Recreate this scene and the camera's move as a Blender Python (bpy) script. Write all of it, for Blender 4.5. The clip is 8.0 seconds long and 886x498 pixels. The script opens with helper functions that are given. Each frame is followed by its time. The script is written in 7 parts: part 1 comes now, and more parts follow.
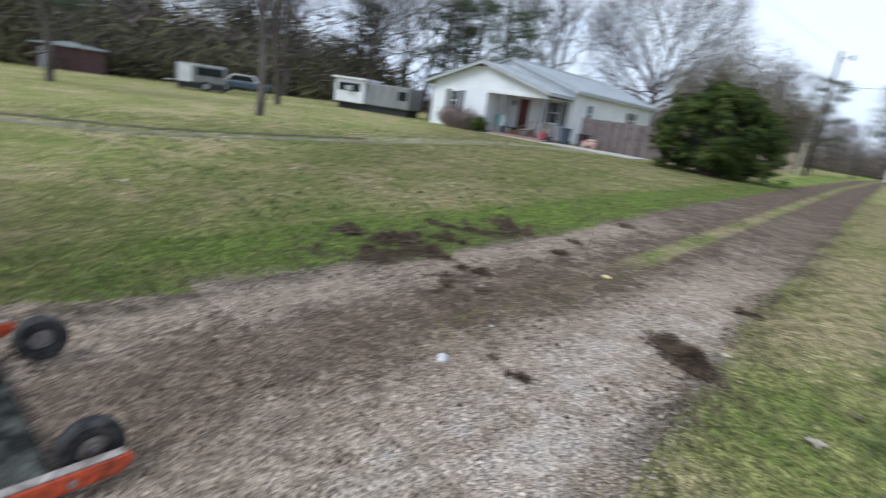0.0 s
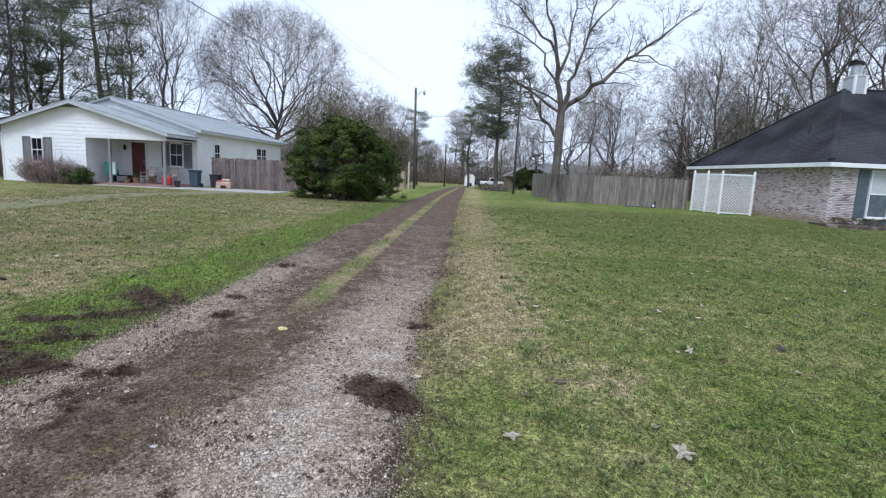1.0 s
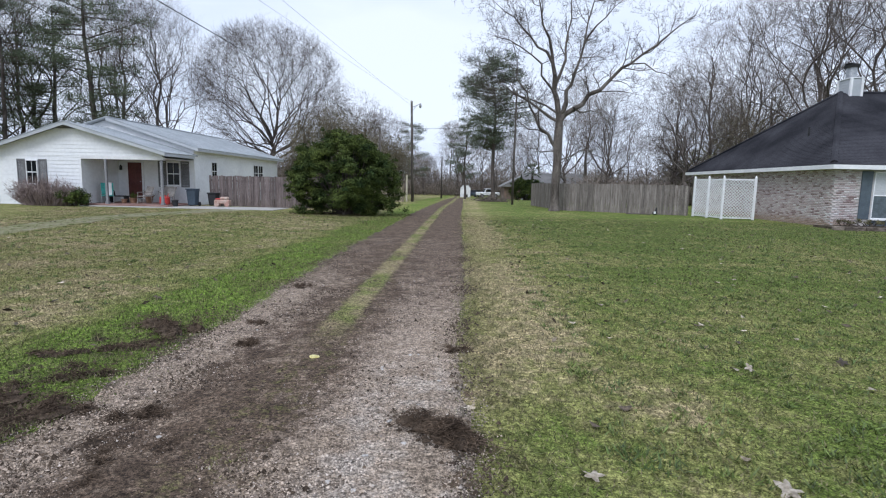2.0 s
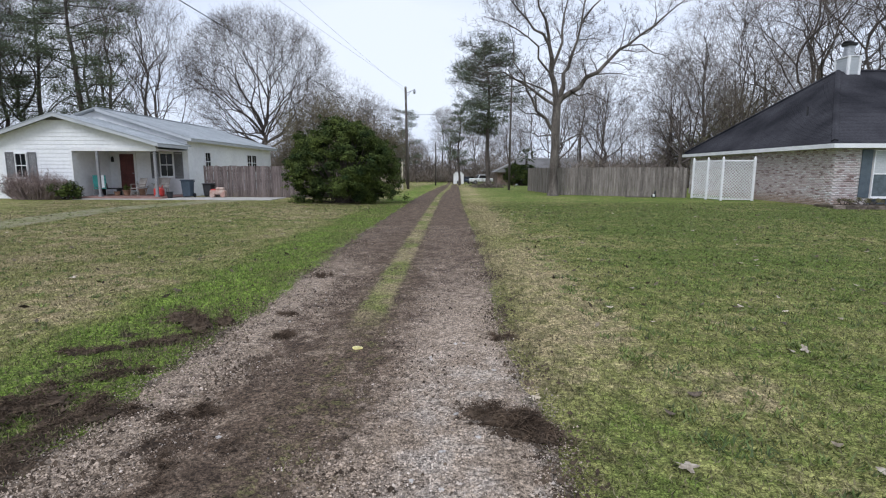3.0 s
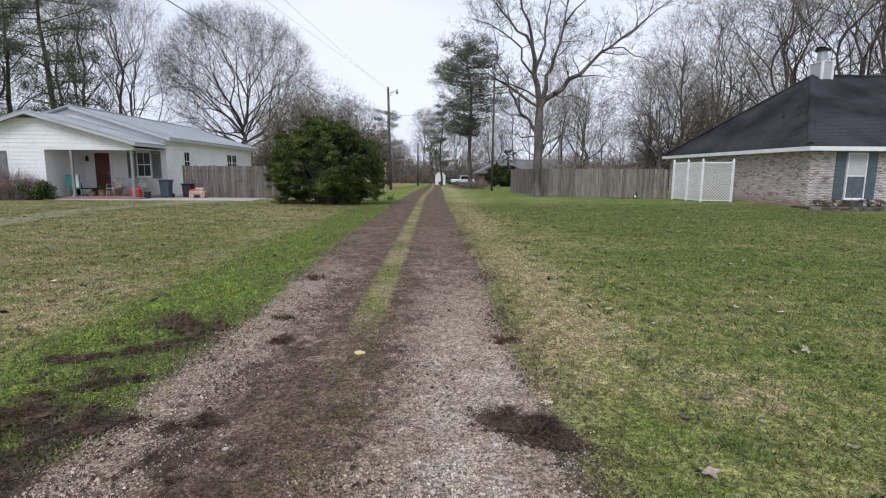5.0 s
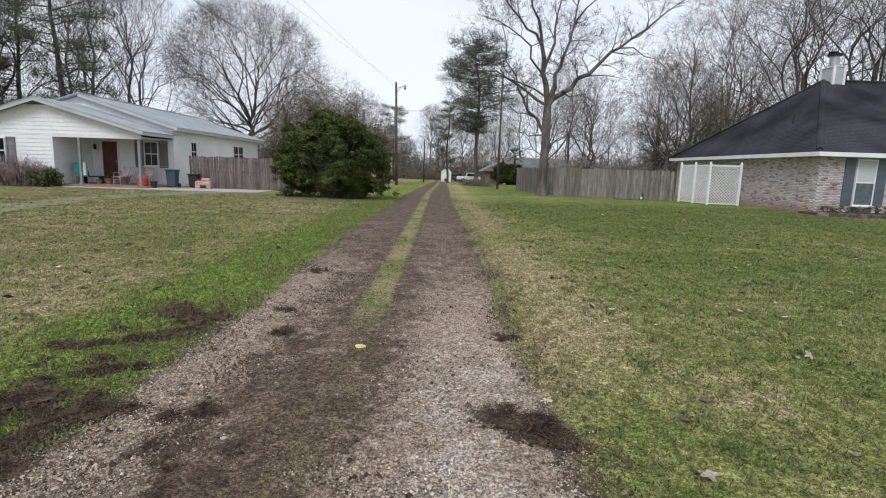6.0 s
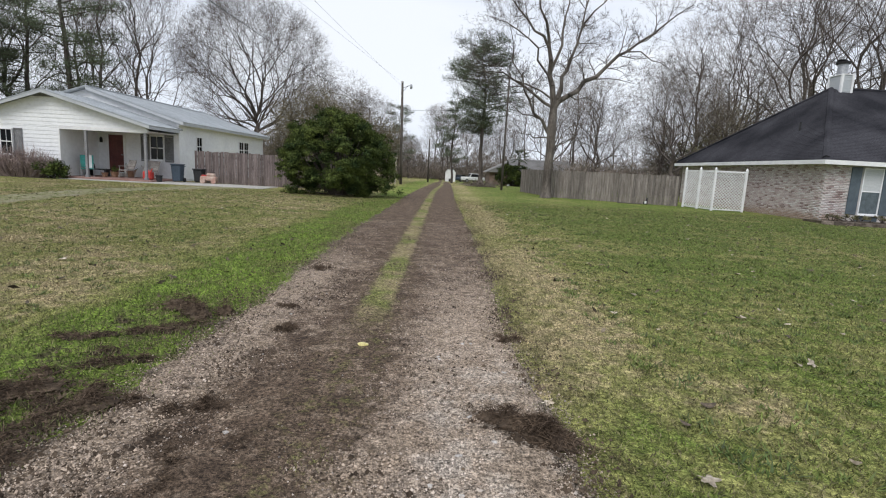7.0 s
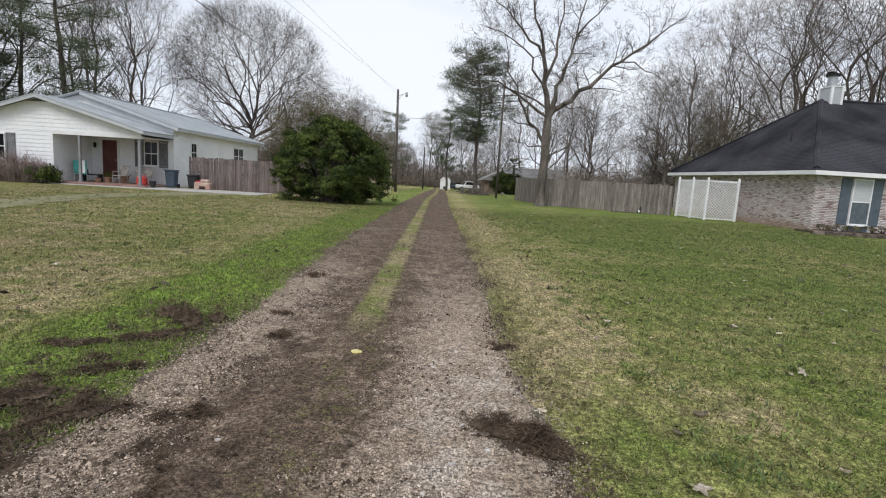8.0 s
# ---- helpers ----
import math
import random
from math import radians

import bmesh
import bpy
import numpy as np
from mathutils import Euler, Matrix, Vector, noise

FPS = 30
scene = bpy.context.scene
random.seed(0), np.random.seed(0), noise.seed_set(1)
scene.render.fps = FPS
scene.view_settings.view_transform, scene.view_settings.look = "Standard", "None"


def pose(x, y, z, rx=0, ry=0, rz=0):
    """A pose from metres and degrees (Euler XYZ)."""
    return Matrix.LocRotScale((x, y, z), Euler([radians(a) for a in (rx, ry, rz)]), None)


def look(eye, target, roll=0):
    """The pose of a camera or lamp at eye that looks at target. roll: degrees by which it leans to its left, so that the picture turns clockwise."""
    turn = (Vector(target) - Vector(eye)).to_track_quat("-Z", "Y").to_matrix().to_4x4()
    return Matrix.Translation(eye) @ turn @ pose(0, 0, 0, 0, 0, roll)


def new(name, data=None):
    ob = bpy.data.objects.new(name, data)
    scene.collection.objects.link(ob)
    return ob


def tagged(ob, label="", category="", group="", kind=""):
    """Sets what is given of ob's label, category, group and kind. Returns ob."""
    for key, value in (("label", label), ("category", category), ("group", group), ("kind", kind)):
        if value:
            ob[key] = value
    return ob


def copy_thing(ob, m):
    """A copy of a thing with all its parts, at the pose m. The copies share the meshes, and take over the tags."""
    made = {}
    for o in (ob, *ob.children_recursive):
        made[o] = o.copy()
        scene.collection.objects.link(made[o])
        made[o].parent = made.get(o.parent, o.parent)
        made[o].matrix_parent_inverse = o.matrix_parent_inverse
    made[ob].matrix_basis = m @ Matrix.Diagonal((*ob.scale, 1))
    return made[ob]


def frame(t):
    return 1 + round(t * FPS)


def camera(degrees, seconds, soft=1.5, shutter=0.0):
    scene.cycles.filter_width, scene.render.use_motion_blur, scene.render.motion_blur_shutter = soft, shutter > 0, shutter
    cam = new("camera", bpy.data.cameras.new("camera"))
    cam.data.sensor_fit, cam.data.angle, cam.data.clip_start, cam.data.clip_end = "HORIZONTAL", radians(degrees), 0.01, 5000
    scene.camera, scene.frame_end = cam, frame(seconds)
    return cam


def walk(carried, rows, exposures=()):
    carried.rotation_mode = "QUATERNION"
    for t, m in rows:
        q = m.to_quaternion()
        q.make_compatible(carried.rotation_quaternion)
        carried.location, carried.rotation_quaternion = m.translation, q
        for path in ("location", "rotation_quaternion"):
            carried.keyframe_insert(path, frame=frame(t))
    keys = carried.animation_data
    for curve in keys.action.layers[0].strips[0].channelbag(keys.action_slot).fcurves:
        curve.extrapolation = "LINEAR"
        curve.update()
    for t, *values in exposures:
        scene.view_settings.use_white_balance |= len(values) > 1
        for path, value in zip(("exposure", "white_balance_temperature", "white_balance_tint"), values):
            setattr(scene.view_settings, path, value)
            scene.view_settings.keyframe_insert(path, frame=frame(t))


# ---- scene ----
cam = camera(81.4, 8.0, soft=1.1, shutter=0.2)
PATH = [
    (0, (1.327, -0.911, 1.514), (0.103, 0.575, 0.97), 8.2),
    (0.2, (1.321, -0.73, 1.505), (0.537, 1.057, 1.065), 4.1),
    (0.4, (1.251, -0.629, 1.54), (0.827, 1.285, 1.143), 2.5),
    (0.5, (1.24, -0.616, 1.577), (0.997, 1.333, 1.205), 2.4),
    (1, (1.076, -0.485, 1.546), (0.99, 1.491, 1.252), 2.7),
    (1.2, (0.997, -0.453, 1.566), (0.95, 1.528, 1.293), 1.6),
    (2.3, (0.544, -0.1, 1.536), (0.458, 1.883, 1.288), 1.2),
    (2.5, (0.459, -0.052, 1.525), (0.336, 1.925, 1.246), 2.1),
    (3, (0.208, -0.051, 1.501), (0.17, 1.927, 1.204), 0.2),
    (3.5, (0.024, -0.087, 1.507), (0.134, 1.888, 1.212), 2.9),
    (4, (0.004, -0.05, 1.5), (0.092, 1.927, 1.208), 1.4),
    (4.5, (0.008, 0.003, 1.501), (0.047, 1.981, 1.208), -0.0),
    (6, (0.021, 0.04, 1.487), (0.042, 2.017, 1.181), 1.8),
    (6.5, (0.011, 0.037, 1.484), (0.009, 2.012, 1.166), 1.8),
    (7, (0.006, 0.031, 1.487), (0.017, 2.007, 1.181), 3.0),
    (7.5, (0.001, 0.023, 1.488), (0.025, 2.003, 1.202), 3.0),
    (8, (0.008, 0.018, 1.49), (0.039, 1.999, 1.214), 3.4),
]
walk(cam, [(t, look(eye, target, roll)) for t, eye, target, roll in PATH],
     [(0.0, 0.27, 5700, 8), (1.0, 0.27, 5600, 11), (2.5, 0.1, 5850, 12), (4.0, 0.08, 5950, 13), (6.0, 0.12, 6250, 11), (8.0, 0.12, 6350, 11)])

# ---------------------------------------------------------------- light
world = bpy.data.worlds.new("overcast_sky")
scene.world = world
world.use_nodes = True
wn, wl = world.node_tree.nodes, world.node_tree.links
wn.clear()
sky = wn.new("ShaderNodeTexSky")
sky.sky_type, sky.sun_disc = "NISHITA", False
sky.sun_elevation, sky.sun_rotation = radians(48), radians(205)
sky_bg = wn.new("ShaderNodeBackground")
sky_bg.inputs["Strength"].default_value = 0.08
cloud_bg = wn.new("ShaderNodeBackground")
cloud_bg.inputs["Strength"].default_value = 1.0
wc = wn.new("ShaderNodeTexCoord")
wmap = wn.new("ShaderNodeMapping")
wmap.inputs["Scale"].default_value = (1.0, 1.0, 3.2)
wnoise = wn.new("ShaderNodeTexNoise")
wnoise.inputs["Scale"].default_value, wnoise.inputs["Detail"].default_value = 1.7, 5.0
wramp = wn.new("ShaderNodeValToRGB")
wramp.color_ramp.elements[0].position, wramp.color_ramp.elements[1].position = 0.36, 0.62
wramp.color_ramp.elements[0].color = (0.72, 0.78, 0.90, 1)
wramp.color_ramp.elements[1].color = (0.93, 0.96, 1.0, 1)
wmix = wn.new("ShaderNodeMixShader")
wmix.inputs[0].default_value = 0.9
wout = wn.new("ShaderNodeOutputWorld")
wl.new(wc.outputs["Generated"], wmap.inputs["Vector"])
wl.new(wmap.outputs[0], wnoise.inputs["Vector"])
wl.new(wnoise.outputs["Fac"], wramp.inputs[0])
wl.new(wramp.outputs[0], cloud_bg.inputs["Color"])
wl.new(sky.outputs[0], sky_bg.inputs["Color"])
wl.new(sky_bg.outputs[0], wmix.inputs[1])
wl.new(cloud_bg.outputs[0], wmix.inputs[2])
wl.new(wmix.outputs[0], wout.inputs[0])

sun = new("sun", bpy.data.lights.new("sun", "SUN"))
sun.data.energy, sun.data.angle, sun.data.color = 1.7, radians(25), (1.0, 0.97, 0.92)
sun.matrix_world = look((-20, -40, 50), (0, 0, 0))

# ---------------------------------------------------------------- materials


def mat(name, c1, c2, scale=5.0, rough=0.8, bump=0.2, metal=0.0, fine=40.0, vary=0.0, island=0.0, spread=(0.35, 0.65),
        stretch=(1, 1, 1), fine_amount=0.35, dist=0.01):
    """Two colours mixed by broad noise, fine grain over it, relief from the grain."""
    m = bpy.data.materials.new(name)
    m.use_nodes = True
    n, l = m.node_tree.nodes, m.node_tree.links
    b = n["Principled BSDF"]
    b.inputs["Roughness"].default_value, b.inputs["Metallic"].default_value = rough, metal
    if rough >= 0.85:
        b.inputs["Specular IOR Level"].default_value = 0.15
    geo = n.new("ShaderNodeNewGeometry")
    mp = n.new("ShaderNodeMapping")
    mp.inputs["Scale"].default_value = stretch
    l.new(geo.outputs["Position"], mp.inputs["Vector"])
    n1, n2 = n.new("ShaderNodeTexNoise"), n.new("ShaderNodeTexNoise")
    n1.inputs["Scale"].default_value, n1.inputs["Detail"].default_value = scale, 4
    n2.inputs["Scale"].default_value, n2.inputs["Detail"].default_value = fine, 3
    l.new(mp.outputs[0], n1.inputs["Vector"])
    l.new(mp.outputs[0], n2.inputs["Vector"])
    r = n.new("ShaderNodeValToRGB")
    r.color_ramp.elements[0].position, r.color_ramp.elements[1].position = spread
    r.color_ramp.elements[0].color, r.color_ramp.elements[1].color = (*c1, 1), (*c2, 1)
    l.new(n1.outputs["Fac"], r.inputs[0])
    hsv = n.new("ShaderNodeHueSaturation")
    l.new(r.outputs[0], hsv.inputs["Color"])
    mr = n.new("ShaderNodeMapRange")
    mr.inputs["From Min"].default_value, mr.inputs["From Max"].default_value = 0.3, 0.7
    mr.inputs["To Min"].default_value, mr.inputs["To Max"].default_value = 1 - fine_amount, 1 + fine_amount
    l.new(n2.outputs["Fac"], mr.inputs["Value"])
    val = mr.outputs[0]
    for amount, kind in ((vary, "object"), (island, "island")):
        if amount:
            src = n.new("ShaderNodeObjectInfo").outputs["Random"] if kind == "object" else geo.outputs["Random Per Island"]
            mv = n.new("ShaderNodeMapRange")
            mv.inputs["To Min"].default_value, mv.inputs["To Max"].default_value = 1 - amount, 1 + amount
            l.new(src, mv.inputs["Value"])
            mul = n.new("ShaderNodeMath")
            mul.operation = "MULTIPLY"
            l.new(val, mul.inputs[0])
            l.new(mv.outputs[0], mul.inputs[1])
            val = mul.outputs[0]
    l.new(val, hsv.inputs["Value"])
    l.new(hsv.outputs[0], b.inputs["Base Color"])
    if bump:
        bp = n.new("ShaderNodeBump")
        bp.inputs["Strength"].default_value, bp.inputs["Distance"].default_value = bump, dist
        l.new(n2.outputs["Fac"], bp.inputs["Height"])
        l.new(bp.outputs[0], b.inputs["Normal"])
    return m


class Nodes:
    """Short hand for the node trees of the ground materials."""

    def __init__(self, name):
        self.m = bpy.data.materials.new(name)
        self.m.use_nodes = True
        self.n, self.l = self.m.node_tree.nodes, self.m.node_tree.links
        self.b = self.n["Principled BSDF"]
        self.geo = self.n.new("ShaderNodeNewGeometry")
        self.pos = self.geo.outputs["Position"]
        xyz = self.n.new("ShaderNodeSeparateXYZ")
        self.l.new(self.pos, xyz.inputs[0])
        self.x, self.y, self.z = xyz.outputs

    def put(self, socket, v):
        if hasattr(v, "links"):
            self.l.new(v, socket)
        else:
            socket.default_value = v

    def math(self, op, a, b=0.0, c=0.0):
        k = self.n.new("ShaderNodeMath")
        k.operation = op
        for s, v in zip(k.inputs, (a, b, c)):
            self.put(s, v)
        return k.outputs[0]

    def ramp(self, v, a, b, lo=0.0, hi=1.0):
        k = self.n.new("ShaderNodeMapRange")
        k.interpolation_type = "SMOOTHSTEP"
        for key, w in (("Value", v), ("From Min", a), ("From Max", b), ("To Min", lo), ("To Max", hi)):
            self.put(k.inputs[key], w)
        return k.outputs[0]

    def noise(self, scale, detail=4, rough=0.55, stretch=None):
        k = self.n.new("ShaderNodeTexNoise")
        k.inputs["Scale"].default_value, k.inputs["Detail"].default_value, k.inputs["Roughness"].default_value = scale, detail, rough
        src = self.pos
        if stretch:
            mp = self.n.new("ShaderNodeMapping")
            mp.inputs["Scale"].default_value = stretch
            self.l.new(src, mp.inputs["Vector"])
            src = mp.outputs[0]
        self.l.new(src, k.inputs["Vector"])
        return k.outputs["Fac"]

    def mix(self, f, a, b, mode="MIX"):
        k = self.n.new("ShaderNodeMix")
        k.data_type, k.blend_type = "RGBA", mode
        self.put(k.inputs[0], f)
        for s, v in ((k.inputs[6], a), (k.inputs[7], b)):
            self.put(s, (*v, 1) if isinstance(v, tuple) else v)
        return k.outputs[2]

    def band(self, centre, half, soft):
        """1 within half of the x given, falling to 0 over soft."""
        d = self.math("ABSOLUTE", self.math("SUBTRACT", self.x, centre))
        return self.ramp(d, half, half + soft, 1.0, 0.0)

    def bump(self, h, strength, dist):
        k = self.n.new("ShaderNodeBump")
        k.inputs["Strength"].default_value, k.inputs["Distance"].default_value = strength, dist
        self.l.new(h, k.inputs["Height"])
        self.l.new(k.outputs[0], self.b.inputs["Normal"])


def grass_colour(k):
    """Patchy winter lawn: green, olive and straw, greener along the drive's far verge, straw beside the near one."""
    big, mid, small = k.noise(0.25, 3), k.noise(1.1, 5, 0.65), k.noise(5.5, 4, 0.7)
    patch = k.math("ADD", k.math("MULTIPLY", big, 0.4), k.math("MULTIPLY", k.math("SUBTRACT", mid, 0.09), 0.55))
    patch = k.math("ADD", patch, k.math("MULTIPLY", k.math("SUBTRACT", small, 0.10), 0.42))
    right = k.ramp(k.x, 1.4, 4.0)
    patch = k.math("ADD", patch, k.math("MULTIPLY", right, 0.10))
    straw_strip = k.math("MULTIPLY", k.math("MULTIPLY", k.band(1.4, 0.3, 0.7), k.ramp(mid, 0.32, 0.6, 0.25, 1.35)), k.ramp(k.y, 2.6, 5.0))
    patch = k.math("SUBTRACT", patch, k.math("MULTIPLY", straw_strip, 0.085))
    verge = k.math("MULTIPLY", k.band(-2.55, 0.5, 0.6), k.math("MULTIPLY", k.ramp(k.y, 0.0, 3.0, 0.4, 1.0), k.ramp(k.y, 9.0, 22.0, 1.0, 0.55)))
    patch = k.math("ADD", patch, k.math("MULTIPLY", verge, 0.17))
    near_right = k.math("MULTIPLY", k.band(3.0, 2.0, 1.8), k.math("MULTIPLY", k.ramp(k.y, 2.6, 3.8, -0.5, 1.0), k.ramp(k.y, 4.6, 6.2, 1.0, 0.0)))
    patch = k.math("SUBTRACT", patch, k.math("MULTIPLY", near_right, 0.05))
    band = k.math("MULTIPLY", k.ramp(k.math("ABSOLUTE", k.math("SUBTRACT", k.y, 11.3)), 0.5, 1.6, 1.0, 0.0), k.ramp(k.x, 1.5, 2.5))
    patch = k.math("SUBTRACT", patch, k.math("MULTIPLY", band, 0.06))
    patch = k.math("SUBTRACT", patch, k.math("MULTIPLY", k.ramp(k.x, -4.0, -3.4, 1.0, 0.0), 0.05))
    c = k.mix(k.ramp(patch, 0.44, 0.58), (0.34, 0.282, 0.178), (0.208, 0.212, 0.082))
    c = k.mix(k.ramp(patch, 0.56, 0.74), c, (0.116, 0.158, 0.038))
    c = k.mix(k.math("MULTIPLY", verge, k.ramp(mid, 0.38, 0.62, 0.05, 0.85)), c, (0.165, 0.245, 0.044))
    raked = k.math("MULTIPLY", k.band(-2.4, 0.35, 0.45), k.math("MULTIPLY", k.ramp(k.y, 1.0, 2.0), k.ramp(k.y, 4.6, 6.0, 1.0, 0.0)))
    c = k.mix(k.math("MULTIPLY", raked, k.ramp(k.math("ADD", small, k.math("MULTIPLY", mid, 0.7)), 0.80, 0.98)), c, (0.075, 0.058, 0.043))
    bed = k.math("MULTIPLY", k.band(0.95, 0.05, 0.3), k.ramp(small, 0.45, 0.65))
    c = k.mix(k.math("MULTIPLY", bed, 0.7), c, (0.12, 0.095, 0.06))
    return c, verge


def lawn_material():
    k = Nodes("lawn")
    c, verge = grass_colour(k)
    f = k.noise(26, 6, 0.75)
    f2 = k.noise(95, 3, 0.7)
    f3 = k.noise(7.5, 4, 0.75, (1.0, 0.55, 1.0))
    c = k.mix(1.0, c, k.mix(k.ramp(f, 0.34, 0.66), (0.35, 0.35, 0.335), (1.98, 1.96, 1.86)), "MULTIPLY")
    c = k.mix(1.0, c, k.mix(k.ramp(f2, 0.34, 0.66), (0.42, 0.42, 0.41), (1.32, 1.31, 1.28)), "MULTIPLY")
    c = k.mix(1.0, c, k.mix(k.ramp(f3, 0.36, 0.62), (0.62, 0.65, 0.6), (1.3, 1.28, 1.24)), "MULTIPLY")
    k.l.new(c, k.b.inputs["Base Color"])
    k.b.inputs["Roughness"].default_value = 0.95
    k.b.inputs["Specular IOR Level"].default_value = 0.1
    k.bump(f, 0.6, 0.03)
    return k.m


def blade_material():
    k = Nodes("grass_blade")
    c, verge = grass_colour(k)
    r = k.geo.outputs["Random Per Island"]
    c = k.mix(k.ramp(r, 0.55, 0.7, 0.0, 0.75), c, (0.27, 0.23, 0.145))
    own = k.math("FRACT", k.math("MULTIPLY", r, 37.7))
    c = k.mix(1.0, c, k.mix(own, (0.19, 0.19, 0.175), (1.32, 1.32, 1.2)), "MULTIPLY")
    k.l.new(c, k.b.inputs["Base Color"])
    k.b.inputs["Roughness"].default_value = 0.7
    k.b.inputs["Specular IOR Level"].default_value = 0.2
    return k.m


def drive_colour(k):
    """Pale crushed stone near by, dark soil down the middle and over the wheel tracks further on, a grassy middle strip."""
    big, mid = k.noise(0.8, 4, 0.65), k.noise(3.2, 6, 0.72)
    wob = k.math("MULTIPLY", k.math("SUBTRACT", big, 0.5), 1.3)
    line = k.ramp(k.y, 1.2, 5.0, -1.0, -0.62)
    d = k.math("ABSOLUTE", k.math("SUBTRACT", k.math("ADD", k.x, wob), line))
    soil = k.ramp(d, 0.1, 0.85, 1.0, k.ramp(k.x, -1.4, -0.3, 0.58, 0.16))
    far = k.ramp(k.y, 3.2, 10.0, 0.0, 0.88)
    soil = k.math("MAXIMUM", soil, far)
    soil = k.math("ADD", soil, k.math("MULTIPLY", k.math("SUBTRACT", mid, 0.5), k.ramp(k.y, 6.0, 13.0, 2.8, 1.0)))
    bare = k.math("MULTIPLY", k.band(0.3, 0.2, 0.45), k.ramp(k.y, 3.6, 6.5, 1.0, 0.0))
    bare_left = k.math("MULTIPLY", k.band(-1.68, 0.16, 0.25), k.ramp(k.y, 6.0, 10.0, 1.0, 0.0))
    soil = k.math("SUBTRACT", soil, k.math("MULTIPLY", k.math("MAXIMUM", bare, bare_left), 0.4))
    crumb = k.noise(11, 4, 0.75)
    soil = k.math("ADD", soil, k.math("MULTIPLY", k.math("SUBTRACT", crumb, 0.49), k.ramp(k.y, 5.0, 12.0, 2.6, 1.4)))
    soil = k.math("MULTIPLY", k.ramp(soil, 0.0, 1.0), k.ramp(k.y, -0.8, 2.6, 0.8, 1.0))
    pale = k.mix(k.ramp(mid, 0.35, 0.65), (0.285, 0.225, 0.172), (0.43, 0.352, 0.285))
    white = k.math("MULTIPLY", k.band(0.4, 0.3, 0.35), k.math("MULTIPLY", k.ramp(k.y, 3.0, 4.6, 1.0, 0.0), k.ramp(big, 0.35, 0.6, 0.3, 1.0)))
    pale = k.mix(k.math("MULTIPLY", white, k.ramp(mid, 0.42, 0.62, 0.1, 0.75)), pale, (0.50, 0.455, 0.41))
    c = k.mix(soil, pale, k.mix(k.ramp(mid, 0.35, 0.7), (0.15, 0.108, 0.078), (0.082, 0.058, 0.042)))
    strip_x = k.math("ADD", k.x, k.math("MULTIPLY", k.math("SUBTRACT", mid, 0.5), 0.28))
    ds = k.math("ABSOLUTE", k.math("SUBTRACT", strip_x, k.ramp(k.y, 30.0, 52.0, -0.64, -0.15)))
    strip = k.math("MULTIPLY", k.ramp(ds, 0.10, 0.21, 1.0, 0.0), k.ramp(k.y, 4.4, 5.6))
    tone = k.noise(0.9, 3)
    c = k.mix(k.math("MULTIPLY", strip, k.ramp(mid, 0.30, 0.5, 0.25, 1.0)), c, k.mix(k.ramp(tone, 0.42, 0.58), (0.30, 0.252, 0.142), (0.172, 0.198, 0.056)))
    stain = k.math("MULTIPLY", k.band(-0.62, 0.1, 0.3), k.ramp(crumb, 0.5, 0.68, 0.0, 0.55))
    c = k.mix(k.math("MULTIPLY", stain, k.ramp(k.y, 1.0, 2.0)), c, (0.17, 0.175, 0.06))
    # bare soil creeping over both edges of the drive
    edge = k.math("MAXIMUM", k.band(0.78, 0.02, 0.16), k.band(-2.02, 0.05, 0.2))
    c = k.mix(k.math("MULTIPLY", edge, k.ramp(mid, 0.38, 0.62, 0.1, 0.9)), c, (0.085, 0.07, 0.052))
    return c, mid


def drive_material():
    k = Nodes("gravel_drive")
    c, mid = drive_colour(k)
    f, f2 = k.noise(45, 5, 0.75), k.noise(140, 2)
    c = k.mix(1.0, c, k.mix(k.ramp(f, 0.34, 0.66), (0.26, 0.25, 0.24), (1.62, 1.6, 1.56)), "MULTIPLY")
    c = k.mix(1.0, c, k.mix(k.ramp(f2, 0.3, 0.7), (0.55, 0.55, 0.55), (1.45, 1.45, 1.42)), "MULTIPLY")
    clod = k.noise(15, 4, 0.7)
    c = k.mix(1.0, c, k.mix(k.ramp(clod, 0.36, 0.62), (0.7, 0.69, 0.68), (1.2, 1.2, 1.2)), "MULTIPLY")
    k.l.new(c, k.b.inputs["Base Color"])
    k.b.inputs["Roughness"].default_value = 0.92
    k.b.inputs["Specular IOR Level"].default_value = 0.2
    k.bump(k.math("ADD", f, k.math("MULTIPLY", mid, 0.6)), 0.8, 0.03)
    return k.m


def stone_material():
    k = Nodes("crushed_stone")
    c, mid = drive_colour(k)
    r = k.geo.outputs["Random Per Island"]
    c = k.mix(k.ramp(r, 0.4, 0.7, 0.0, 0.42), c, (0.34, 0.272, 0.215))
    c = k.mix(k.ramp(r, 0.9, 0.98, 0.0, 0.6), c, (0.5, 0.45, 0.41))
    own = k.math("FRACT", k.math("MULTIPLY", r, 31.3))
    c = k.mix(1.0, c, k.mix(own, (0.33, 0.32, 0.31), (1.75, 1.72, 1.68)), "MULTIPLY")
    k.l.new(c, k.b.inputs["Base Color"])
    k.b.inputs["Roughness"].default_value = 0.9
    return k.m


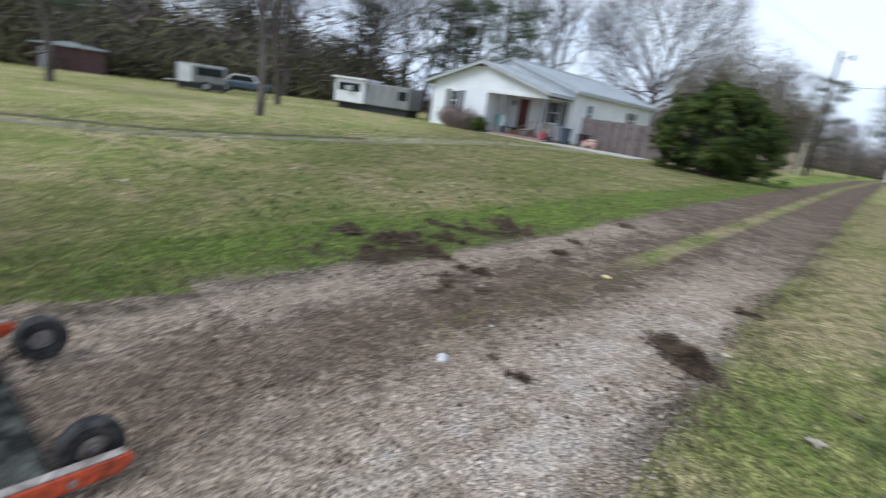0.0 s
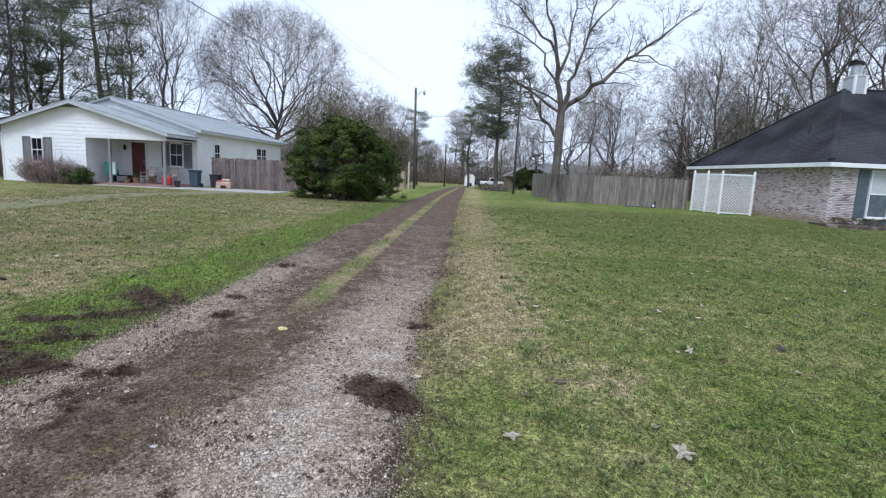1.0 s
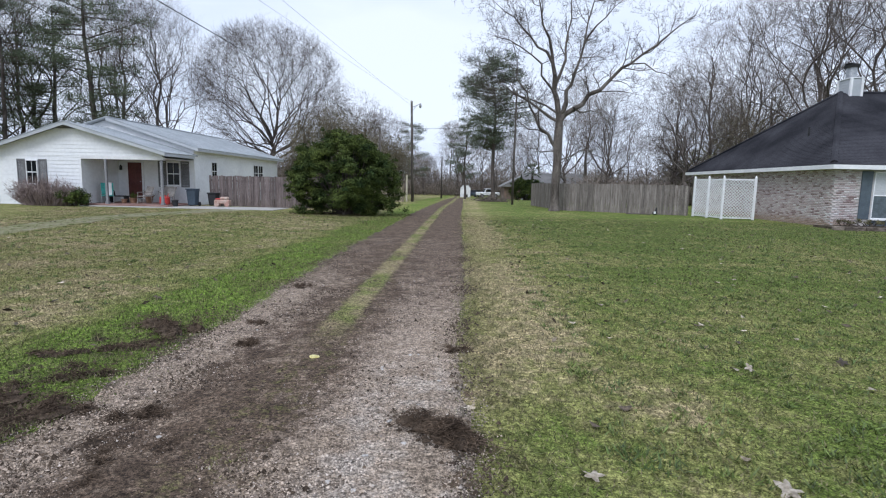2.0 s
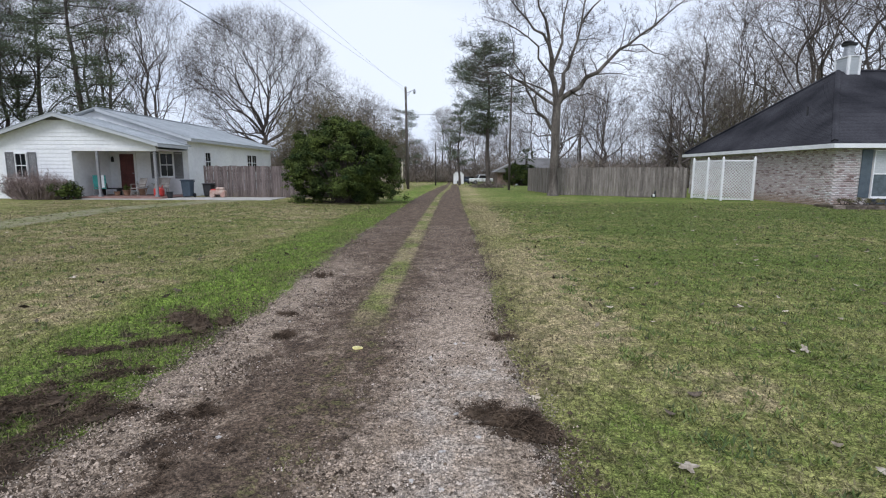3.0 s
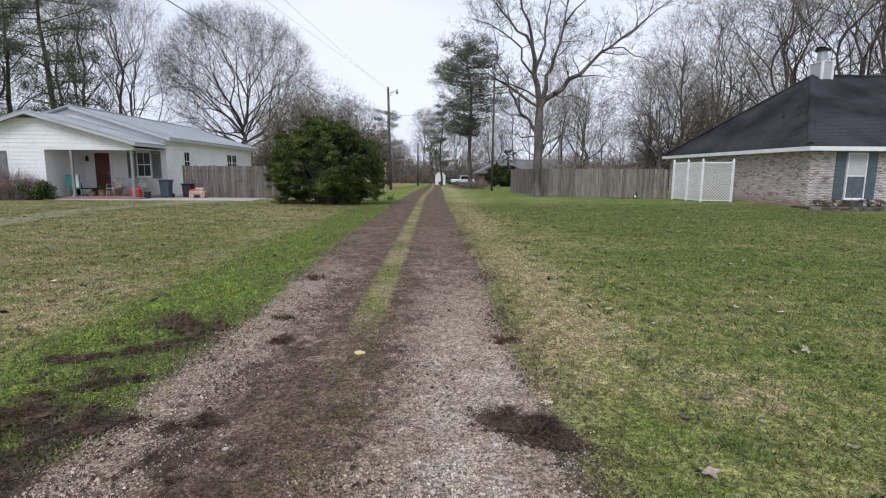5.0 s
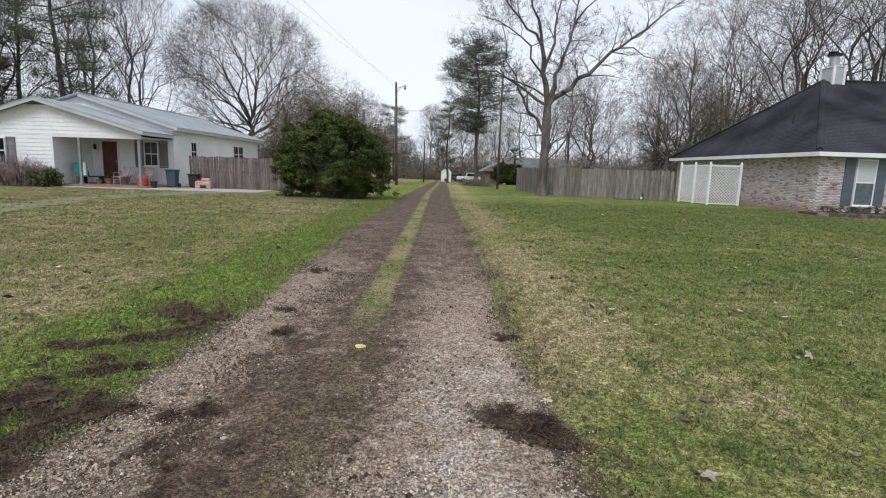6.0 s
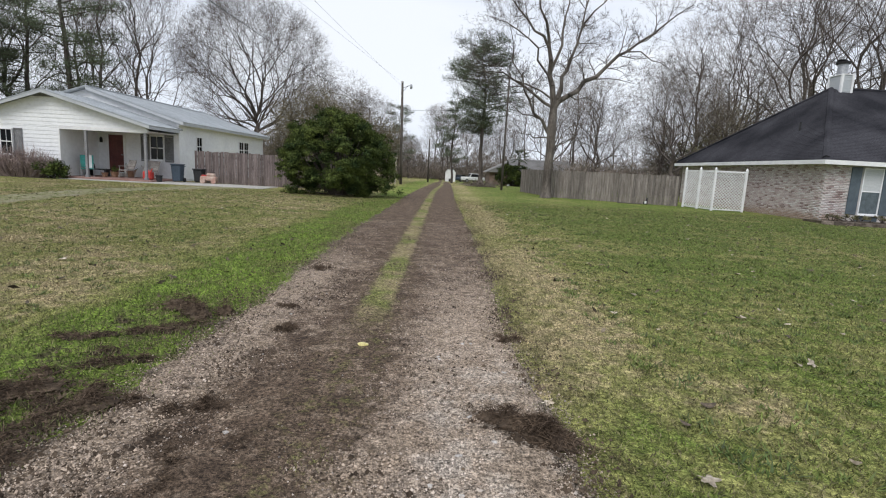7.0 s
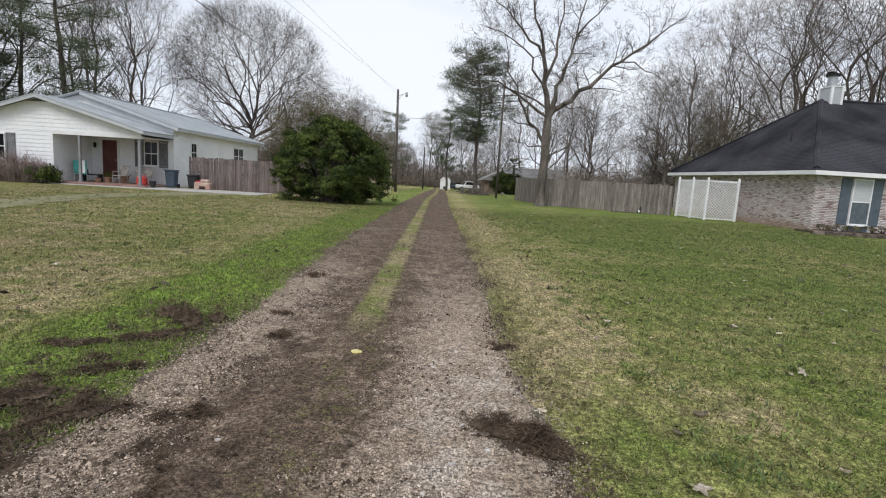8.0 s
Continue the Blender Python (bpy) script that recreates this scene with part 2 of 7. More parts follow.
def brick_material():
    k = Nodes("painted_brick")
    tc = k.n.new("ShaderNodeTexBrick")
    k.l.new(brick_uv(k), tc.inputs["Vector"])
    tc.inputs["Scale"].default_value = 1.0
    for key, v in (("Brick Width", 0.23), ("Row Height", 0.08), ("Mortar Size", 0.012), ("Bias", -0.02)):
        tc.inputs[key].default_value = v
    tc.inputs["Color1"].default_value, tc.inputs["Color2"].default_value = (0.15, 0.09, 0.085, 1), (0.62, 0.55, 0.54, 1)
    tc.inputs["Mortar"].default_value = (0.58, 0.55, 0.54, 1)
    mid, big = k.noise(2.5, 5, 0.7), k.noise(0.6, 3)
    c = k.mix(k.ramp(mid, 0.42, 0.66, 0.0, 0.6), tc.outputs["Color"], (0.62, 0.58, 0.57))
    c = k.mix(k.ramp(k.z, 0.05, 0.5, 0.5, 0.0), c, (0.34, 0.25, 0.18))
    k.l.new(c, k.b.inputs["Base Color"])
    k.b.inputs["Roughness"].default_value = 0.9
    k.bump(tc.outputs["Fac"], -0.6, 0.01)
    return k.m


def brick_uv(k):
    """Along the wall (x on one face, y on the other) and up."""
    cb = k.n.new("ShaderNodeCombineXYZ")
    k.l.new(k.math("ADD", k.x, k.y), cb.inputs[0])
    k.l.new(k.z, cb.inputs[1])
    return cb.outputs[0]


def face_brick_material():
    """Old whitewash over red brick: each brick its own tone, rusty splashes near the ground."""
    k = Nodes("whitewashed_brick")
    info = k.n.new("ShaderNodeObjectInfo")
    r = k.math("FRACT", k.math("ADD", k.math("MULTIPLY", info.outputs["Random"], 7.3), k.math("MULTIPLY", k.geo.outputs["Random Per Island"], 11.7)))
    c = k.mix(k.ramp(r, 0.06, 0.22), (0.29, 0.205, 0.19), (0.49, 0.40, 0.38))
    c = k.mix(k.ramp(r, 0.3, 0.6), c, (0.60, 0.53, 0.51))
    c = k.mix(k.ramp(r, 0.8, 0.95), c, (0.70, 0.67, 0.66))
    mid, grain = k.noise(2.2, 5, 0.7), k.noise(30, 4, 0.7)
    c = k.mix(k.ramp(mid, 0.45, 0.68, 0.0, 0.5), c, (0.62, 0.58, 0.57))
    c = k.mix(1.0, c, k.mix(k.ramp(grain, 0.34, 0.66), (0.68, 0.67, 0.66), (1.14, 1.14, 1.14)), "MULTIPLY")
    c = k.mix(k.math("MULTIPLY", k.ramp(k.z, 0.05, 0.55, 0.8, 0.0), k.ramp(mid, 0.3, 0.55, 0.3, 1.0)), c, (0.33, 0.23, 0.16))
    k.l.new(c, k.b.inputs["Base Color"])
    k.b.inputs["Roughness"].default_value = 0.9
    k.bump(grain, 0.4, 0.006)
    return k.m


M_LAWN, M_BLADE, M_DRIVE, M_BRICK = lawn_material(), blade_material(), drive_material(), brick_material()
M_FACE_BRICK = face_brick_material()
M_STONE = stone_material()
M_FIBRE = mat("dead_root_fibre", (0.058, 0.041, 0.029), (0.135, 0.097, 0.068), 12, 1.0, 0, island=0.5)
M_SOIL = mat("dark_root_debris", (0.042, 0.031, 0.023), (0.115, 0.085, 0.06), 8, 1.0, 0.3, island=0.4)
M_LEAF_DRY = mat("dry_oak_leaf", (0.32, 0.26, 0.18), (0.48, 0.42, 0.34), 20, 0.8, 0.2, vary=0.35)
M_LEAF_BROWN = mat("dark_brown_leaf", (0.06, 0.045, 0.03), (0.13, 0.10, 0.07), 20, 0.8, 0.2, vary=0.4)
M_SIDING = mat("white_vinyl_siding", (0.76, 0.77, 0.79), (0.84, 0.85, 0.86), 0.8, 0.55, 0.05, fine=6, fine_amount=0.05)
M_WHITE = mat("white_trim_paint", (0.72, 0.72, 0.73), (0.82, 0.82, 0.82), 2, 0.5, 0.05, fine_amount=0.06)
M_METAL_ROOF = mat("pale_metal_roofing", (0.35, 0.375, 0.395), (0.43, 0.455, 0.475), 0.7, 0.5, 0.05, 0.25, fine=5, fine_amount=0.1)
M_SHINGLE = mat("charcoal_shingles", (0.016, 0.016, 0.020), (0.050, 0.049, 0.056), 0.45, 0.95, 0.4, fine=16, fine_amount=0.35)
M_FENCE = mat("weathered_fence_wood", (0.15, 0.13, 0.114), (0.24, 0.215, 0.193), 2.5, 0.9, 0.25, vary=0.28, fine=20, stretch=(4, 4, 0.5))
M_FENCE_BROWN = mat("brown_fence_wood", (0.125, 0.10, 0.095), (0.20, 0.165, 0.158), 2.5, 0.9, 0.25, vary=0.25, fine=20, stretch=(4, 4, 0.5))
M_DOOR = mat("dark_red_door_paint", (0.09, 0.022, 0.018), (0.13, 0.035, 0.028), 3, 0.45, 0.05)
M_SHUTTER = mat("grey_shutter_paint", (0.14, 0.14, 0.145), (0.19, 0.19, 0.195), 3, 0.6, 0.05)
M_BLUE_GREY = mat("slate_blue_paint", (0.065, 0.085, 0.105), (0.09, 0.115, 0.135), 3, 0.55, 0.05)
M_GREY_SIDING = mat("grey_vinyl_siding", (0.40, 0.42, 0.44), (0.48, 0.50, 0.52), 1, 0.55, 0.05, fine_amount=0.06)
M_BLIND = mat("window_blind", (0.44, 0.46, 0.47), (0.52, 0.53, 0.54), 2, 0.7, 0.05, stretch=(1, 1, 20))
M_BARK = mat("grey_bark", (0.075, 0.064, 0.056), (0.17, 0.148, 0.13), 3, 0.95, 0.5, fine=25, stretch=(1, 1, 0.3))
M_BARK_DARK = mat("dark_bark", (0.066, 0.056, 0.05), (0.135, 0.114, 0.1), 3, 0.95, 0.5, fine=25, stretch=(1, 1, 0.3))
M_TWIG = mat("bare_twigs", (0.13, 0.108, 0.092), (0.22, 0.185, 0.158), 1, 0.95, 0, vary=0.3)
M_TWIG_DARK = mat("dark_bare_twigs", (0.06, 0.05, 0.044), (0.11, 0.094, 0.083), 1, 0.95, 0)
M_MORTAR = mat("pale_lime_mortar", (0.44, 0.41, 0.39), (0.56, 0.53, 0.51), 3, 0.95, 0.3)
M_TWIG_WARM = mat("warm_bare_twigs", (0.085, 0.068, 0.056), (0.15, 0.124, 0.104), 1, 0.95, 0)
M_POST = mat("grey_post_paint", (0.20, 0.20, 0.21), (0.27, 0.27, 0.28), 3, 0.6, 0.05)
M_NEEDLE = mat("pine_needles", (0.058, 0.078, 0.044), (0.125, 0.15, 0.082), 1.2, 0.8, 0, island=0.4)
M_BUSH = mat("evergreen_leaves", (0.024, 0.042, 0.014), (0.112, 0.142, 0.036), 1.5, 0.85, 0, island=0.5)
M_OLIVE = mat("olive_vine_leaves", (0.085, 0.082, 0.04), (0.15, 0.14, 0.075), 0.6, 0.85, 0, island=0.4)
M_BROWN_LEAF = mat("brown_thicket", (0.15, 0.125, 0.105), (0.25, 0.212, 0.178), 0.5, 0.95, 0, island=0.4)
M_CONCRETE = mat("weathered_concrete", (0.34, 0.325, 0.30), (0.46, 0.44, 0.41), 1.2, 0.9, 0.2)
M_POLE = mat("treated_pole_wood", (0.08, 0.07, 0.062), (0.14, 0.124, 0.11), 2, 0.9, 0.2, stretch=(3, 3, 0.4))
M_BLACK = mat("black_rubber", (0.018, 0.018, 0.02), (0.03, 0.03, 0.032), 10, 0.7, 0.1)
M_STEEL = mat("dull_steel", (0.30, 0.31, 0.32), (0.42, 0.43, 0.44), 5, 0.45, 0.05, 0.8)
M_GLASS = bpy.data.materials.new("window_glass")
M_GLASS.use_nodes = True
gb = M_GLASS.node_tree.nodes["Principled BSDF"]
gb.inputs["Base Color"].default_value, gb.inputs["Roughness"].default_value = (0.012, 0.014, 0.016, 1), 0.12
gb.inputs["Specular IOR Level"].default_value = 0.25
# lower sash glass with its blue-grey reflection painted into the colour
M_PANE_REFLECTION = mat("painted_pane_reflection", (0.07, 0.09, 0.10), (0.11, 0.135, 0.15), 4, 0.6, 0.05)

# ---------------------------------------------------------------- builders


def mesh_of(name, verts, faces, material):
    me = bpy.data.meshes.new(name)
    me.from_pydata([tuple(v) for v in verts], [], [tuple(f) for f in faces])
    me.materials.append(material)
    me.update()
    return me


def part(name, bm, material, parent=None, label="", smooth=False):
    me = bpy.data.meshes.new(name)
    bmesh.ops.recalc_face_normals(bm, faces=bm.faces)
    bm.to_mesh(me)
    bm.free()
    me.materials.append(material)
    if smooth:
        me.polygons.foreach_set("use_smooth", [True] * len(me.polygons))
    ob = new(name, me)
    ob.parent = parent
    if label:
        ob["label"] = label
    return ob


def thing(name, label, category, at=(0, 0, 0), rz=0, group="", kind=""):
    ob = new(name)
    ob.empty_display_size = 0.2
    ob.matrix_world = pose(*at, 0, 0, rz)
    return tagged(ob, label, category, group, kind)


def box(bm, x0, x1, y0, y1, z0, z1, bevel=0.0):
    r = bmesh.ops.create_cube(bm, size=1.0)
    vs = r["verts"]
    for v in vs:
        v.co = Vector(((x0 + x1) / 2 + v.co.x * (x1 - x0), (y0 + y1) / 2 + v.co.y * (y1 - y0), (z0 + z1) / 2 + v.co.z * (z1 - z0)))
    if bevel:
        es = list({e for v in vs for e in v.link_edges})
        bmesh.ops.bevel(bm, geom=es, offset=bevel, segments=1, affect="EDGES", profile=0.5)
    return bm


def boxes(*rows, bevel=0.0):
    bm = bmesh.new()
    for r in rows:
        box(bm, *r, bevel=bevel)
    return bm


def prism(bm, outline, y0, y1):
    """An outline in x, z drawn out along y."""
    a = [bm.verts.new((x, y0, z)) for x, z in outline]
    b = [bm.verts.new((x, y1, z)) for x, z in outline]
    bm.faces.new(a)
    bm.faces.new(b[::-1])
    for i in range(len(a)):
        j = (i + 1) % len(a)
        bm.faces.new((a[i], b[i], b[j], a[j]))
    return bm


def slab(bm, corners, thick):
    """A flat panel with its top on the corners."""
    c = [Vector(v) for v in corners]
    nrm = (c[1] - c[0]).cross(c[2] - c[0]).normalized()
    if nrm.z < 0:
        nrm = -nrm
    a = [bm.verts.new(v) for v in c]
    b = [bm.verts.new(v - nrm * thick) for v in c]
    bm.faces.new(a)
    bm.faces.new(b[::-1])
    for i in range(len(a)):
        j = (i + 1) % len(a)
        bm.faces.new((a[i], b[i], b[j], a[j]))
    return bm


def cyl(bm, p0, p1, r0, r1=None, n=12):
    p0, p1 = Vector(p0), Vector(p1)
    r1 = r0 if r1 is None else r1
    d = p1 - p0
    m = Matrix.Translation((p0 + p1) / 2) @ d.to_track_quat("Z", "Y").to_matrix().to_4x4()
    bmesh.ops.create_cone(bm, cap_ends=True, segments=n, radius1=r0, radius2=r1, depth=d.length, matrix=m)
    return bm


def tubes(segs, sides):
    """Vertices and faces of tapered tubes, one for each row p0, p1, r0, r1."""
    s = np.array(segs, dtype=float)
    p0, p1, r0, r1 = s[:, 0:3], s[:, 3:6], s[:, 6:7], s[:, 7:8]
    d = p1 - p0
    d /= np.linalg.norm(d, axis=1, keepdims=True) + 1e-9
    ref = np.where(np.abs(d[:, 2:3]) > 0.9, np.array([[1.0, 0, 0]]), np.array([[0, 0, 1.0]]))
    u = np.cross(d, ref)
    u /= np.linalg.norm(u, axis=1, keepdims=True) + 1e-9
    w = np.cross(d, u)
    rings = []
    for p, r in ((p0, r0), (p1, r1)):
        for k in range(sides):
            a = 2 * math.pi * k / sides
            rings.append(p + (u * math.cos(a) + w * math.sin(a)) * r)
    v = np.stack(rings, 1)
    n = len(s)
    base = np.arange(n)[:, None] * 2 * sides
    f = np.concatenate([np.stack([base[:, 0] + k, base[:, 0] + (k + 1) % sides, base[:, 0] + sides + (k + 1) % sides, base[:, 0] + sides + k], 1)
                        for k in range(sides)])
    return v.reshape(-1, 3), f


def quick_mesh(name, v, f, material, smooth=False):
    """A mesh from arrays; all faces have the same number of corners."""
    me = bpy.data.meshes.new(name)
    k = f.shape[1]
    me.vertices.add(len(v))
    me.vertices.foreach_set("co", np.ascontiguousarray(v, dtype=np.float32).ravel())
    me.loops.add(f.size)
    me.loops.foreach_set("vertex_index", np.ascontiguousarray(f, dtype=np.int32).ravel())
    me.polygons.add(len(f))
    me.polygons.foreach_set("loop_start", np.arange(0, f.size, k, dtype=np.int32))
    me.polygons.foreach_set("loop_total", np.full(len(f), k, dtype=np.int32))
    if smooth:
        me.polygons.foreach_set("use_smooth", np.ones(len(f), dtype=bool))
    me.update(calc_edges=True)
    me.materials.append(material)
    return me


def under(name, me, parent=None, label=""):
    ob = new(name, me)
    ob.parent = parent
    if label:
        ob["label"] = label
    return ob


def fall(y):
    """The land's height: level, then falling gently towards the far end of the drive."""
    t = np.clip((np.asarray(y, dtype=float) - 48) / 50, 0, 1)
    return -0.75 * t * t * (3 - 2 * t)


# ---------------------------------------------------------------- ground and drive
DRIVE_Y = [-60, -3, -0.4, 0.5, 2.4, 3.5, 4.7, 6.7, 9.3, 14.7, 28, 36, 47, 60, 118]
DRIVE_L = [-2.5, -2.5, -2.4, -2.25, -2.05, -1.98, -1.93, -1.95, -2.05, -2.07, -1.98, -1.8, -1.4, -1.0, -0.9]
DRIVE_R = [0.95, 0.95, 0.95, 0.92, 0.82, 0.76, 0.68, 0.76, 0.78, 0.76, 0.68, 0.75, 0.8, 0.8, 0.8]



def drive_edges(y):
    wob = 0.035 * np.sin(y * 2.3 + 1) + 0.03 * np.sin(y * 5.1) + 0.03 * np.sin(y * 11.7 + 2)
    return np.interp(y, DRIVE_Y, DRIVE_L) + wob, np.interp(y, DRIVE_Y, DRIVE_R) - 0.7 * wob * np.cos(y)


def build_ground():
    near = np.arange(-12, 30.01, 0.5)
    xs = np.unique(np.concatenate([[-900, -400, -200, -120, -80, -60, -40, -30, -24, -18, -14], near[near <= 16], [20, 26, 34, 50, 80, 130, 220, 450, 900]]))
    ys = np.unique(np.concatenate([[-900, -300, -120, -60, -30, -16], near, [34, 40, 46, 52, 58, 64, 70, 78, 88, 100, 140, 220, 450, 900]]))
    X, Y = np.meshgrid(xs, ys)
    Z = fall(Y)
    v = np.stack([X, Y, Z], -1).reshape(-1, 3)
    w = len(xs)
    i = (np.arange(len(ys) - 1)[:, None] * w + np.arange(w - 1)[None, :]).ravel()
    f = np.stack([i, i + 1, i + w + 1, i + w], 1)
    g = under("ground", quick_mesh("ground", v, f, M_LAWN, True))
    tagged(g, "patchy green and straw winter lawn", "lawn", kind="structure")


def build_drive():
    ys = np.concatenate([np.arange(-60, -4, 2.0), np.arange(-4, 14, 0.06), np.arange(14, 40, 0.3), np.arange(40, 118, 2.0)])
    n = 44
    lo, hi = drive_edges(ys)
    s = np.linspace(0, 1, n)
    X = lo[:, None] + (hi - lo)[:, None] * s
    Y = np.repeat(ys[:, None], n, 1)
    crown = 0.004 + 0.022 * np.clip(np.minimum(s, 1 - s) * 12, 0, 1)
    rut = -0.012 * (np.exp(-((X + 1.6) / 0.35) ** 2) + np.exp(-((X - 0.1) / 0.35) ** 2))
    rng = np.random.default_rng(3)
    Z = fall(Y) + crown[None, :] + rut + rng.normal(0, 0.0022, X.shape) + 0.006 * np.sin(X * 4.1 + Y * 2.7) * np.sin(Y * 3.3 - X)
    Z[:, 0] = Z[:, -1] = fall(ys) - 0.02
    Z = np.maximum(Z, fall(Y) + np.where((s > 0) & (s < 1), 0.004, -0.02)[None, :])
    v = np.stack([X, Y, Z], -1).reshape(-1, 3)
    i = (np.arange(len(ys) - 1)[:, None] * n + np.arange(n - 1)[None, :]).ravel()
    f = np.stack([i, i + 1, i + n + 1, i + n], 1)
    tagged(under("road", quick_mesh("road", v, f, M_DRIVE, True)), "two-track gravel drive with dark soil and a grassy middle", "driveway", kind="structure")


build_ground()
build_drive()

# ---------------------------------------------------------------- houses


def siding(bm, x0, x1, z0, z1, y, step=0.2, side=-1, top=None):
    """Lapped boards on a wall that faces -y; top(z) gives the span at that height for a gable."""
    z = z0
    while z < z1 - 0.01:
        zt = min(z + step, z1)
        a0, a1 = (x0, x1) if top is None else top(z)
        b0, b1 = (x0, x1) if top is None else top(zt)
        if b1 - b0 < 0.05:
            b0 = b1 = (a0 + a1) / 2
            b1 += 0.02
        vs = [bm.verts.new(c) for c in ((a0, y - 0.022, z), (a1, y - 0.022, z), (b1, y - 0.004, zt), (b0, y - 0.004, zt), (a0, y, z), (a1, y, z))]
        bm.faces.new(vs[:4])
        bm.faces.new((vs[4], vs[5], vs[1], vs[0]))
        z = zt
    return bm


def turn_mesh(bm, m):
    bmesh.ops.transform(bm, matrix=m, verts=bm.verts)
    return bm


def window(parent, x0, x1, z0, z1, y, blind=0.0, m=None):
    """A sash window in a wall facing -y: frame, two panes, meeting rail and a muntin."""
    m = m or Matrix()
    t = 0.045
    fr = bmesh.new()
    rings = []
    for yy in (y - 0.05, y + 0.04):
        for d in (0, t):
            rings.append([fr.verts.new(c) for c in ((x0 + d, yy, z0 + d), (x1 - d, yy, z0 + d), (x1 - d, yy, z1 - d), (x0 + d, yy, z1 - d))])
    for p, q in ((0, 1), (2, 3), (0, 2), (1, 3)):
        for i in range(4):
            j = (i + 1) % 4
            fr.faces.new((rings[p][i], rings[p][j], rings[q][j], rings[q][i]))
    w = part("window", turn_mesh(fr, m), M_WHITE, parent, "white sash window frame")
    part("meeting_rail", turn_mesh(boxes((x0 + t, x1 - t, y - 0.035, y + 0.03, (z0 + z1) / 2 - 0.025, (z0 + z1) / 2 + 0.025)), m), M_WHITE, w)
    if not blind:
        for za, zb in ((z0 + t, (z0 + z1) / 2 - 0.025), ((z0 + z1) / 2 + 0.025, z1 - t)):
            part("muntin", turn_mesh(boxes(((x0 + x1) / 2 - 0.008, (x0 + x1) / 2 + 0.008, y - 0.03, y + 0.02, za, zb)), m), M_WHITE, w)
    zm = (z0 + z1) / 2
    # with a blind, the lower pane gets the painted reflection colour
    for a, b, mt in ((z0 + t, zm - 0.025, M_PANE_REFLECTION if blind else M_GLASS), (zm + 0.025, z1 - t, M_BLIND if blind else M_GLASS)):
        part("pane", turn_mesh(boxes((x0 + t, x1 - t, y - 0.012, y - 0.004, a, b)), m), mt, w)
    part("sill", turn_mesh(boxes((x0 - 0.05, x1 + 0.05, y - 0.1, y + 0.02, z0 - 0.06, z0)), m), M_WHITE, w)
    return w


def shutter(parent, x0, x1, z0, z1, y, material):
    bm = boxes((x0, x0 + 0.05, y - 0.06, y - 0.024, z0, z1), (x1 - 0.05, x1, y - 0.06, y - 0.024, z0, z1),
               (x0, x1, y - 0.058, y - 0.024, z0, z0 + 0.08), (x0, x1, y - 0.058, y - 0.024, z1 - 0.08, z1))
    z = z0 + 0.1
    while z < z1 - 0.12:
        slab(bm, ((x0 + 0.05, y - 0.05, z), (x1 - 0.05, y - 0.05, z), (x1 - 0.05, y - 0.03, z + 0.055), (x0 + 0.05, y - 0.03, z + 0.055)), 0.008)
        z += 0.06
    return part("shutter", bm, material, parent)


def metal_slope(parent, x_eave, z_eave, x_ridge, z_ridge, y0, y1, name="roof_slope"):
    bm = bmesh.new()
    slab(bm, ((x_eave, y0, z_eave), (x_eave, y1, z_eave), (x_ridge, y1, z_ridge), (x_ridge, y0, z_ridge)), 0.05)
    top = part(name, bm, M_METAL_ROOF, parent, "pale ribbed metal roof panels")
    n = max(2, int((y1 - y0) / 0.46))
    for i in range(n + 1):
        y = y0 + (y1 - y0) * i / n
        part("rib", slab(bmesh.new(), ((x_eave, y - 0.02, z_eave + 0.03), (x_eave, y + 0.02, z_eave + 0.03), (x_ridge, y + 0.02, z_ridge + 0.03), (x_ridge, y - 0.02, z_ridge + 0.03)), 0.035), M_METAL_ROOF, parent)
    return top


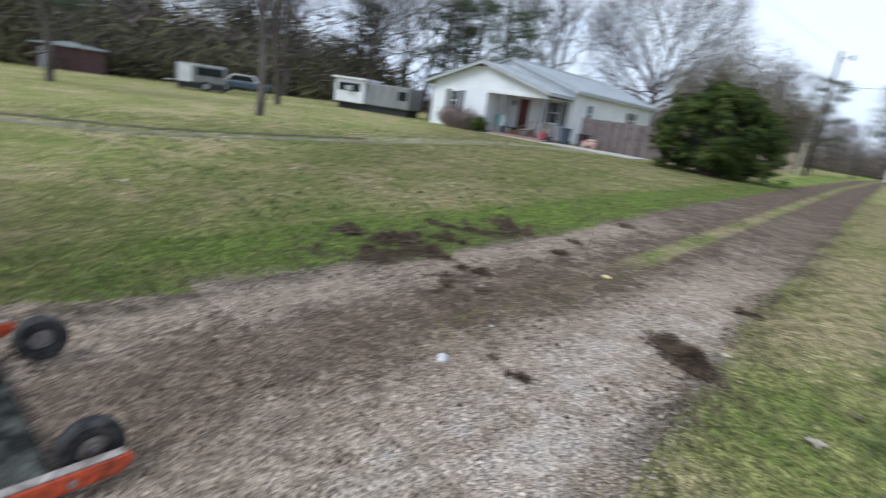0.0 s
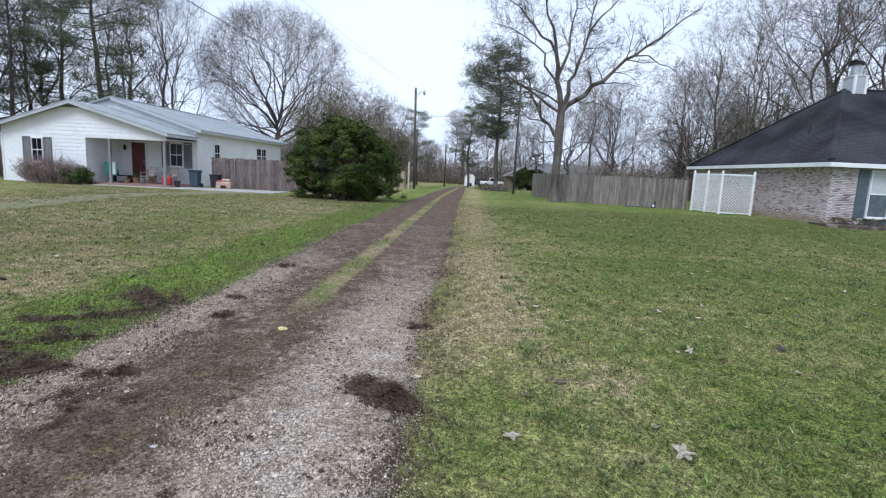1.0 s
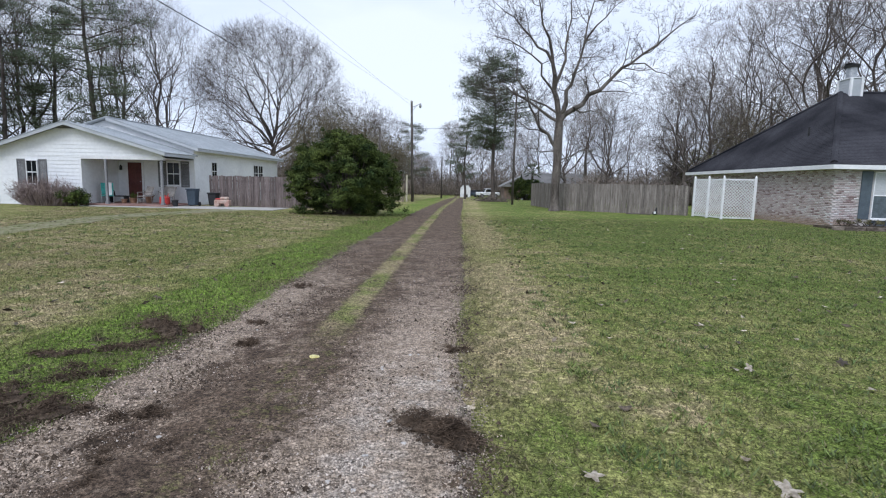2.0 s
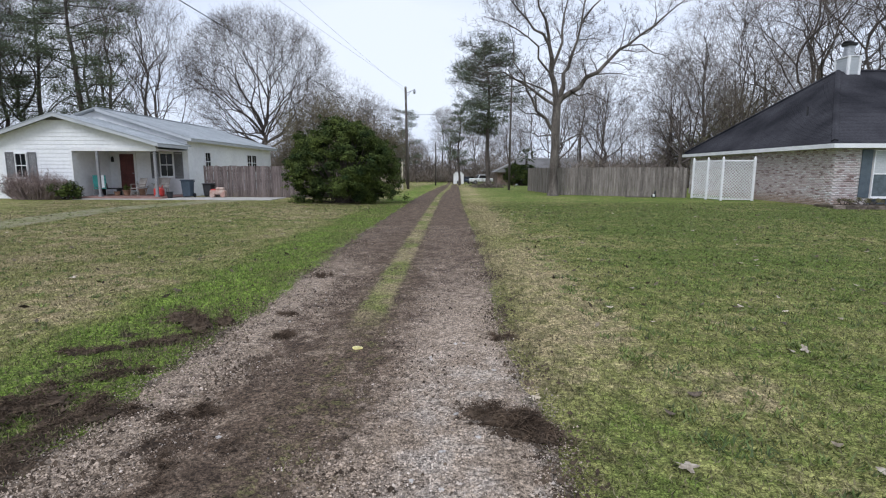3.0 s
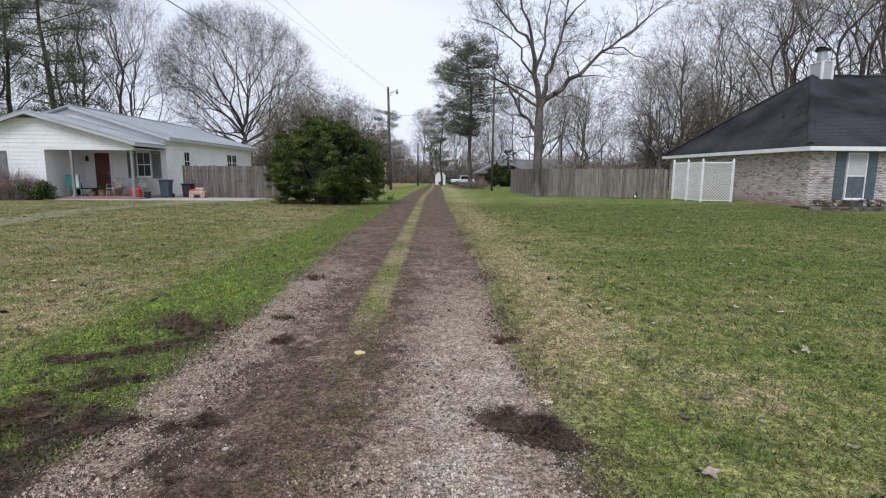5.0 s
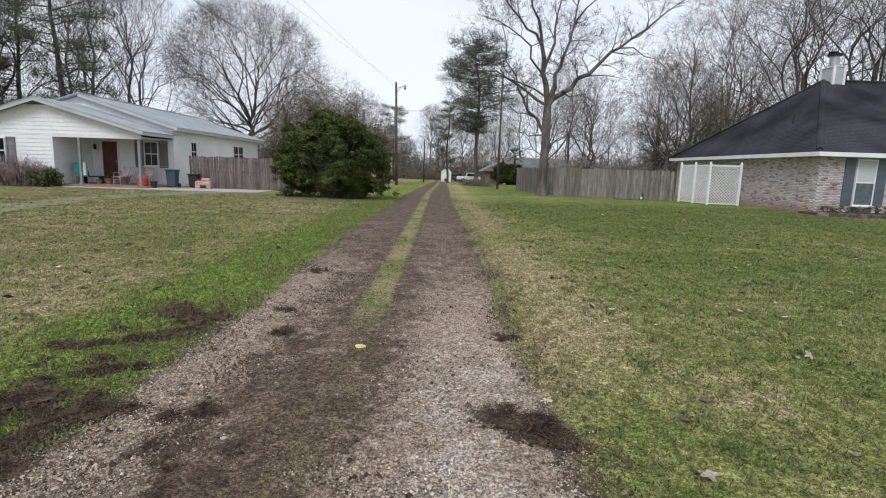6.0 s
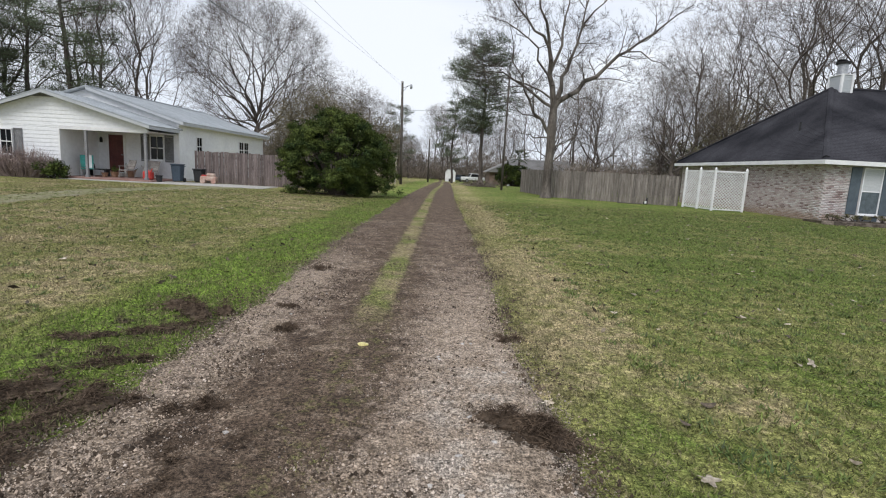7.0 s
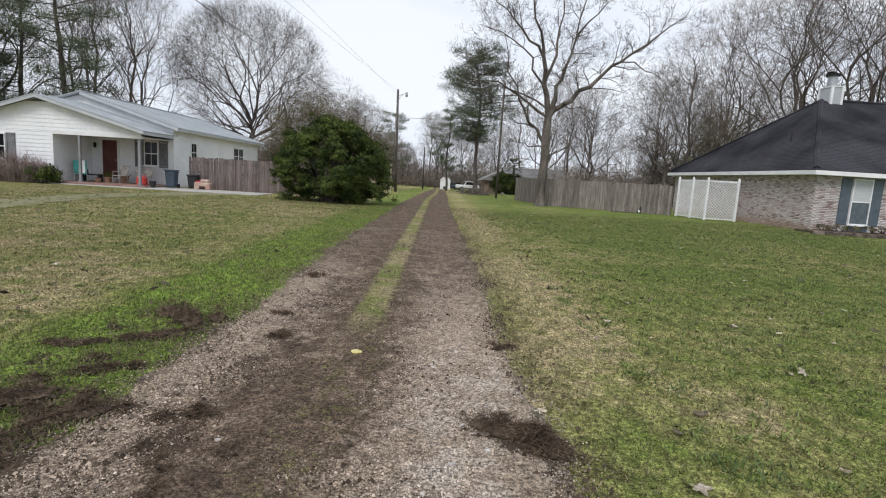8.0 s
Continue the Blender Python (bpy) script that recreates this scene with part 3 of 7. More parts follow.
def build_white_house():
    h = thing("house", "white clapboard house with pale metal roof and porch", "house")
    yf, yb, ym = 27.2, 30.2, 44.0
    xl, xp, xr = -24.7, -19.95, -15.3
    pk, ze, zp = -20.45, 2.78, 4.42
    # front block, left of the porch
    part("wall", boxes((xl, xp, yf + 0.005, yb, -0.1, 2.66)), M_SIDING, h)
    gable = lambda z: (max(xl, pk - (4.36 - z) / 1.36 * (pk - xl)), min(-15.45, pk + (4.36 - z) / 1.41 * (-15.45 - pk)))
    bm = siding(bmesh.new(), xl, xp, 0.0, 2.66, yf)
    part("siding", bm, M_SIDING, h)
    part("gable_siding", siding(bmesh.new(), xl, -15.4, 2.66, 4.34, yf, top=gable), M_SIDING, h)
    part("gable_wall", prism(bmesh.new(), [(xl, 2.66), (-15.45, 2.66), (-15.45, 2.95), (pk, 4.36), (xl, 3.0)], yf + 0.005, yf + 0.1), M_SIDING, h)
    part("gable_vent", prism(bmesh.new(), [(pk - 0.75, 4.1), (pk + 0.75, 4.1), (pk, 4.31)], yf - 0.05, yf - 0.025), M_SHUTTER, h, "dark triangular gable vent")
    part("porch_beam", boxes((xp, -15.4, yf - 0.03, yf + 0.12, 2.52, 2.70)), M_WHITE, h)
    part("porch_ceiling", boxes((xp, -15.4, yf + 0.12, yb, 2.6, 2.64)), M_WHITE, h)
    # porch side wall facing +x and back wall
    mside = Matrix.Translation((xp, yf, 0)) @ Matrix.Rotation(radians(90), 4, "Z")
    part("siding", turn_mesh(siding(bmesh.new(), 0, yb - yf, 0.1, 2.6, 0), mside), M_SIDING, h)
    part("wall", boxes((-25.7 + 1.0, xr, yb + 0.005, yb + 0.16, -0.1, 3.3)), M_SIDING, h)
    part("siding", siding(bmesh.new(), xp, xr, 0.12, 2.62, yb), M_SIDING, h)
    part("corner_board", boxes((xp - 0.05, xp + 0.03, yf - 0.04, yf + 0.03, 0.0, 2.52)), M_WHITE, h)
    part("corner_board", boxes((xl - 0.03, xl + 0.07, yf - 0.04, yf + 0.03, 0.0, 2.62)), M_WHITE, h)
    part("corner_board", boxes((xr - 0.08, xr + 0.03, yb - 0.04, yb + 0.03, 0.0, 3.2)), M_WHITE, h)
    # main block
    part("gable_wall", prism(bmesh.new(), [(xl - 0.3, 3.2), (xr, 3.2), (xr, 3.45), (-20.3, 4.98), (xl - 0.3, 3.5)], yb + 0.005, yb + 0.2), M_SIDING, h)
    mg = lambda z: (max(xl - 0.3, -20.3 - (4.98 - z) / 1.48 * 4.7), min(xr, -20.3 + (4.98 - z) / 1.53 * 5.0))
    part("gable_siding", siding(bmesh.new(), 0, 0, 3.2, 4.96, yb, top=mg), M_SIDING, h)
    part("wall", boxes((xr - 0.15, xr, yb + 0.16, ym, -0.1, 3.3)), M_SIDING, h)
    mr = Matrix.Translation((xr, yb, 0)) @ Matrix.Rotation(radians(90), 4, "Z")
    part("siding", turn_mesh(siding(bmesh.new(), 0.03, ym - yb, 0.1, 3.25, 0), mr), M_SIDING, h)
    part("wall", boxes((-25.2, xr - 0.15, ym - 0.15, ym, -0.1, 3.3)), M_SIDING, h)
    part("wall", boxes((-25.3, -25.15, yb + 0.16, ym, -0.1, 3.3)), M_SIDING, h)
    part("wall", boxes((xl, xl + 0.1, yf + 0.01, yb, -0.1, 2.7)), M_SIDING, h)
    roof = part("roof", boxes((-20.43, -20.17, yb - 0.3, ym + 0.4, 5.05, 5.1)), M_METAL_ROOF, h, "pale grey metal roof")
    metal_slope(roof, -14.85, 3.36, -20.3, 5.06, yb - 0.35, ym + 0.4)
    metal_slope(roof, -25.75, 3.36, -20.3, 5.06, yb - 0.35, ym + 0.4)
    metal_slope(roof, -15.05, 2.92, pk, 4.45, yf - 0.45, yb - 0.02)
    metal_slope(roof, -25.75, 2.72, pk, 4.45, yf - 0.45, yb - 0.02)
    for (xe, zee, xr_, zr, y) in ((-15.05, 2.88, pk, 4.41, yf - 0.47), (-25.75, 2.68, pk, 4.41, yf - 0.47), (-14.85, 3.32, -20.3, 5.02, yb - 0.37)):
        part("rake_board", prism(bmesh.new(), [(xe, zee - 0.15), (xr_, zr - 0.15), (xr_, zr), (xe, zee)], y, y + 0.03), M_GREY_SIDING, roof)
    part("fascia", boxes((-14.9, -14.87, yb - 0.35, ym + 0.4, 3.18, 3.31)), M_GREY_SIDING, roof)
    part("fascia", boxes((-15.1, -15.07, yf - 0.44, yb - 0.36, 2.72, 2.87)), M_GREY_SIDING, roof)
    part("soffit", boxes((-15.3, -14.9, yb - 0.3, ym + 0.3, 3.18, 3.2)), M_WHITE, roof)
    part("porch_floor", boxes((xp - 0.1, -15.2, yf - 0.15, yb, -0.05, 0.12), bevel=0.02), mat("red_brown_slab", (0.22, 0.12, 0.10), (0.30, 0.19, 0.16), 3), h, "low reddish porch slab")
    for x in (-18.62, -15.55):
        part("porch_post", boxes((x - 0.06, x + 0.06, yf - 0.02, yf + 0.1, 0.12, 2.52), (x - 0.09, x + 0.09, yf - 0.05, yf + 0.13, 0.12, 0.24), bevel=0.008), M_POST, h, "grey square porch post")
    d = part("front_door", boxes((-19.32, -18.48, yb - 0.05, yb - 0.01, 0.36, 2.46)), M_DOOR, h, "dark red panelled front door")
    part("door_panel", boxes((-19.2, -18.95, yb - 0.065, yb - 0.05, 0.6, 1.3), (-18.85, -18.6, yb - 0.065, yb - 0.05, 0.6, 1.3),
                             (-19.2, -18.95, yb - 0.065, yb - 0.05, 1.45, 2.3), (-18.85, -18.6, yb - 0.065, yb - 0.05, 1.45, 2.3), bevel=0.005), M_DOOR, d)
    part("door_frame", boxes((-19.44, -19.32, yb - 0.07, yb, 0.34, 2.58), (-18.48, -18.36, yb - 0.07, yb, 0.34, 2.58), (-19.32, -18.48, yb - 0.07, yb, 2.46, 2.58)), M_WHITE, d, "white door frame")
    part("handle", cyl(bmesh.new(), (-18.56, yb - 0.1, 1.35), (-18.56, yb - 0.05, 1.35), 0.03), M_STEEL, d)
    part("door_step", boxes((-19.5, -18.3, yb - 0.55, yb - 0.07, 0.12, 0.3), bevel=0.02), M_CONCRETE, h)
    lamp = part("wall_lamp", boxes((-19.78, -19.66, yb - 0.16, yb - 0.03, 2.0, 2.22), bevel=0.02), M_BLACK, h, "dark wall lantern")
    part("cap", cyl(bmesh.new(), (-19.72, yb - 0.1, 2.22), (-19.72, yb - 0.1, 2.32), 0.09, 0.01), M_BLACK, lamp)
    window(h, -16.95, -16.15, 1.15, 2.52, yb - 0.03)
    shutter(h, -17.48, -16.99, 1.05, 2.58, yb, M_SHUTTER)
    shutter(h, -16.1, -15.6, 1.05, 2.58, yb, M_SHUTTER)
    window(h, -23.0, -22.35, 1.1, 2.4, yf - 0.03)
    shutter(h, -23.5, -23.05, 1.02, 2.45, yf, M_SHUTTER)
    shutter(h, -22.3, -21.85, 1.02, 2.45, yf, M_SHUTTER)
    window(h, 2.0, 2.75, 1.5, 2.65, -0.03, m=mr)
    window(h, 8.6, 9.5, 1.5, 2.7, -0.03, m=mr)
    window(h, 9.56, 10.46, 1.5, 2.7, -0.03, m=mr)


def lay_bricks(side_wall, front_wall, x0, y0, y1):
    """Running bond over the two walls in view: the courses near the corner brick by brick, the rest joined."""
    rng = np.random.default_rng(17)
    unit = np.array([[a, b, c] for a in (-1, 1) for b in (-1, 1) for c in (-1, 1)], dtype=float)
    faces = np.array([[0, 1, 3, 2], [4, 6, 7, 5], [0, 4, 5, 1], [2, 3, 7, 6], [0, 2, 6, 4], [1, 5, 7, 3]])
    single = {}
    for key, half in (("side", (0.016, 0.109, 0.033)), ("front", (0.109, 0.016, 0.033))):
        single[key] = quick_mesh("brick", unit * np.array(half), faces, M_FACE_BRICK)
    joined = []
    for row in range(35):
        z = -0.02 + row * 0.078
        shift = 0.115 * (row % 2)
        for i in range(62):
            y = y0 + 0.11 + shift + i * 0.229
            if y > y1 - 0.12:
                break
            c = (x0 - 0.004 + rng.normal(0, 0.0015), y, z)
            if y < y0 + 0.5:
                o = under("brick", single["side"], side_wall)
                o.location = c
            else:
                joined.append(unit * np.array((0.016, 0.109, 0.033)) + np.array(c))
        for i in range(16):
            x = x0 + 0.225 - shift + i * 0.229
            if x > 20.95:
                break
            if 18.4 < x < 20.55 and 0.06 < z < 2.6:
                continue
            o = under("brick", single["front"], front_wall)
            o.location = (x, y0 - 0.004 + rng.normal(0, 0.0015), z)
    v = np.concatenate(joined)
    f = (faces[None] + np.arange(len(joined))[:, None, None] * 8).reshape(-1, 4)
    under("brick", quick_mesh("brick", v, f, M_FACE_BRICK), side_wall)["kind"] = "stuff"


def build_brick_house():
    h = thing("house", "low pale brick house with steep charcoal hipped roof", "house")
    x0, x1, y0, y1 = 17.35, 36.0, 23.75, 38.0
    side_wall = part("wall", boxes((x0, x0 + 0.2, y0, y1, -0.2, 2.72)), M_MORTAR, h, "whitewashed brick wall")
    front_wall = part("wall", boxes((x0 + 0.2, 21.05, y0, y0 + 0.2, -0.2, 2.72)), M_MORTAR, h, "whitewashed brick wall")
    lay_bricks(side_wall, front_wall, x0, y0, y1)
    part("wall", boxes((x0 + 0.2, x1, y1 - 0.2, y1, -0.2, 2.72)), M_BRICK, h)
    part("wall", boxes((x1 - 0.2, x1, y0, y1 - 0.2, -0.2, 2.72)), M_BRICK, h)
    part("wall", boxes((21.05, x1 - 0.2, y0 + 0.25, y0 + 0.4, -0.2, 2.72)), M_GREY_SIDING, h, "pale grey entry wall")
    part("siding", siding(bmesh.new(), 21.08, 22.05, 0.15, 2.5, y0 + 0.25, 0.13), M_GREY_SIDING, h)
    part("step", boxes((20.9, 24.8, y0 - 1.1, y0 + 0.25, -0.1, 0.12), bevel=0.02), M_CONCRETE, h)
    d = part("front_door", boxes((22.15, 23.1, y0 + 0.2, y0 + 0.245, 0.15, 2.3)), M_BLUE_GREY, h, "slate blue door with oval glass")
    part("door_frame", boxes((22.05, 22.15, y0 + 0.15, y0 + 0.25, 0.13, 2.42), (23.1, 23.2, y0 + 0.15, y0 + 0.25, 0.13, 2.42), (22.15, 23.1, y0 + 0.15, y0 + 0.25, 2.3, 2.42)), M_WHITE, d, "white door frame")
    for nm, r, yy, mt in (("oval_rim", 1.0, 0.185, M_WHITE), ("oval_pane", 0.86, 0.178, M_GLASS)):
        bm = bmesh.new()
        ring = [(22.63 + 0.27 * r * math.cos(a), 1.35 + 0.72 * r * math.sin(a)) for a in [2 * math.pi * i / 28 for i in range(28)]]
        prism(bm, ring, y0 + yy, y0 + 0.205)
        part(nm, bm, mt, d)
    # tall window with slate shutters
    window(h, 19.03, 19.95, 0.42, 2.52, y0 - 0.03, blind=1)
    for a, b in ((18.5, 18.98), (20.0, 20.45)):
        part("shutter", boxes((a, b, y0 - 0.05, y0 - 0.004, 0.4, 2.55), bevel=0.01), M_BLUE_GREY, h, "slate blue board shutter")
    part("window_apron", boxes((18.98, 20.0, y0 - 0.04, y0 - 0.004, 0.12, 0.36)), M_BLUE_GREY, h)
    # roof
    ex, ey0, ey1, ze = 16.92, 23.3, 38.45, 2.80
    ax, ay, az = 22.05, 30.85, 7.22
    bx, exr = 31.0, 36.5
    roof = part("roof", slab(bmesh.new(), ((ex, ey0, ze), (ex, ey1, ze), (ax, ay, az)), 0.04), M_SHINGLE, h, "charcoal asphalt shingle roof")
    part("roof_slope", slab(bmesh.new(), ((ex, ey0, ze), (exr, ey0, ze), (bx, ay, az), (ax, ay, az)), 0.04), M_SHINGLE, roof)
    part("roof_slope", slab(bmesh.new(), ((ex, ey1, ze), (exr, ey1, ze), (bx, ay, az), (ax, ay, az)), 0.04), M_SHINGLE, roof)
    part("roof_slope", slab(bmesh.new(), ((exr, ey0, ze), (exr, ey1, ze), (bx, ay, az)), 0.04), M_SHINGLE, roof)
    bm = bmesh.new()
    for p, q in (((ex, ey0, ze), (ax, ay, az)), ((ex, ey1, ze), (ax, ay, az)), ((ax, ay, az), (bx, ay, az))):
        p, q = Vector(p), Vector(q)
        p = p.lerp(q, 0.03)
        nn = int((q - p).length / 0.3)
        for i in range(nn):
            a, b = p.lerp(q, i / nn), p.lerp(q, (i + 1.12) / nn)
            cyl(bm, a + Vector((0, 0, -0.06)), b + Vector((0, 0, -0.04)), 0.15, 0.14, 6)
    part("hip_cap", bm, M_SHINGLE, roof)
    # shingle courses on the two slopes in view
    for tri in (((ex, ey0, ze), (ex, ey1, ze), (ax, ay, az), (ax, ay, az)), ((ex, ey0, ze), (exr, ey0, ze), (bx, ay, az), (ax, ay, az))):
        a, b, c, dd = [Vector(v) for v in tri]
        bm = bmesh.new()
        nn = 58
        nrm = (b - a).cross(c - a).normalized()
        nrm = nrm if nrm.z > 0 else -nrm
        for i in range(nn):
            t0, t1 = i / nn, (i + 1) / nn
            p0, p1, q1, q0 = a.lerp(dd, t0), b.lerp(c, t0), b.lerp(c, t1), a.lerp(dd, t1)
            vs = [bm.verts.new(v) for v in (p0 + nrm * 0.011, p1 + nrm * 0.011, q1 + nrm * 0.004, q0 + nrm * 0.004, p0, p1)]
            bm.faces.new(vs[:4])
            bm.faces.new((vs[4], vs[5], vs[1], vs[0]))
        part("shingle_layer", bm, M_SHINGLE, roof)
    part("fascia", boxes((ex - 0.03, ex, ey0, ey1, ze - 0.2, ze - 0.01)), M_WHITE, roof, "white fascia board")
    part("fascia", boxes((ex - 0.03, exr, ey0 - 0.03, ey0, ze - 0.2, ze - 0.01)), M_WHITE, roof, "white fascia board")
    part("soffit", boxes((ex, x0, ey0, ey1, ze - 0.2, ze - 0.17), (x0, exr, ey0, y0, ze - 0.2, ze - 0.17)), M_WHITE, roof)
    part("vent_pipe", cyl(cyl(bmesh.new(), (18.9, 28.3, 3.9), (18.9, 28.3, 4.95), 0.05), (18.9, 28.3, 4.3), (18.9, 28.3, 4.4), 0.14, 0.06), M_BLACK, roof)
    # chimney
    c = part("chimney", boxes((22.3, 22.9, 30.45, 31.45, 6.4, 7.95)), M_SIDING, h, "white sided chimney box")
    part("siding", siding(bmesh.new(), 22.3, 22.9, 6.6, 7.95, 30.45, 0.15), M_GREY_SIDING, c)
    mc = Matrix.Translation((22.3, 31.45, 0)) @ Matrix.Rotation(radians(-90), 4, "Z")
    part("siding", turn_mesh(siding(bmesh.new(), 0, 1.0, 6.6, 7.95, 0, 0.15), mc), M_GREY_SIDING, c)
    part("chimney_cap", boxes((22.24, 22.96, 30.39, 31.5, 7.95, 8.0)), M_WHITE, c)
    for xx, yy in ((22.3, 30.45), (22.9, 30.45), (22.3, 31.45)):
        part("corner_board", boxes((xx - 0.06, xx + 0.06, yy - 0.06, yy + 0.06, 6.6, 7.95)), M_WHITE, c)
    f = part("flue", cyl(bmesh.new(), (22.6, 30.95, 8.0), (22.6, 30.95, 8.62), 0.27, 0.25, n=18), M_STEEL, c, "steel flue pipe")
    part("flue_cap", cyl(cyl(bmesh.new(), (22.6, 30.95, 8.62), (22.6, 30.95, 8.74), 0.36, 0.4, 18), (22.6, 30.95, 8.74), (22.64, 30.95, 8.86), 0.36, 0.16, 18), M_BLACK, f, "black flue cap")


def build_lattice_screen():
    s = thing("lattice_screen", "white lattice screen on posts beside the brick house", "lattice screen")

    def panel(p, q, z0=0.12, z1=2.12):
        p, q = Vector(p), Vector(q)
        d = q - p
        w = d.length
        u = d.normalized()
        bm = bmesh.new()
        step = 0.165
        for sgn in (1, -1):
            k = -int((z1 - z0) / step) - 1
            while k * step < w + (z1 - z0):
                pts = []
                s0 = k * step
                # a lath from the foot (s0) rising at 45 degrees, cut to the panel
                a = (s0, z0) if sgn > 0 else (s0 + (z1 - z0), z0)
                lo, hi = max(0, -s0) if sgn > 0 else max(0, s0 + (z1 - z0) - w), min(z1 - z0, w - s0) if sgn > 0 else min(z1 - z0, s0 + (z1 - z0))
                if hi - lo > 0.03:
                    for h in (lo, hi):
                        xx = s0 + h if sgn > 0 else s0 + (z1 - z0) - h
                        pts.append(p + u * min(max(xx, 0), w) + Vector((0, 0, z0 + h)))
                    off = Vector((-u.y, u.x, 0)) * 0.005 * sgn
                    cyl(bm, pts[0] + off, pts[1] + off, 0.0155, n=4)
                k += 1
        part("lattice_panel", bm, M_WHITE, s)
        for zz in (z0, z1 + 0.06):
            part("rail", slab(bmesh.new(), (p + Vector((0, 0, zz)), q + Vector((0, 0, zz)), q + Vector((0, 0.04, zz)), p + Vector((0, 0.04, zz))), 0.07), M_WHITE, s)

    pts = [(16.35, 28.2, 0), (14.75, 28.35, 0), (14.55, 29.6, 0), (14.35, 30.9, 0)]
    for p, q in zip(pts, pts[1:]):
        panel(p, q)
    for x, y, z in pts:
        part("post", boxes((x - 0.055, x + 0.055, y - 0.055, y + 0.055, -0.1, 2.25), bevel=0.01), M_WHITE, s)
        part("post_cap", cyl(bmesh.new(), (x, y, 2.25), (x, y, 2.36), 0.07, 0.02, 8), M_WHITE, s)


def fence(name, label, pts, height, material, group, seed):
    rng = random.Random(seed)
    f = thing(name, label, "fence", group=group)
    pick = bpy.data.meshes.new("picket")
    bm = boxes((-0.068, 0.068, -0.011, 0.011, 0, 1.0), bevel=0.004)
    bm.to_mesh(pick)
    bm.free()
    pick.materials.append(material)
    for (xa, ya), (xb, yb_) in zip(pts, pts[1:]):
        a, b = Vector((xa, ya, 0)), Vector((xb, yb_, 0))
        d = b - a
        ang = math.degrees(math.atan2(d.y, d.x))
        n = max(1, round(d.length / 0.145))
        nrm = Vector((-d.y, d.x, 0)).normalized()
        nrm = nrm if nrm.dot(a) > 0 else -nrm
        for i in range(n):
            p = a + d * ((i + 0.5) / n)
            o = new("picket", pick)
            o.parent = f
            hgt = height + rng.uniform(-0.025, 0.03)
            o.matrix_world = Matrix.Translation((p.x, p.y, fall(p.y) - 0.02)) @ pose(0, 0, 0, rng.uniform(-0.6, 0.6), rng.uniform(-0.7, 0.7), ang) @ Matrix.Diagonal((1, 1, hgt, 1))
        for z in (0.3, height * 0.55, height - 0.25):
            bm = bmesh.new()
            q = nrm * 0.035
            slab(bm, [v + Vector((0, 0, z)) for v in (a + q * 0.4, b + q * 0.4, b + q * 1.5, a + q * 1.5)], 0.09)
            part("rail", bm, material, f)
        k = max(1, round(d.length / 2.4))
        for i in range(k + 1):
            p = a + d * (i / k) + nrm * 0.09
            part("post", boxes((p.x - 0.045, p.x + 0.045, p.y - 0.045, p.y + 0.045, -0.2, height - 0.05)), material, f)
    return f


build_white_house()
build_brick_house()
build_lattice_screen()
fence("fence", "weathered grey wooden board fence along the lawn", [(14.15, 31.3), (7.4, 34.6), (6.3, 42.5)], 1.82, M_FENCE, "board fences", 1)
fence("fence", "brown wooden board fence beside the white house", [(-14.35, 30.1), (-9.0, 29.5), (-5.2, 29.3)], 1.8, M_FENCE_BROWN, "board fences", 2)
fence("fence", "tan wooden board fence behind the white house", [(-28.6, 31.0), (-25.4, 30.6)], 1.8, M_FENCE_BROWN, "board fences", 5)

# ---------------------------------------------------------------- trees


def grow(rng, p, d, length, r, level, top, segs, o):
    """A branch as short tapered pieces, with its side branches."""
    n = (7, 5, 4, 3, 2, 2)[level]
    tip = r * o.get("taper", 0.35)
    for i in range(n):
        wig = o.get("wiggle", 0.16) * (0.5 if level == 0 else 1.0)
        d = (d + Vector((rng.gauss(0, wig), rng.gauss(0, wig), rng.gauss(0, wig) + (o.get("lift", 0.05) if level else 0.02)))).normalized()
        q = p + d * (length / n)
        ra, rb = r + (tip - r) * i / n, r + (tip - r) * (i + 1) / n
        segs[min(level, 3)].append((*p, *q, max(ra, o["fine"]), max(rb, o["fine"])))
        p = q
        if level < top and (level > 0 or (i + 1) / n >= o.get("clear", 0.35)):
            k = o["kids"][level]
            k = int(k) + (rng.random() < k - int(k))
            for _ in range(k):
                side = Vector((rng.gauss(0, 1), rng.gauss(0, 1), rng.gauss(0, 1)))
                side = (side - d * side.dot(d)).normalized()
                ang = radians(rng.uniform(*o.get("angle", (28, 60))))
                nd = (d * math.cos(ang) + side * math.sin(ang)).normalized()
                grow(rng, q, nd, length * rng.uniform(*o["ratio"]) * (1.0 if level else 1.0 - 0.35 * (i / n)), rb * rng.uniform(0.34, 0.56), level + 1, top, segs, o)


def tree_from(segs, label, bark, twig, name="bare_tree"):
    t = thing(name, label, "tree")
    limb = [s for s in segs[0] + segs[1]]
    v, f = tubes(limb, 6)
    if segs[2]:
        v2, f2 = tubes(segs[2], 3)
        f = np.concatenate([f, f2 + len(v)])
        v = np.concatenate([v, v2])
    under("trunk", quick_mesh("trunk", v, f, bark, True), t)
    under("crown", tri_mesh("crown", slivers(segs[3]), twig), t, "bare twigs")
    return t


def slivers(rows):
    """One thin tapering triangle for each twig."""
    s = np.array(rows)
    rng = np.random.default_rng(len(s))
    p0, p1, r0 = s[:, 0:3], s[:, 3:6], s[:, 6:7]
    side = np.cross(p1 - p0, rng.normal(0, 1, (len(s), 3)))
    side /= np.linalg.norm(side, axis=1, keepdims=True) + 1e-9
    return np.stack([p0 - side * r0 * 1.2, p0 + side * r0 * 1.2, p1 + (p1 - p0) * 0.15], 1).reshape(-1, 3)


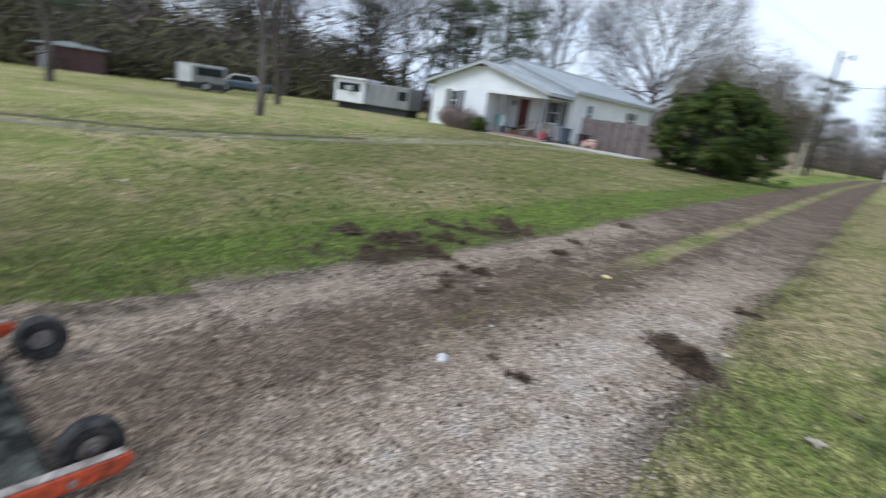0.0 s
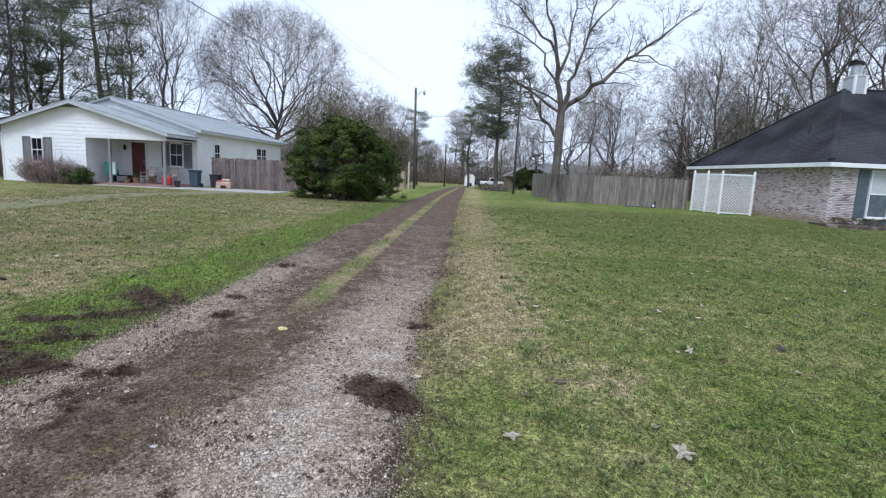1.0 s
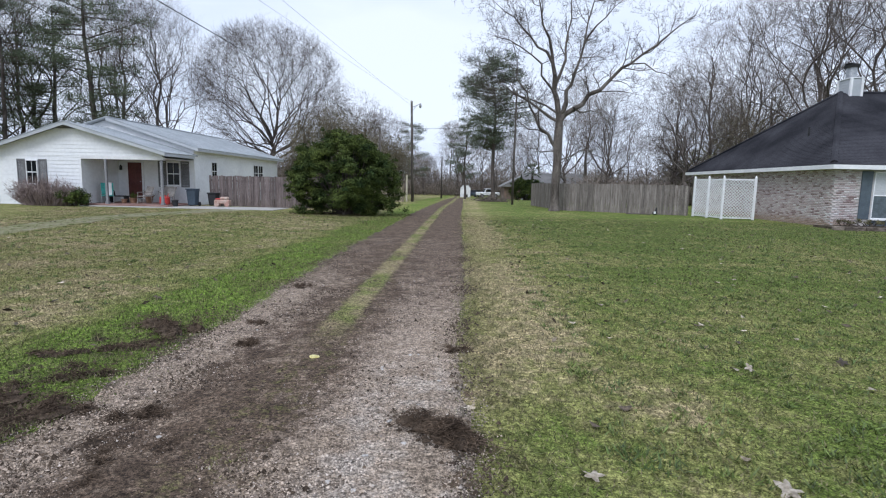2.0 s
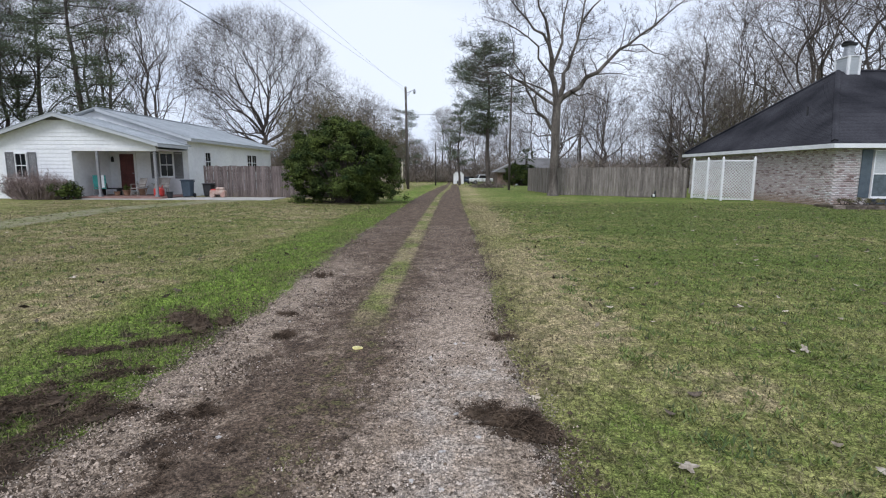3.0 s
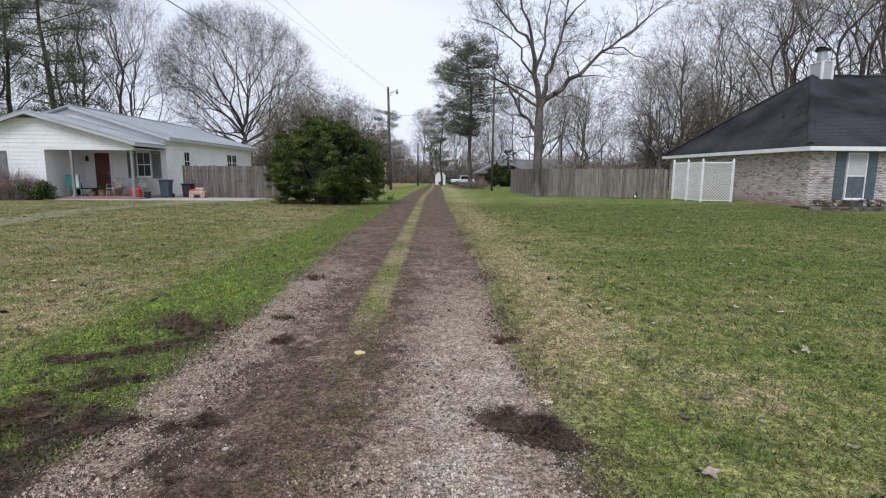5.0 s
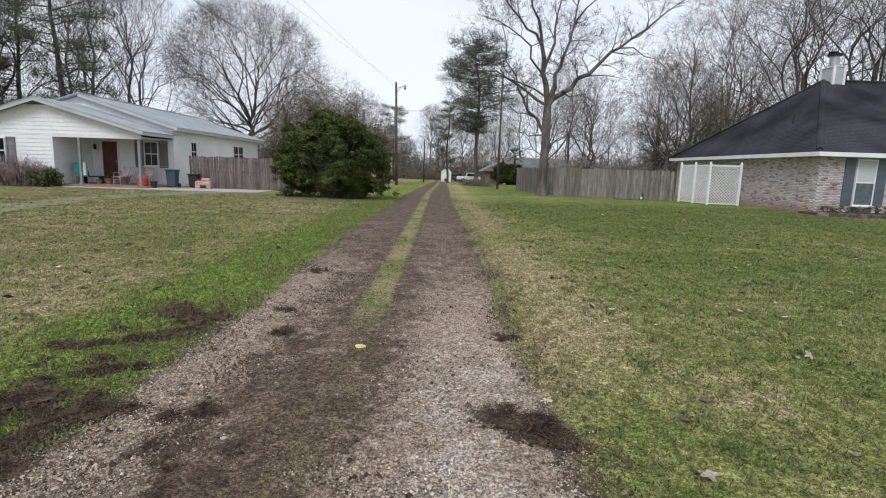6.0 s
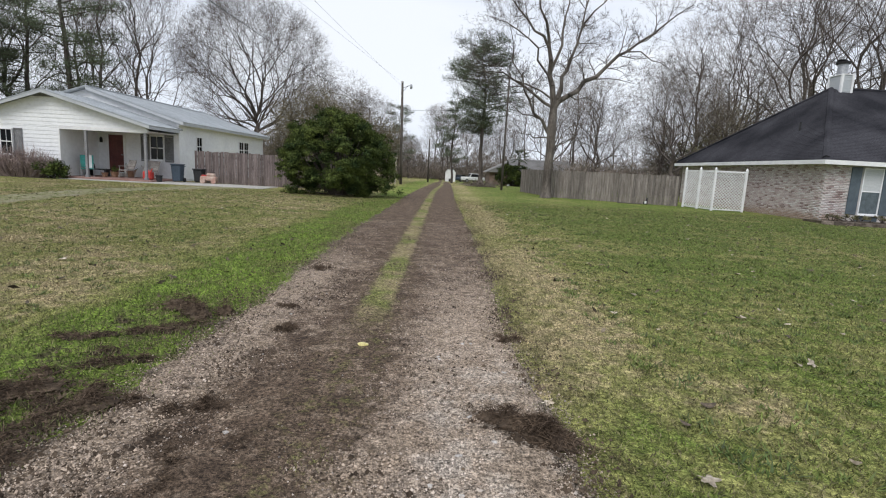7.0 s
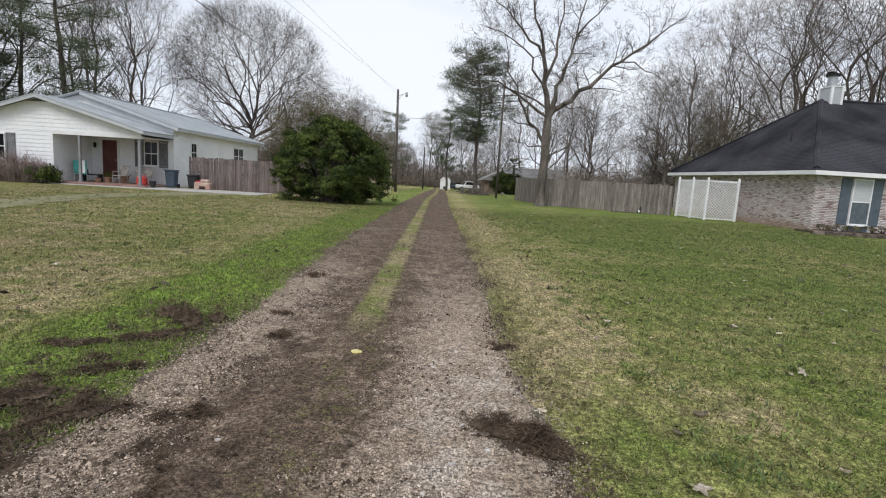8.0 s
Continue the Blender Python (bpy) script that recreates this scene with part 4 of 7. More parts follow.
def bare_tree(seed, height, r, o, label, bark, twig, lean=(0, 0), top=4):
    segs = {0: [], 1: [], 2: [], 3: []}
    rng = random.Random(seed)
    grow(rng, Vector((0, 0, -0.2)), Vector((lean[0], lean[1], 1)).normalized(), height * o.get("stem", 0.75), r, 0, top, segs, o)
    return tree_from(segs, label, bark, twig)




def shards(rng, centre, spread, n, size, down=0.0, flat=0.5):
    """Small leaf triangles scattered about a point."""
    c = np.asarray(centre) + rng.normal(0, 1, (n, 3)) * np.asarray(spread)
    a = rng.normal(0, 1, (n, 3))
    a[:, 2] -= down
    a /= np.linalg.norm(a, axis=1, keepdims=True)
    b = np.cross(a, rng.normal(0, 1, (n, 3)))
    b /= np.linalg.norm(b, axis=1, keepdims=True) + 1e-9
    s = size * rng.uniform(0.6, 1.4, (n, 1))
    return np.stack([c - b * s * flat, c + b * s * flat, c + a * s * 2], 1).reshape(-1, 3)


def tri_mesh(name, v, material):
    return quick_mesh(name, v, np.arange(len(v)).reshape(-1, 3), material)


def pine(seed, height, clear, width, label, dense=1.0):
    rng, nr = random.Random(seed), np.random.default_rng(seed)
    t = thing("pine_tree", label, "tree")
    segs, leaves = [], []
    n = 9
    x = y = 0.0
    pts = []
    for i in range(n + 1):
        pts.append(Vector((x, y, -0.2 + height * i / n)))
        x += rng.gauss(0, 0.12)
        y += rng.gauss(0, 0.12)
    for i in range(n):
        segs.append((*pts[i], *pts[i + 1], 0.22 * (1 - i / n) + 0.05, 0.22 * (1 - (i + 1) / n) + 0.04))
    for i in range(int(46 * dense)):
        u = clear + (1 - clear) * (i + rng.random()) / (46 * dense)
        p = pts[min(n - 1, int(u * n))].lerp(pts[min(n, int(u * n) + 1)], u * n - int(u * n))
        w = width * (0.35 + 0.65 * math.sin(math.pi * min(1, (1.03 - u) / (1.03 - clear) * 0.75 + 0.08))) * rng.uniform(0.5, 1.1)
        a = rng.uniform(0, 2 * math.pi)
        q = p + Vector((math.cos(a) * w, math.sin(a) * w, w * rng.uniform(-0.1, 0.42)))
        segs.append((*p, *q, 0.05, 0.015))
        for k in range(7):
            s = rng.uniform(0.3, 1.0)
            root = p.lerp(q, s)
            c = root + Vector((rng.gauss(0, 0.42), rng.gauss(0, 0.42), abs(rng.gauss(0.1, 0.22))))
            segs.append((*root, *c, 0.018, 0.01))
            leaves.append(shards(nr, c, (0.34, 0.34, 0.19), 56, 0.15, down=-0.5, flat=0.12))
    v, f = tubes(segs, 6)
    under("trunk", quick_mesh("trunk", v, f, M_BARK_DARK, True), t)
    under("crown", tri_mesh("crown", np.concatenate(leaves), M_NEEDLE), t, "dark green needle clumps")
    return t


def put(t, x, y, s=1.0, rz=0.0, sz=None):
    t.matrix_world = Matrix.Translation((x, y, float(fall(y)))) @ pose(0, 0, 0, 0, 0, rz) @ Matrix.Diagonal((s, s, sz or s, 1))
    return t


def again(t, x, y, s=1.0, rz=0.0, sz=None, label=""):
    keep = t.scale.copy()
    t.scale = (1, 1, 1)
    c = copy_thing(t, Matrix.Translation((x, y, float(fall(y)))) @ pose(0, 0, 0, 0, 0, rz) @ Matrix.Diagonal((s, s, sz or s, 1)))
    t.scale = keep
    if label:
        c["label"] = label
    return c


# the open-crowned tree by the fence: trunk, a fork, and long crooked limbs
def spray(rng, p, d, length, r, level, segs, fine, kids=2.0):
    """A crooked twig with finer ones along it."""
    n = 4 if level == 0 else 3
    for i in range(n):
        d = (d + Vector((rng.gauss(0, 0.24), rng.gauss(0, 0.24), rng.gauss(0, 0.22) + 0.05))).normalized()
        q = p + d * (length / n)
        ra, rb = max(fine, r * (1 - 0.75 * i / n)), max(fine, r * (1 - 0.75 * (i + 1) / n))
        segs[2 if ra > fine * 1.6 else 3].append((*p, *q, ra, rb))
        p = q
        if level < 3:
            k = kids * (0.75 if level == 2 else 1.0)
            for _ in range(int(k) + (rng.random() < k - int(k))):
                side = Vector((rng.gauss(0, 1), rng.gauss(0, 1), rng.gauss(0, 1) + 0.3))
                side = (side - d * side.dot(d)).normalized()
                a = radians(rng.uniform(28, 65))
                spray(rng, q, (d * math.cos(a) + side * math.sin(a)).normalized(), length * rng.uniform(0.32, 0.62), rb * 0.6, level + 1, segs, fine, kids)


def build_fence_tree():
    segs = {0: [], 1: [], 2: [], 3: []}
    rng = random.Random(11)
    at = [Vector(v) for v in ((6.62, 33.4, -0.2), (6.62, 33.4, 0.35), (6.6, 33.4, 1.4), (6.68, 33.4, 3.2), (6.65, 33.4, 4.4), (6.68, 33.4, 5.6))]
    wide = (0.46, 0.33, 0.28, 0.28, 0.30, 0.25)
    joints = [at[3], at[4], at[5], at[3].lerp(at[4], 0.5)]
    for i in range(5):
        segs[0].append((*at[i], *at[i + 1], wide[i], wide[i + 1]))

    def limb(start, bend, tip, r, twigs=1.0, first=2):
        a, b, c = Vector(start), Vector(bend), Vector(tip)
        a = min(joints, key=lambda j: (j - a).length)
        whole = (b - a).length + (c - b).length
        n = max(5, int(whole / 0.75))
        p = a
        for i in range(n):
            u = (i + 1) / n
            q = (a * (1 - u) ** 2 + (b * 2 - (a + c) * 0.5) * 2 * u * (1 - u) + c * u * u)
            q += Vector((rng.gauss(0, 0.09), rng.gauss(0, 0.12), rng.gauss(0, 0.09))) * (1 if u < 1 else 0)
            ra, rb = 0.85 * r * (1 - 0.87 * i / n), 0.85 * r * (1 - 0.87 * u)
            segs[1].append((*p, *q, ra, rb))
            d = (q - p).normalized()
            p = q
            joints.append(q)
            if i >= first:
                for _ in range(1 + (rng.random() < 0.45 * twigs)):
                    side = Vector((rng.gauss(0, 1), rng.gauss(0, 1), rng.gauss(0, 1) + 0.35))
                    side = (side - d * side.dot(d)).normalized()
                    t = radians(rng.uniform(30, 70))
                    spray(rng, q, (d * math.cos(t) + side * math.sin(t)).normalized(), rng.uniform(1.0, 2.6) * (0.5 + 0.5 * min(1, whole / 6)), min(0.045, rb * 0.6), 0, segs, 0.0075, 1.75 * twigs)

    limb((6.9, 33.4, 5.0), (9.9, 33.0, 8.45), (14.3, 32.6, 11.9), 0.22, first=3)
    limb((6.6, 33.4, 5.4), (6.15, 33.4, 9.1), (4.9, 33.2, 13.6), 0.25, first=4)
    limb((6.85, 33.4, 5.4), (7.45, 33.5, 8.4), (8.7, 33.6, 14.0), 0.20, first=4)
    limb((6.6, 33.4, 7.6), (6.95, 33.8, 10.2), (7.3, 34.4, 14.2), 0.15)
    limb((6.45, 33.4, 5.3), (4.4, 33.2, 7.0), (1.6, 32.8, 7.9), 0.13)
    limb((6.45, 33.4, 6.4), (4.6, 34.2, 7.3), (2.9, 35.0, 7.6), 0.09)
    limb((6.45, 33.4, 3.7), (4.95, 33.0, 6.2), (3.5, 32.5, 10.2), 0.14)
    limb((5.95, 33.3, 4.5), (4.6, 33.5, 5.4), (3.6, 33.6, 6.1), 0.06)
    limb((6.45, 33.4, 3.5), (5.4, 33.4, 3.7), (4.3, 33.2, 4.2), 0.07, 0.7)
    limb((6.85, 33.4, 3.5), (8.4, 33.6, 3.9), (9.9, 33.8, 4.2), 0.06, 0.7)
    limb((7.55, 33.3, 6.0), (9.0, 33.8, 6.35), (10.5, 34.2, 5.9), 0.06, 0.8)
    limb((8.8, 33.2, 7.3), (10.4, 33.6, 7.6), (12.1, 34.0, 7.4), 0.06)
    limb((11.1, 32.9, 9.3), (12.5, 32.6, 8.7), (13.8, 32.4, 7.5), 0.055)
    limb((6.1, 33.4, 9.2), (4.4, 33.0, 11.0), (2.2, 32.4, 12.6), 0.11)
    limb((7.8, 33.5, 10.2), (9.0, 33.8, 11.8), (10.6, 34.0, 13.4), 0.09)
    limb((6.0, 33.4, 7.0), (4.5, 32.4, 9.4), (1.9, 31.4, 10.4), 0.09)
    limb((6.7, 33.6, 6.0), (7.8, 35.2, 8.6), (10.0, 36.8, 11.0), 0.10)
    tree_from(segs, "leafless grey tree with long spreading limbs beside the fence", M_BARK, M_TWIG_DARK)


build_fence_tree()


def vase_tree(seed, label, bark, fork, centre, radii, limbs, r, rise=0.3, levels=6, fine=0.008, twigs=5, low=28, twig=None):
    """A tree whose limbs fan out from the fork and divide again and again, out to an uneven oval of fine twigs."""
    rng = random.Random(seed)
    segs = {0: [], 1: [], 2: [], 3: []}
    rx, ry, rz = radii
    lump = [rng.uniform(0, 6.28) for _ in range(3)]

    def room(p, d):
        q, e = Vector((p.x / rx, p.y / ry, (p.z - centre) / rz)), Vector((d.x / rx, d.y / ry, d.z / rz))
        a, b, k = e.dot(e), q.dot(e), q.dot(q) - 1
        if k > 0 or b * b - a * k < 0:
            return 0.5
        w = 1 + 0.10 * math.sin(3 * math.atan2(d.y, d.x) + lump[0]) + 0.08 * math.sin(5 * d.z + lump[1])
        return max(0.5, (-b + math.sqrt(b * b - a * k)) / a * w)

    def add(p, q, ra, rb):
        segs[1 if ra > 0.04 else 2 if ra > fine * 1.5 else 3].append((*p, *q, max(ra, fine), max(rb, fine)))

    def fine_twigs(p, d, length, n):
        for _ in range(n):
            e = (d + Vector((rng.gauss(0, 0.75), rng.gauss(0, 0.75), rng.gauss(0, 0.65) + 0.15))).normalized()
            v1 = p + e * length * rng.uniform(0.35, 0.7)
            segs[3].append((*p, *v1, fine * 1.1, fine))
            for _s in range(2):
                v2 = v1 + (e + Vector((rng.gauss(0, 0.5), rng.gauss(0, 0.5), rng.gauss(0, 0.45) + 0.12))).normalized() * length * rng.uniform(0.3, 0.6)
                segs[3].append((*v1, *v2, fine, fine * 0.6))

    def split(p, d, rad, lev):
        far = room(p, d)
        length = far * (rng.uniform(0.20, 0.38) if lev < levels else rng.uniform(0.6, 1.0))
        n = 3 if lev < 2 else 2
        for i in range(n):
            d = (d + Vector((rng.gauss(0, 0.17), rng.gauss(0, 0.17), rng.gauss(0, 0.15) + 0.02))).normalized()
            q = p + d * (length / n)
            add(p, q, rad * (1 - 0.22 * i / n), rad * (1 - 0.22 * (i + 1) / n))
            p = q
        if lev >= levels - 2:
            fine_twigs(p, d, min(1.5, 0.5 + 0.12 * rx), twigs if lev == levels else twigs // 2)
        if lev == levels:
            return
        side = Vector((rng.gauss(0, 1), rng.gauss(0, 1), rng.gauss(0, 1)))
        side = (side - d * side.dot(d)).normalized()
        spread = radians(rng.uniform(14, 32))
        for sgn, share in ((1, 0.74), (-1, 0.57)) + (((0.2, 0.45),) if rng.random() < 0.15 else ()):
            e = d * math.cos(spread) + side * math.sin(spread) * sgn * (1.0 if share > 0.7 else 1.4)
            e = (e + Vector((p.x, p.y, 0)).normalized() * 0.03 + Vector((0, 0, 0.05))).normalized()
            split(p, e, rad * share, lev + 1)

    top = Vector((rng.gauss(0, 0.3), rng.gauss(0, 0.3), fork + (centre + rz * 0.75 - fork) * rise))
    n = 7
    stem = [Vector((0, 0, -0.3))] + [Vector((0, 0, 0)).lerp(top, (i + 1) / n) + Vector((rng.gauss(0, 0.22), rng.gauss(0, 0.22), 0)) for i in range(n)]
    for i in range(n):
        segs[0].append((*stem[i], *stem[i + 1], r * (1 - 0.8 * i / n) * (1.3 if i == 0 else 1), r * (1 - 0.8 * (i + 1) / n)))
    for j in range(limbs):
        u = (j + rng.random()) / limbs
        a = j * 2.4 + rng.uniform(-0.4, 0.4)
        z = fork + (top.z - fork) * u
        k = min(n - 1, int(z / top.z * n))
        p = stem[k].lerp(stem[k + 1], min(1.0, z / top.z * n - k))
        el = radians(low + (84 - low) * u ** 0.9 + rng.gauss(0, 5))
        split(p, Vector((math.cos(a) * math.cos(el), math.sin(a) * math.cos(el), math.sin(el))), r * rng.uniform(0.24, 0.36) * (1 - 0.35 * u), 0)
    return tree_from(segs, label, bark, twig or M_TWIG)


put(vase_tree(21, "leafless round-crowned tree behind the white house", M_BARK_DARK, 3.6, 10.7, (8.3, 8.0, 7.9), 20, 0.47, 0.28, 6, 0.0066, 4, 18, M_TWIG_WARM), -21.6, 60)
tall_a = put(vase_tree(22, "tall leafless woodland tree", M_BARK_DARK, 4.5, 12.5, (4.8, 4.8, 8.2), 13, 0.27, 0.75, 4, 0.007, 5, 25), -45, 52)
tall_b = put(vase_tree(23, "tall leafless woodland tree", M_BARK, 6.0, 13.0, (4.0, 4.2, 7.7), 12, 0.24, 0.8, 4, 0.007, 5, 30), -33.5, 57)
tall_c = put(vase_tree(24, "broad leafless woodland tree", M_BARK_DARK, 3.8, 11.8, (6.8, 6.3, 8.2), 10, 0.36, 0.4, 5, 0.0065, 4, 20), 39.5, 54)
oak = put(vase_tree(25, "broad leafless tree behind the board fence", M_BARK_DARK, 2.2, 7.0, (4.6, 4.2, 5.0), 8, 0.27, 0.35, 5, 0.006, 4, 15), 20.6, 47)
put(pine(31, 15.8, 0.36, 4.3, "tall pine with a ragged dark green crown", 1.9), 4.15, 60, 1.12, 0, 1.0)
pine_b = put(pine(32, 17, 0.26, 4.4, "tall dark pine at the wood's edge", 0.95), -42, 47)
wood = random.Random(7)


def scatter(protos, n, xr, yr, sr):
    """Trees spread evenly over a stretch, with some disorder."""
    for i in range(n):
        p = wood.choice(protos)
        s = wood.uniform(*sr)
        x = xr[0] + (xr[1] - xr[0]) * (i + wood.random()) / n
        again(p, x, wood.uniform(*yr), s, wood.uniform(0, 360), s * wood.uniform(0.9, 1.1))


# the wood behind the brick house rises to the right
for x, y, k, p in ((34.6, 52, 1.22, tall_c), (40.5, 51, 1.35, tall_c), (45.0, 53, 1.3, tall_a), (37.6, 56, 1.25, tall_b), (31.0, 57, 1.08, tall_c), 
                   (52, 53, 1.3, tall_c), (56, 54, 1.25, tall_a), (62, 56, 1.25, tall_c), (28.0, 60, 0.95, tall_a)):
    again(p, x, y, k, x * 61)
for x, y, k in ((16.2, 55, 0.95), (24.6, 54, 1.05), (12.4, 62, 1.05), (28.5, 52, 1.2)):
    again(oak, x, y, k, x * 47)
scatter([tall_a, tall_b, oak], 8, (14, 38), (62, 78), (0.62, 0.8))
scatter([tall_a, tall_b], 8, (9, 26), (78, 100), (0.55, 0.7))
# behind the white house
again(pine_b, -33.4, 47, 1.2, 200)
again(tall_c, -28.6, 50, 0.7, 20, 0.92)
again(pine_b, -40.5, 52, 1.1, 120)
again(tall_b, -36.5, 56, 1.05, 60)
again(tall_c, -41, 62, 0.95, 140)
scatter([tall_b, tall_c], 5, (-54, -38), (47, 56), (0.9, 1.05))
scatter([tall_a, tall_b, oak], 8, (-26, -7), (68, 86), (0.55, 0.7))
again(oak, -13.2, 62, 1.05, 33)
again(oak, -9.6, 66, 0.9, 73)
scatter([tall_a, tall_b, tall_c], 16, (-75, -42), (14, 44), (0.8, 1.0))
scatter([tall_a, tall_b, tall_c], 12, (-80, -48), (-10, 20), (0.8, 1.0))
scatter([tall_b, tall_c, oak], 22, (-30, 14), (104, 135), (0.62, 0.85))
for x, y, s in ((-50, 40, 1.0), (-55, 30, 1.05), (-6.5, 75, 0.62), (1, 66, 0.6), (-66, 24, 1.0), (-52, 4, 0.9)):
    again(pine_b, x, y, s, x * 37)

# ---------------------------------------------------------------- evergreen bush, shrubs, undergrowth


def leaf_quads(nr, c, spread, n, size, out=None, bias=0.0):
    """Folded leaf shapes of two triangles, facing more or less outward."""
    p = np.asarray(c) + nr.normal(0, 1, (n, 3)) * np.asarray(spread)
    nrm = nr.normal(0, 1, (n, 3)) + (0 if out is None else np.asarray(out) * bias)
    nrm /= np.linalg.norm(nrm, axis=1, keepdims=True) + 1e-9
    a = np.cross(nrm, nr.normal(0, 1, (n, 3)))
    a /= np.linalg.norm(a, axis=1, keepdims=True) + 1e-9
    b = np.cross(nrm, a)
    s = size * nr.uniform(0.6, 1.35, (n, 1))
    return np.stack([p - a * s, p + b * s * 0.42 + nrm * s * 0.12, p + a * s, p - b * s * 0.42 + nrm * s * 0.12], 1).reshape(-1, 4, 3)


def bush(name, label, at, rx, ry, h, clumps, per, size, material, seed, low=0.12, stem_material=None):
    """Sprays of leaves on rounded lobes that stand out of the bush's body, dark gaps between them."""
    rng, nr = random.Random(seed), np.random.default_rng(seed)
    t = thing(name, label, "bush", at)
    quads, segs = [], []
    lobes = max(5, clumps // 17)
    wave = [rng.uniform(0, 6.28) for _ in range(4)]
    for i in range(lobes):
        a, u = i * 2.4 + rng.gauss(0, 0.35), -0.8 + 1.78 * (i + rng.random()) / lobes
        ring = math.sqrt(max(0.02, 1 - u * u)) if u > 0 else 1 - 0.5 * abs(u) ** 1.4
        k = 0.84 + 0.10 * math.sin(2 * a + wave[0] + u) + 0.08 * math.sin(5 * a + wave[1] - 3 * u) + rng.gauss(0, 0.06)
        c = Vector((rx * ring * math.cos(a) * k, ry * ring * math.sin(a) * k, max(low + 0.05, low + h * (0.44 + (0.5 if u > 0 else 0.5) * u * (k + 0.08)))))
        out = Vector((math.cos(a) * ring, math.sin(a) * ring, u + 0.3)).normalized()
        rad = min(rx, h) * rng.uniform(0.09, 0.25)
        segs.append((rng.gauss(0, 0.2), rng.gauss(0, 0.2), 0, *(c * 0.95), 0.035, 0.01))
        for _ in range(max(3, clumps // lobes)):
            d = Vector((rng.gauss(0, 1), rng.gauss(0, 1), rng.gauss(0, 1))).normalized()
            d = (d + out * 0.6).normalized()
            p = c + Vector((d.x, d.y, d.z * 0.75)) * rad * (rng.uniform(0.65, 1.1) if rng.random() < 0.88 else rng.uniform(1.2, 1.75))
            p.z = max(p.z, low * 0.5)
            quads.append(leaf_quads(nr, p, (size * 1.7, size * 1.7, size * 1.1), per, size, (d + Vector((0, 0, 0.35))), 1.1))
    q = np.concatenate(quads)
    v = q.reshape(-1, 3)
    v[:, 2] = np.maximum(v[:, 2], 0.01)
    under("crown", quick_mesh("crown", v, np.arange(len(v)).reshape(-1, 4), material), t)
    v, f = tubes(segs, 4)
    under("stem", quick_mesh("stem", v, f, stem_material or M_BARK_DARK), t)
    return t


bush("bush", "large dense evergreen bush beside the gravel drive", (-5.05, 24.8, 0), 2.42, 2.25, 3.62, 2100, 64, 0.05, M_BUSH, 41)
M_DEAD = mat("dry_shrub_twigs", (0.20, 0.15, 0.135), (0.34, 0.27, 0.25), 2, 0.9, 0, island=0.35)


def dry_shrub(at, rx, ry, h, n, seed):
    rng = np.random.default_rng(seed)
    t = thing("dry_shrub", "leafless pinkish-brown shrub beneath the house window", "shrub", at)
    a, k = rng.uniform(0, 2 * math.pi, n), rng.uniform(0, 1, n) ** 0.5
    p0 = np.stack([rx * 0.6 * k * np.cos(a), ry * 0.6 * k * np.sin(a), np.zeros(n)], 1)
    p1 = np.stack([rx * k * np.cos(a), ry * k * np.sin(a), h * rng.uniform(0.55, 1, n) * (1 - 0.35 * k * k)], 1) + rng.normal(0, 0.12, (n, 3))
    p1[:, 2] = np.maximum(p1[:, 2], 0.1)
    rows = [np.concatenate([p0, p1, np.full((n, 2), 0.012)], 1)]
    for _ in range(3):
        u = rng.uniform(0.4, 1, (n, 1))
        q0 = p0 + (p1 - p0) * u
        q1 = q0 + rng.normal(0, 0.16, (n, 3)) + np.array([0, 0, 0.08])
        rows.append(np.concatenate([q0, np.maximum(q1, [-99, -99, 0.05]), np.full((n, 2), 0.010)], 1))
    under("crown", tri_mesh("crown", slivers(np.concatenate(rows)), M_DEAD), t)


dry_shrub((-21.4, 26.3, 0), 1.9, 0.6, 1.5, 1200, 5)
bush("shrub", "low dark green shrub at the porch corner", (-19.9, 26.5, 0), 0.75, 0.55, 0.75, 120, 18, 0.07, M_BUSH, 42)


def thicket(name, label, xr, yr, h, n, material, seed, lean=0.6, width=0.024):
    """Undergrowth at the wood's edge: crowds of thin stems and twigs of many heights."""
    rng = np.random.default_rng(seed)
    x, y = rng.uniform(*xr, n), rng.uniform(*yr, n)
    hh = h * rng.uniform(0.15, 1, n) ** 1.2 * (0.75 + 0.25 * np.sin(x * 0.55 + seed) * np.sin(x * 0.21))
    z0 = hh * rng.uniform(0, 0.75, n)
    p0 = np.stack([x, y, fall(y) + z0], 1)
    long = np.minimum(h * 0.3, rng.uniform(0.5, 2.2, n))
    p1 = p0 + np.stack([rng.normal(0, lean * 0.9, n) * long, rng.normal(0, lean * 0.9, n) * long, long * rng.uniform(0.1, 0.9, n)], 1)
    rows = np.concatenate([p0, p1, np.full((n, 2), width)], 1)
    tagged(under(name, tri_mesh(name, slivers(rows), material)), label, "undergrowth", kind="stuff")


thicket("thicket", "brown leafless undergrowth behind the board fence", (12.5, 50), (50, 62), 5.2, 27000, M_BROWN_LEAF, 1)
thicket("thicket", "olive vine-hung undergrowth at the wood's edge", (24, 50), (50, 62), 11, 14000, M_OLIVE, 2, 0.7, 0.05)
thicket("thicket", "brown far woodland undergrowth", (-60, 60), (108, 130), 12, 90000, M_BROWN_LEAF, 3, 0.45, 0.04)
thicket("thicket", "brown undergrowth behind the white house", (-46, -6), (47, 58), 7.0, 30000, M_BROWN_LEAF, 4)
thicket("thicket", "dark undergrowth along the far lawn", (-70, -46), (-12, 48), 9, 36000, M_BROWN_LEAF, 5, 0.7, 0.07)
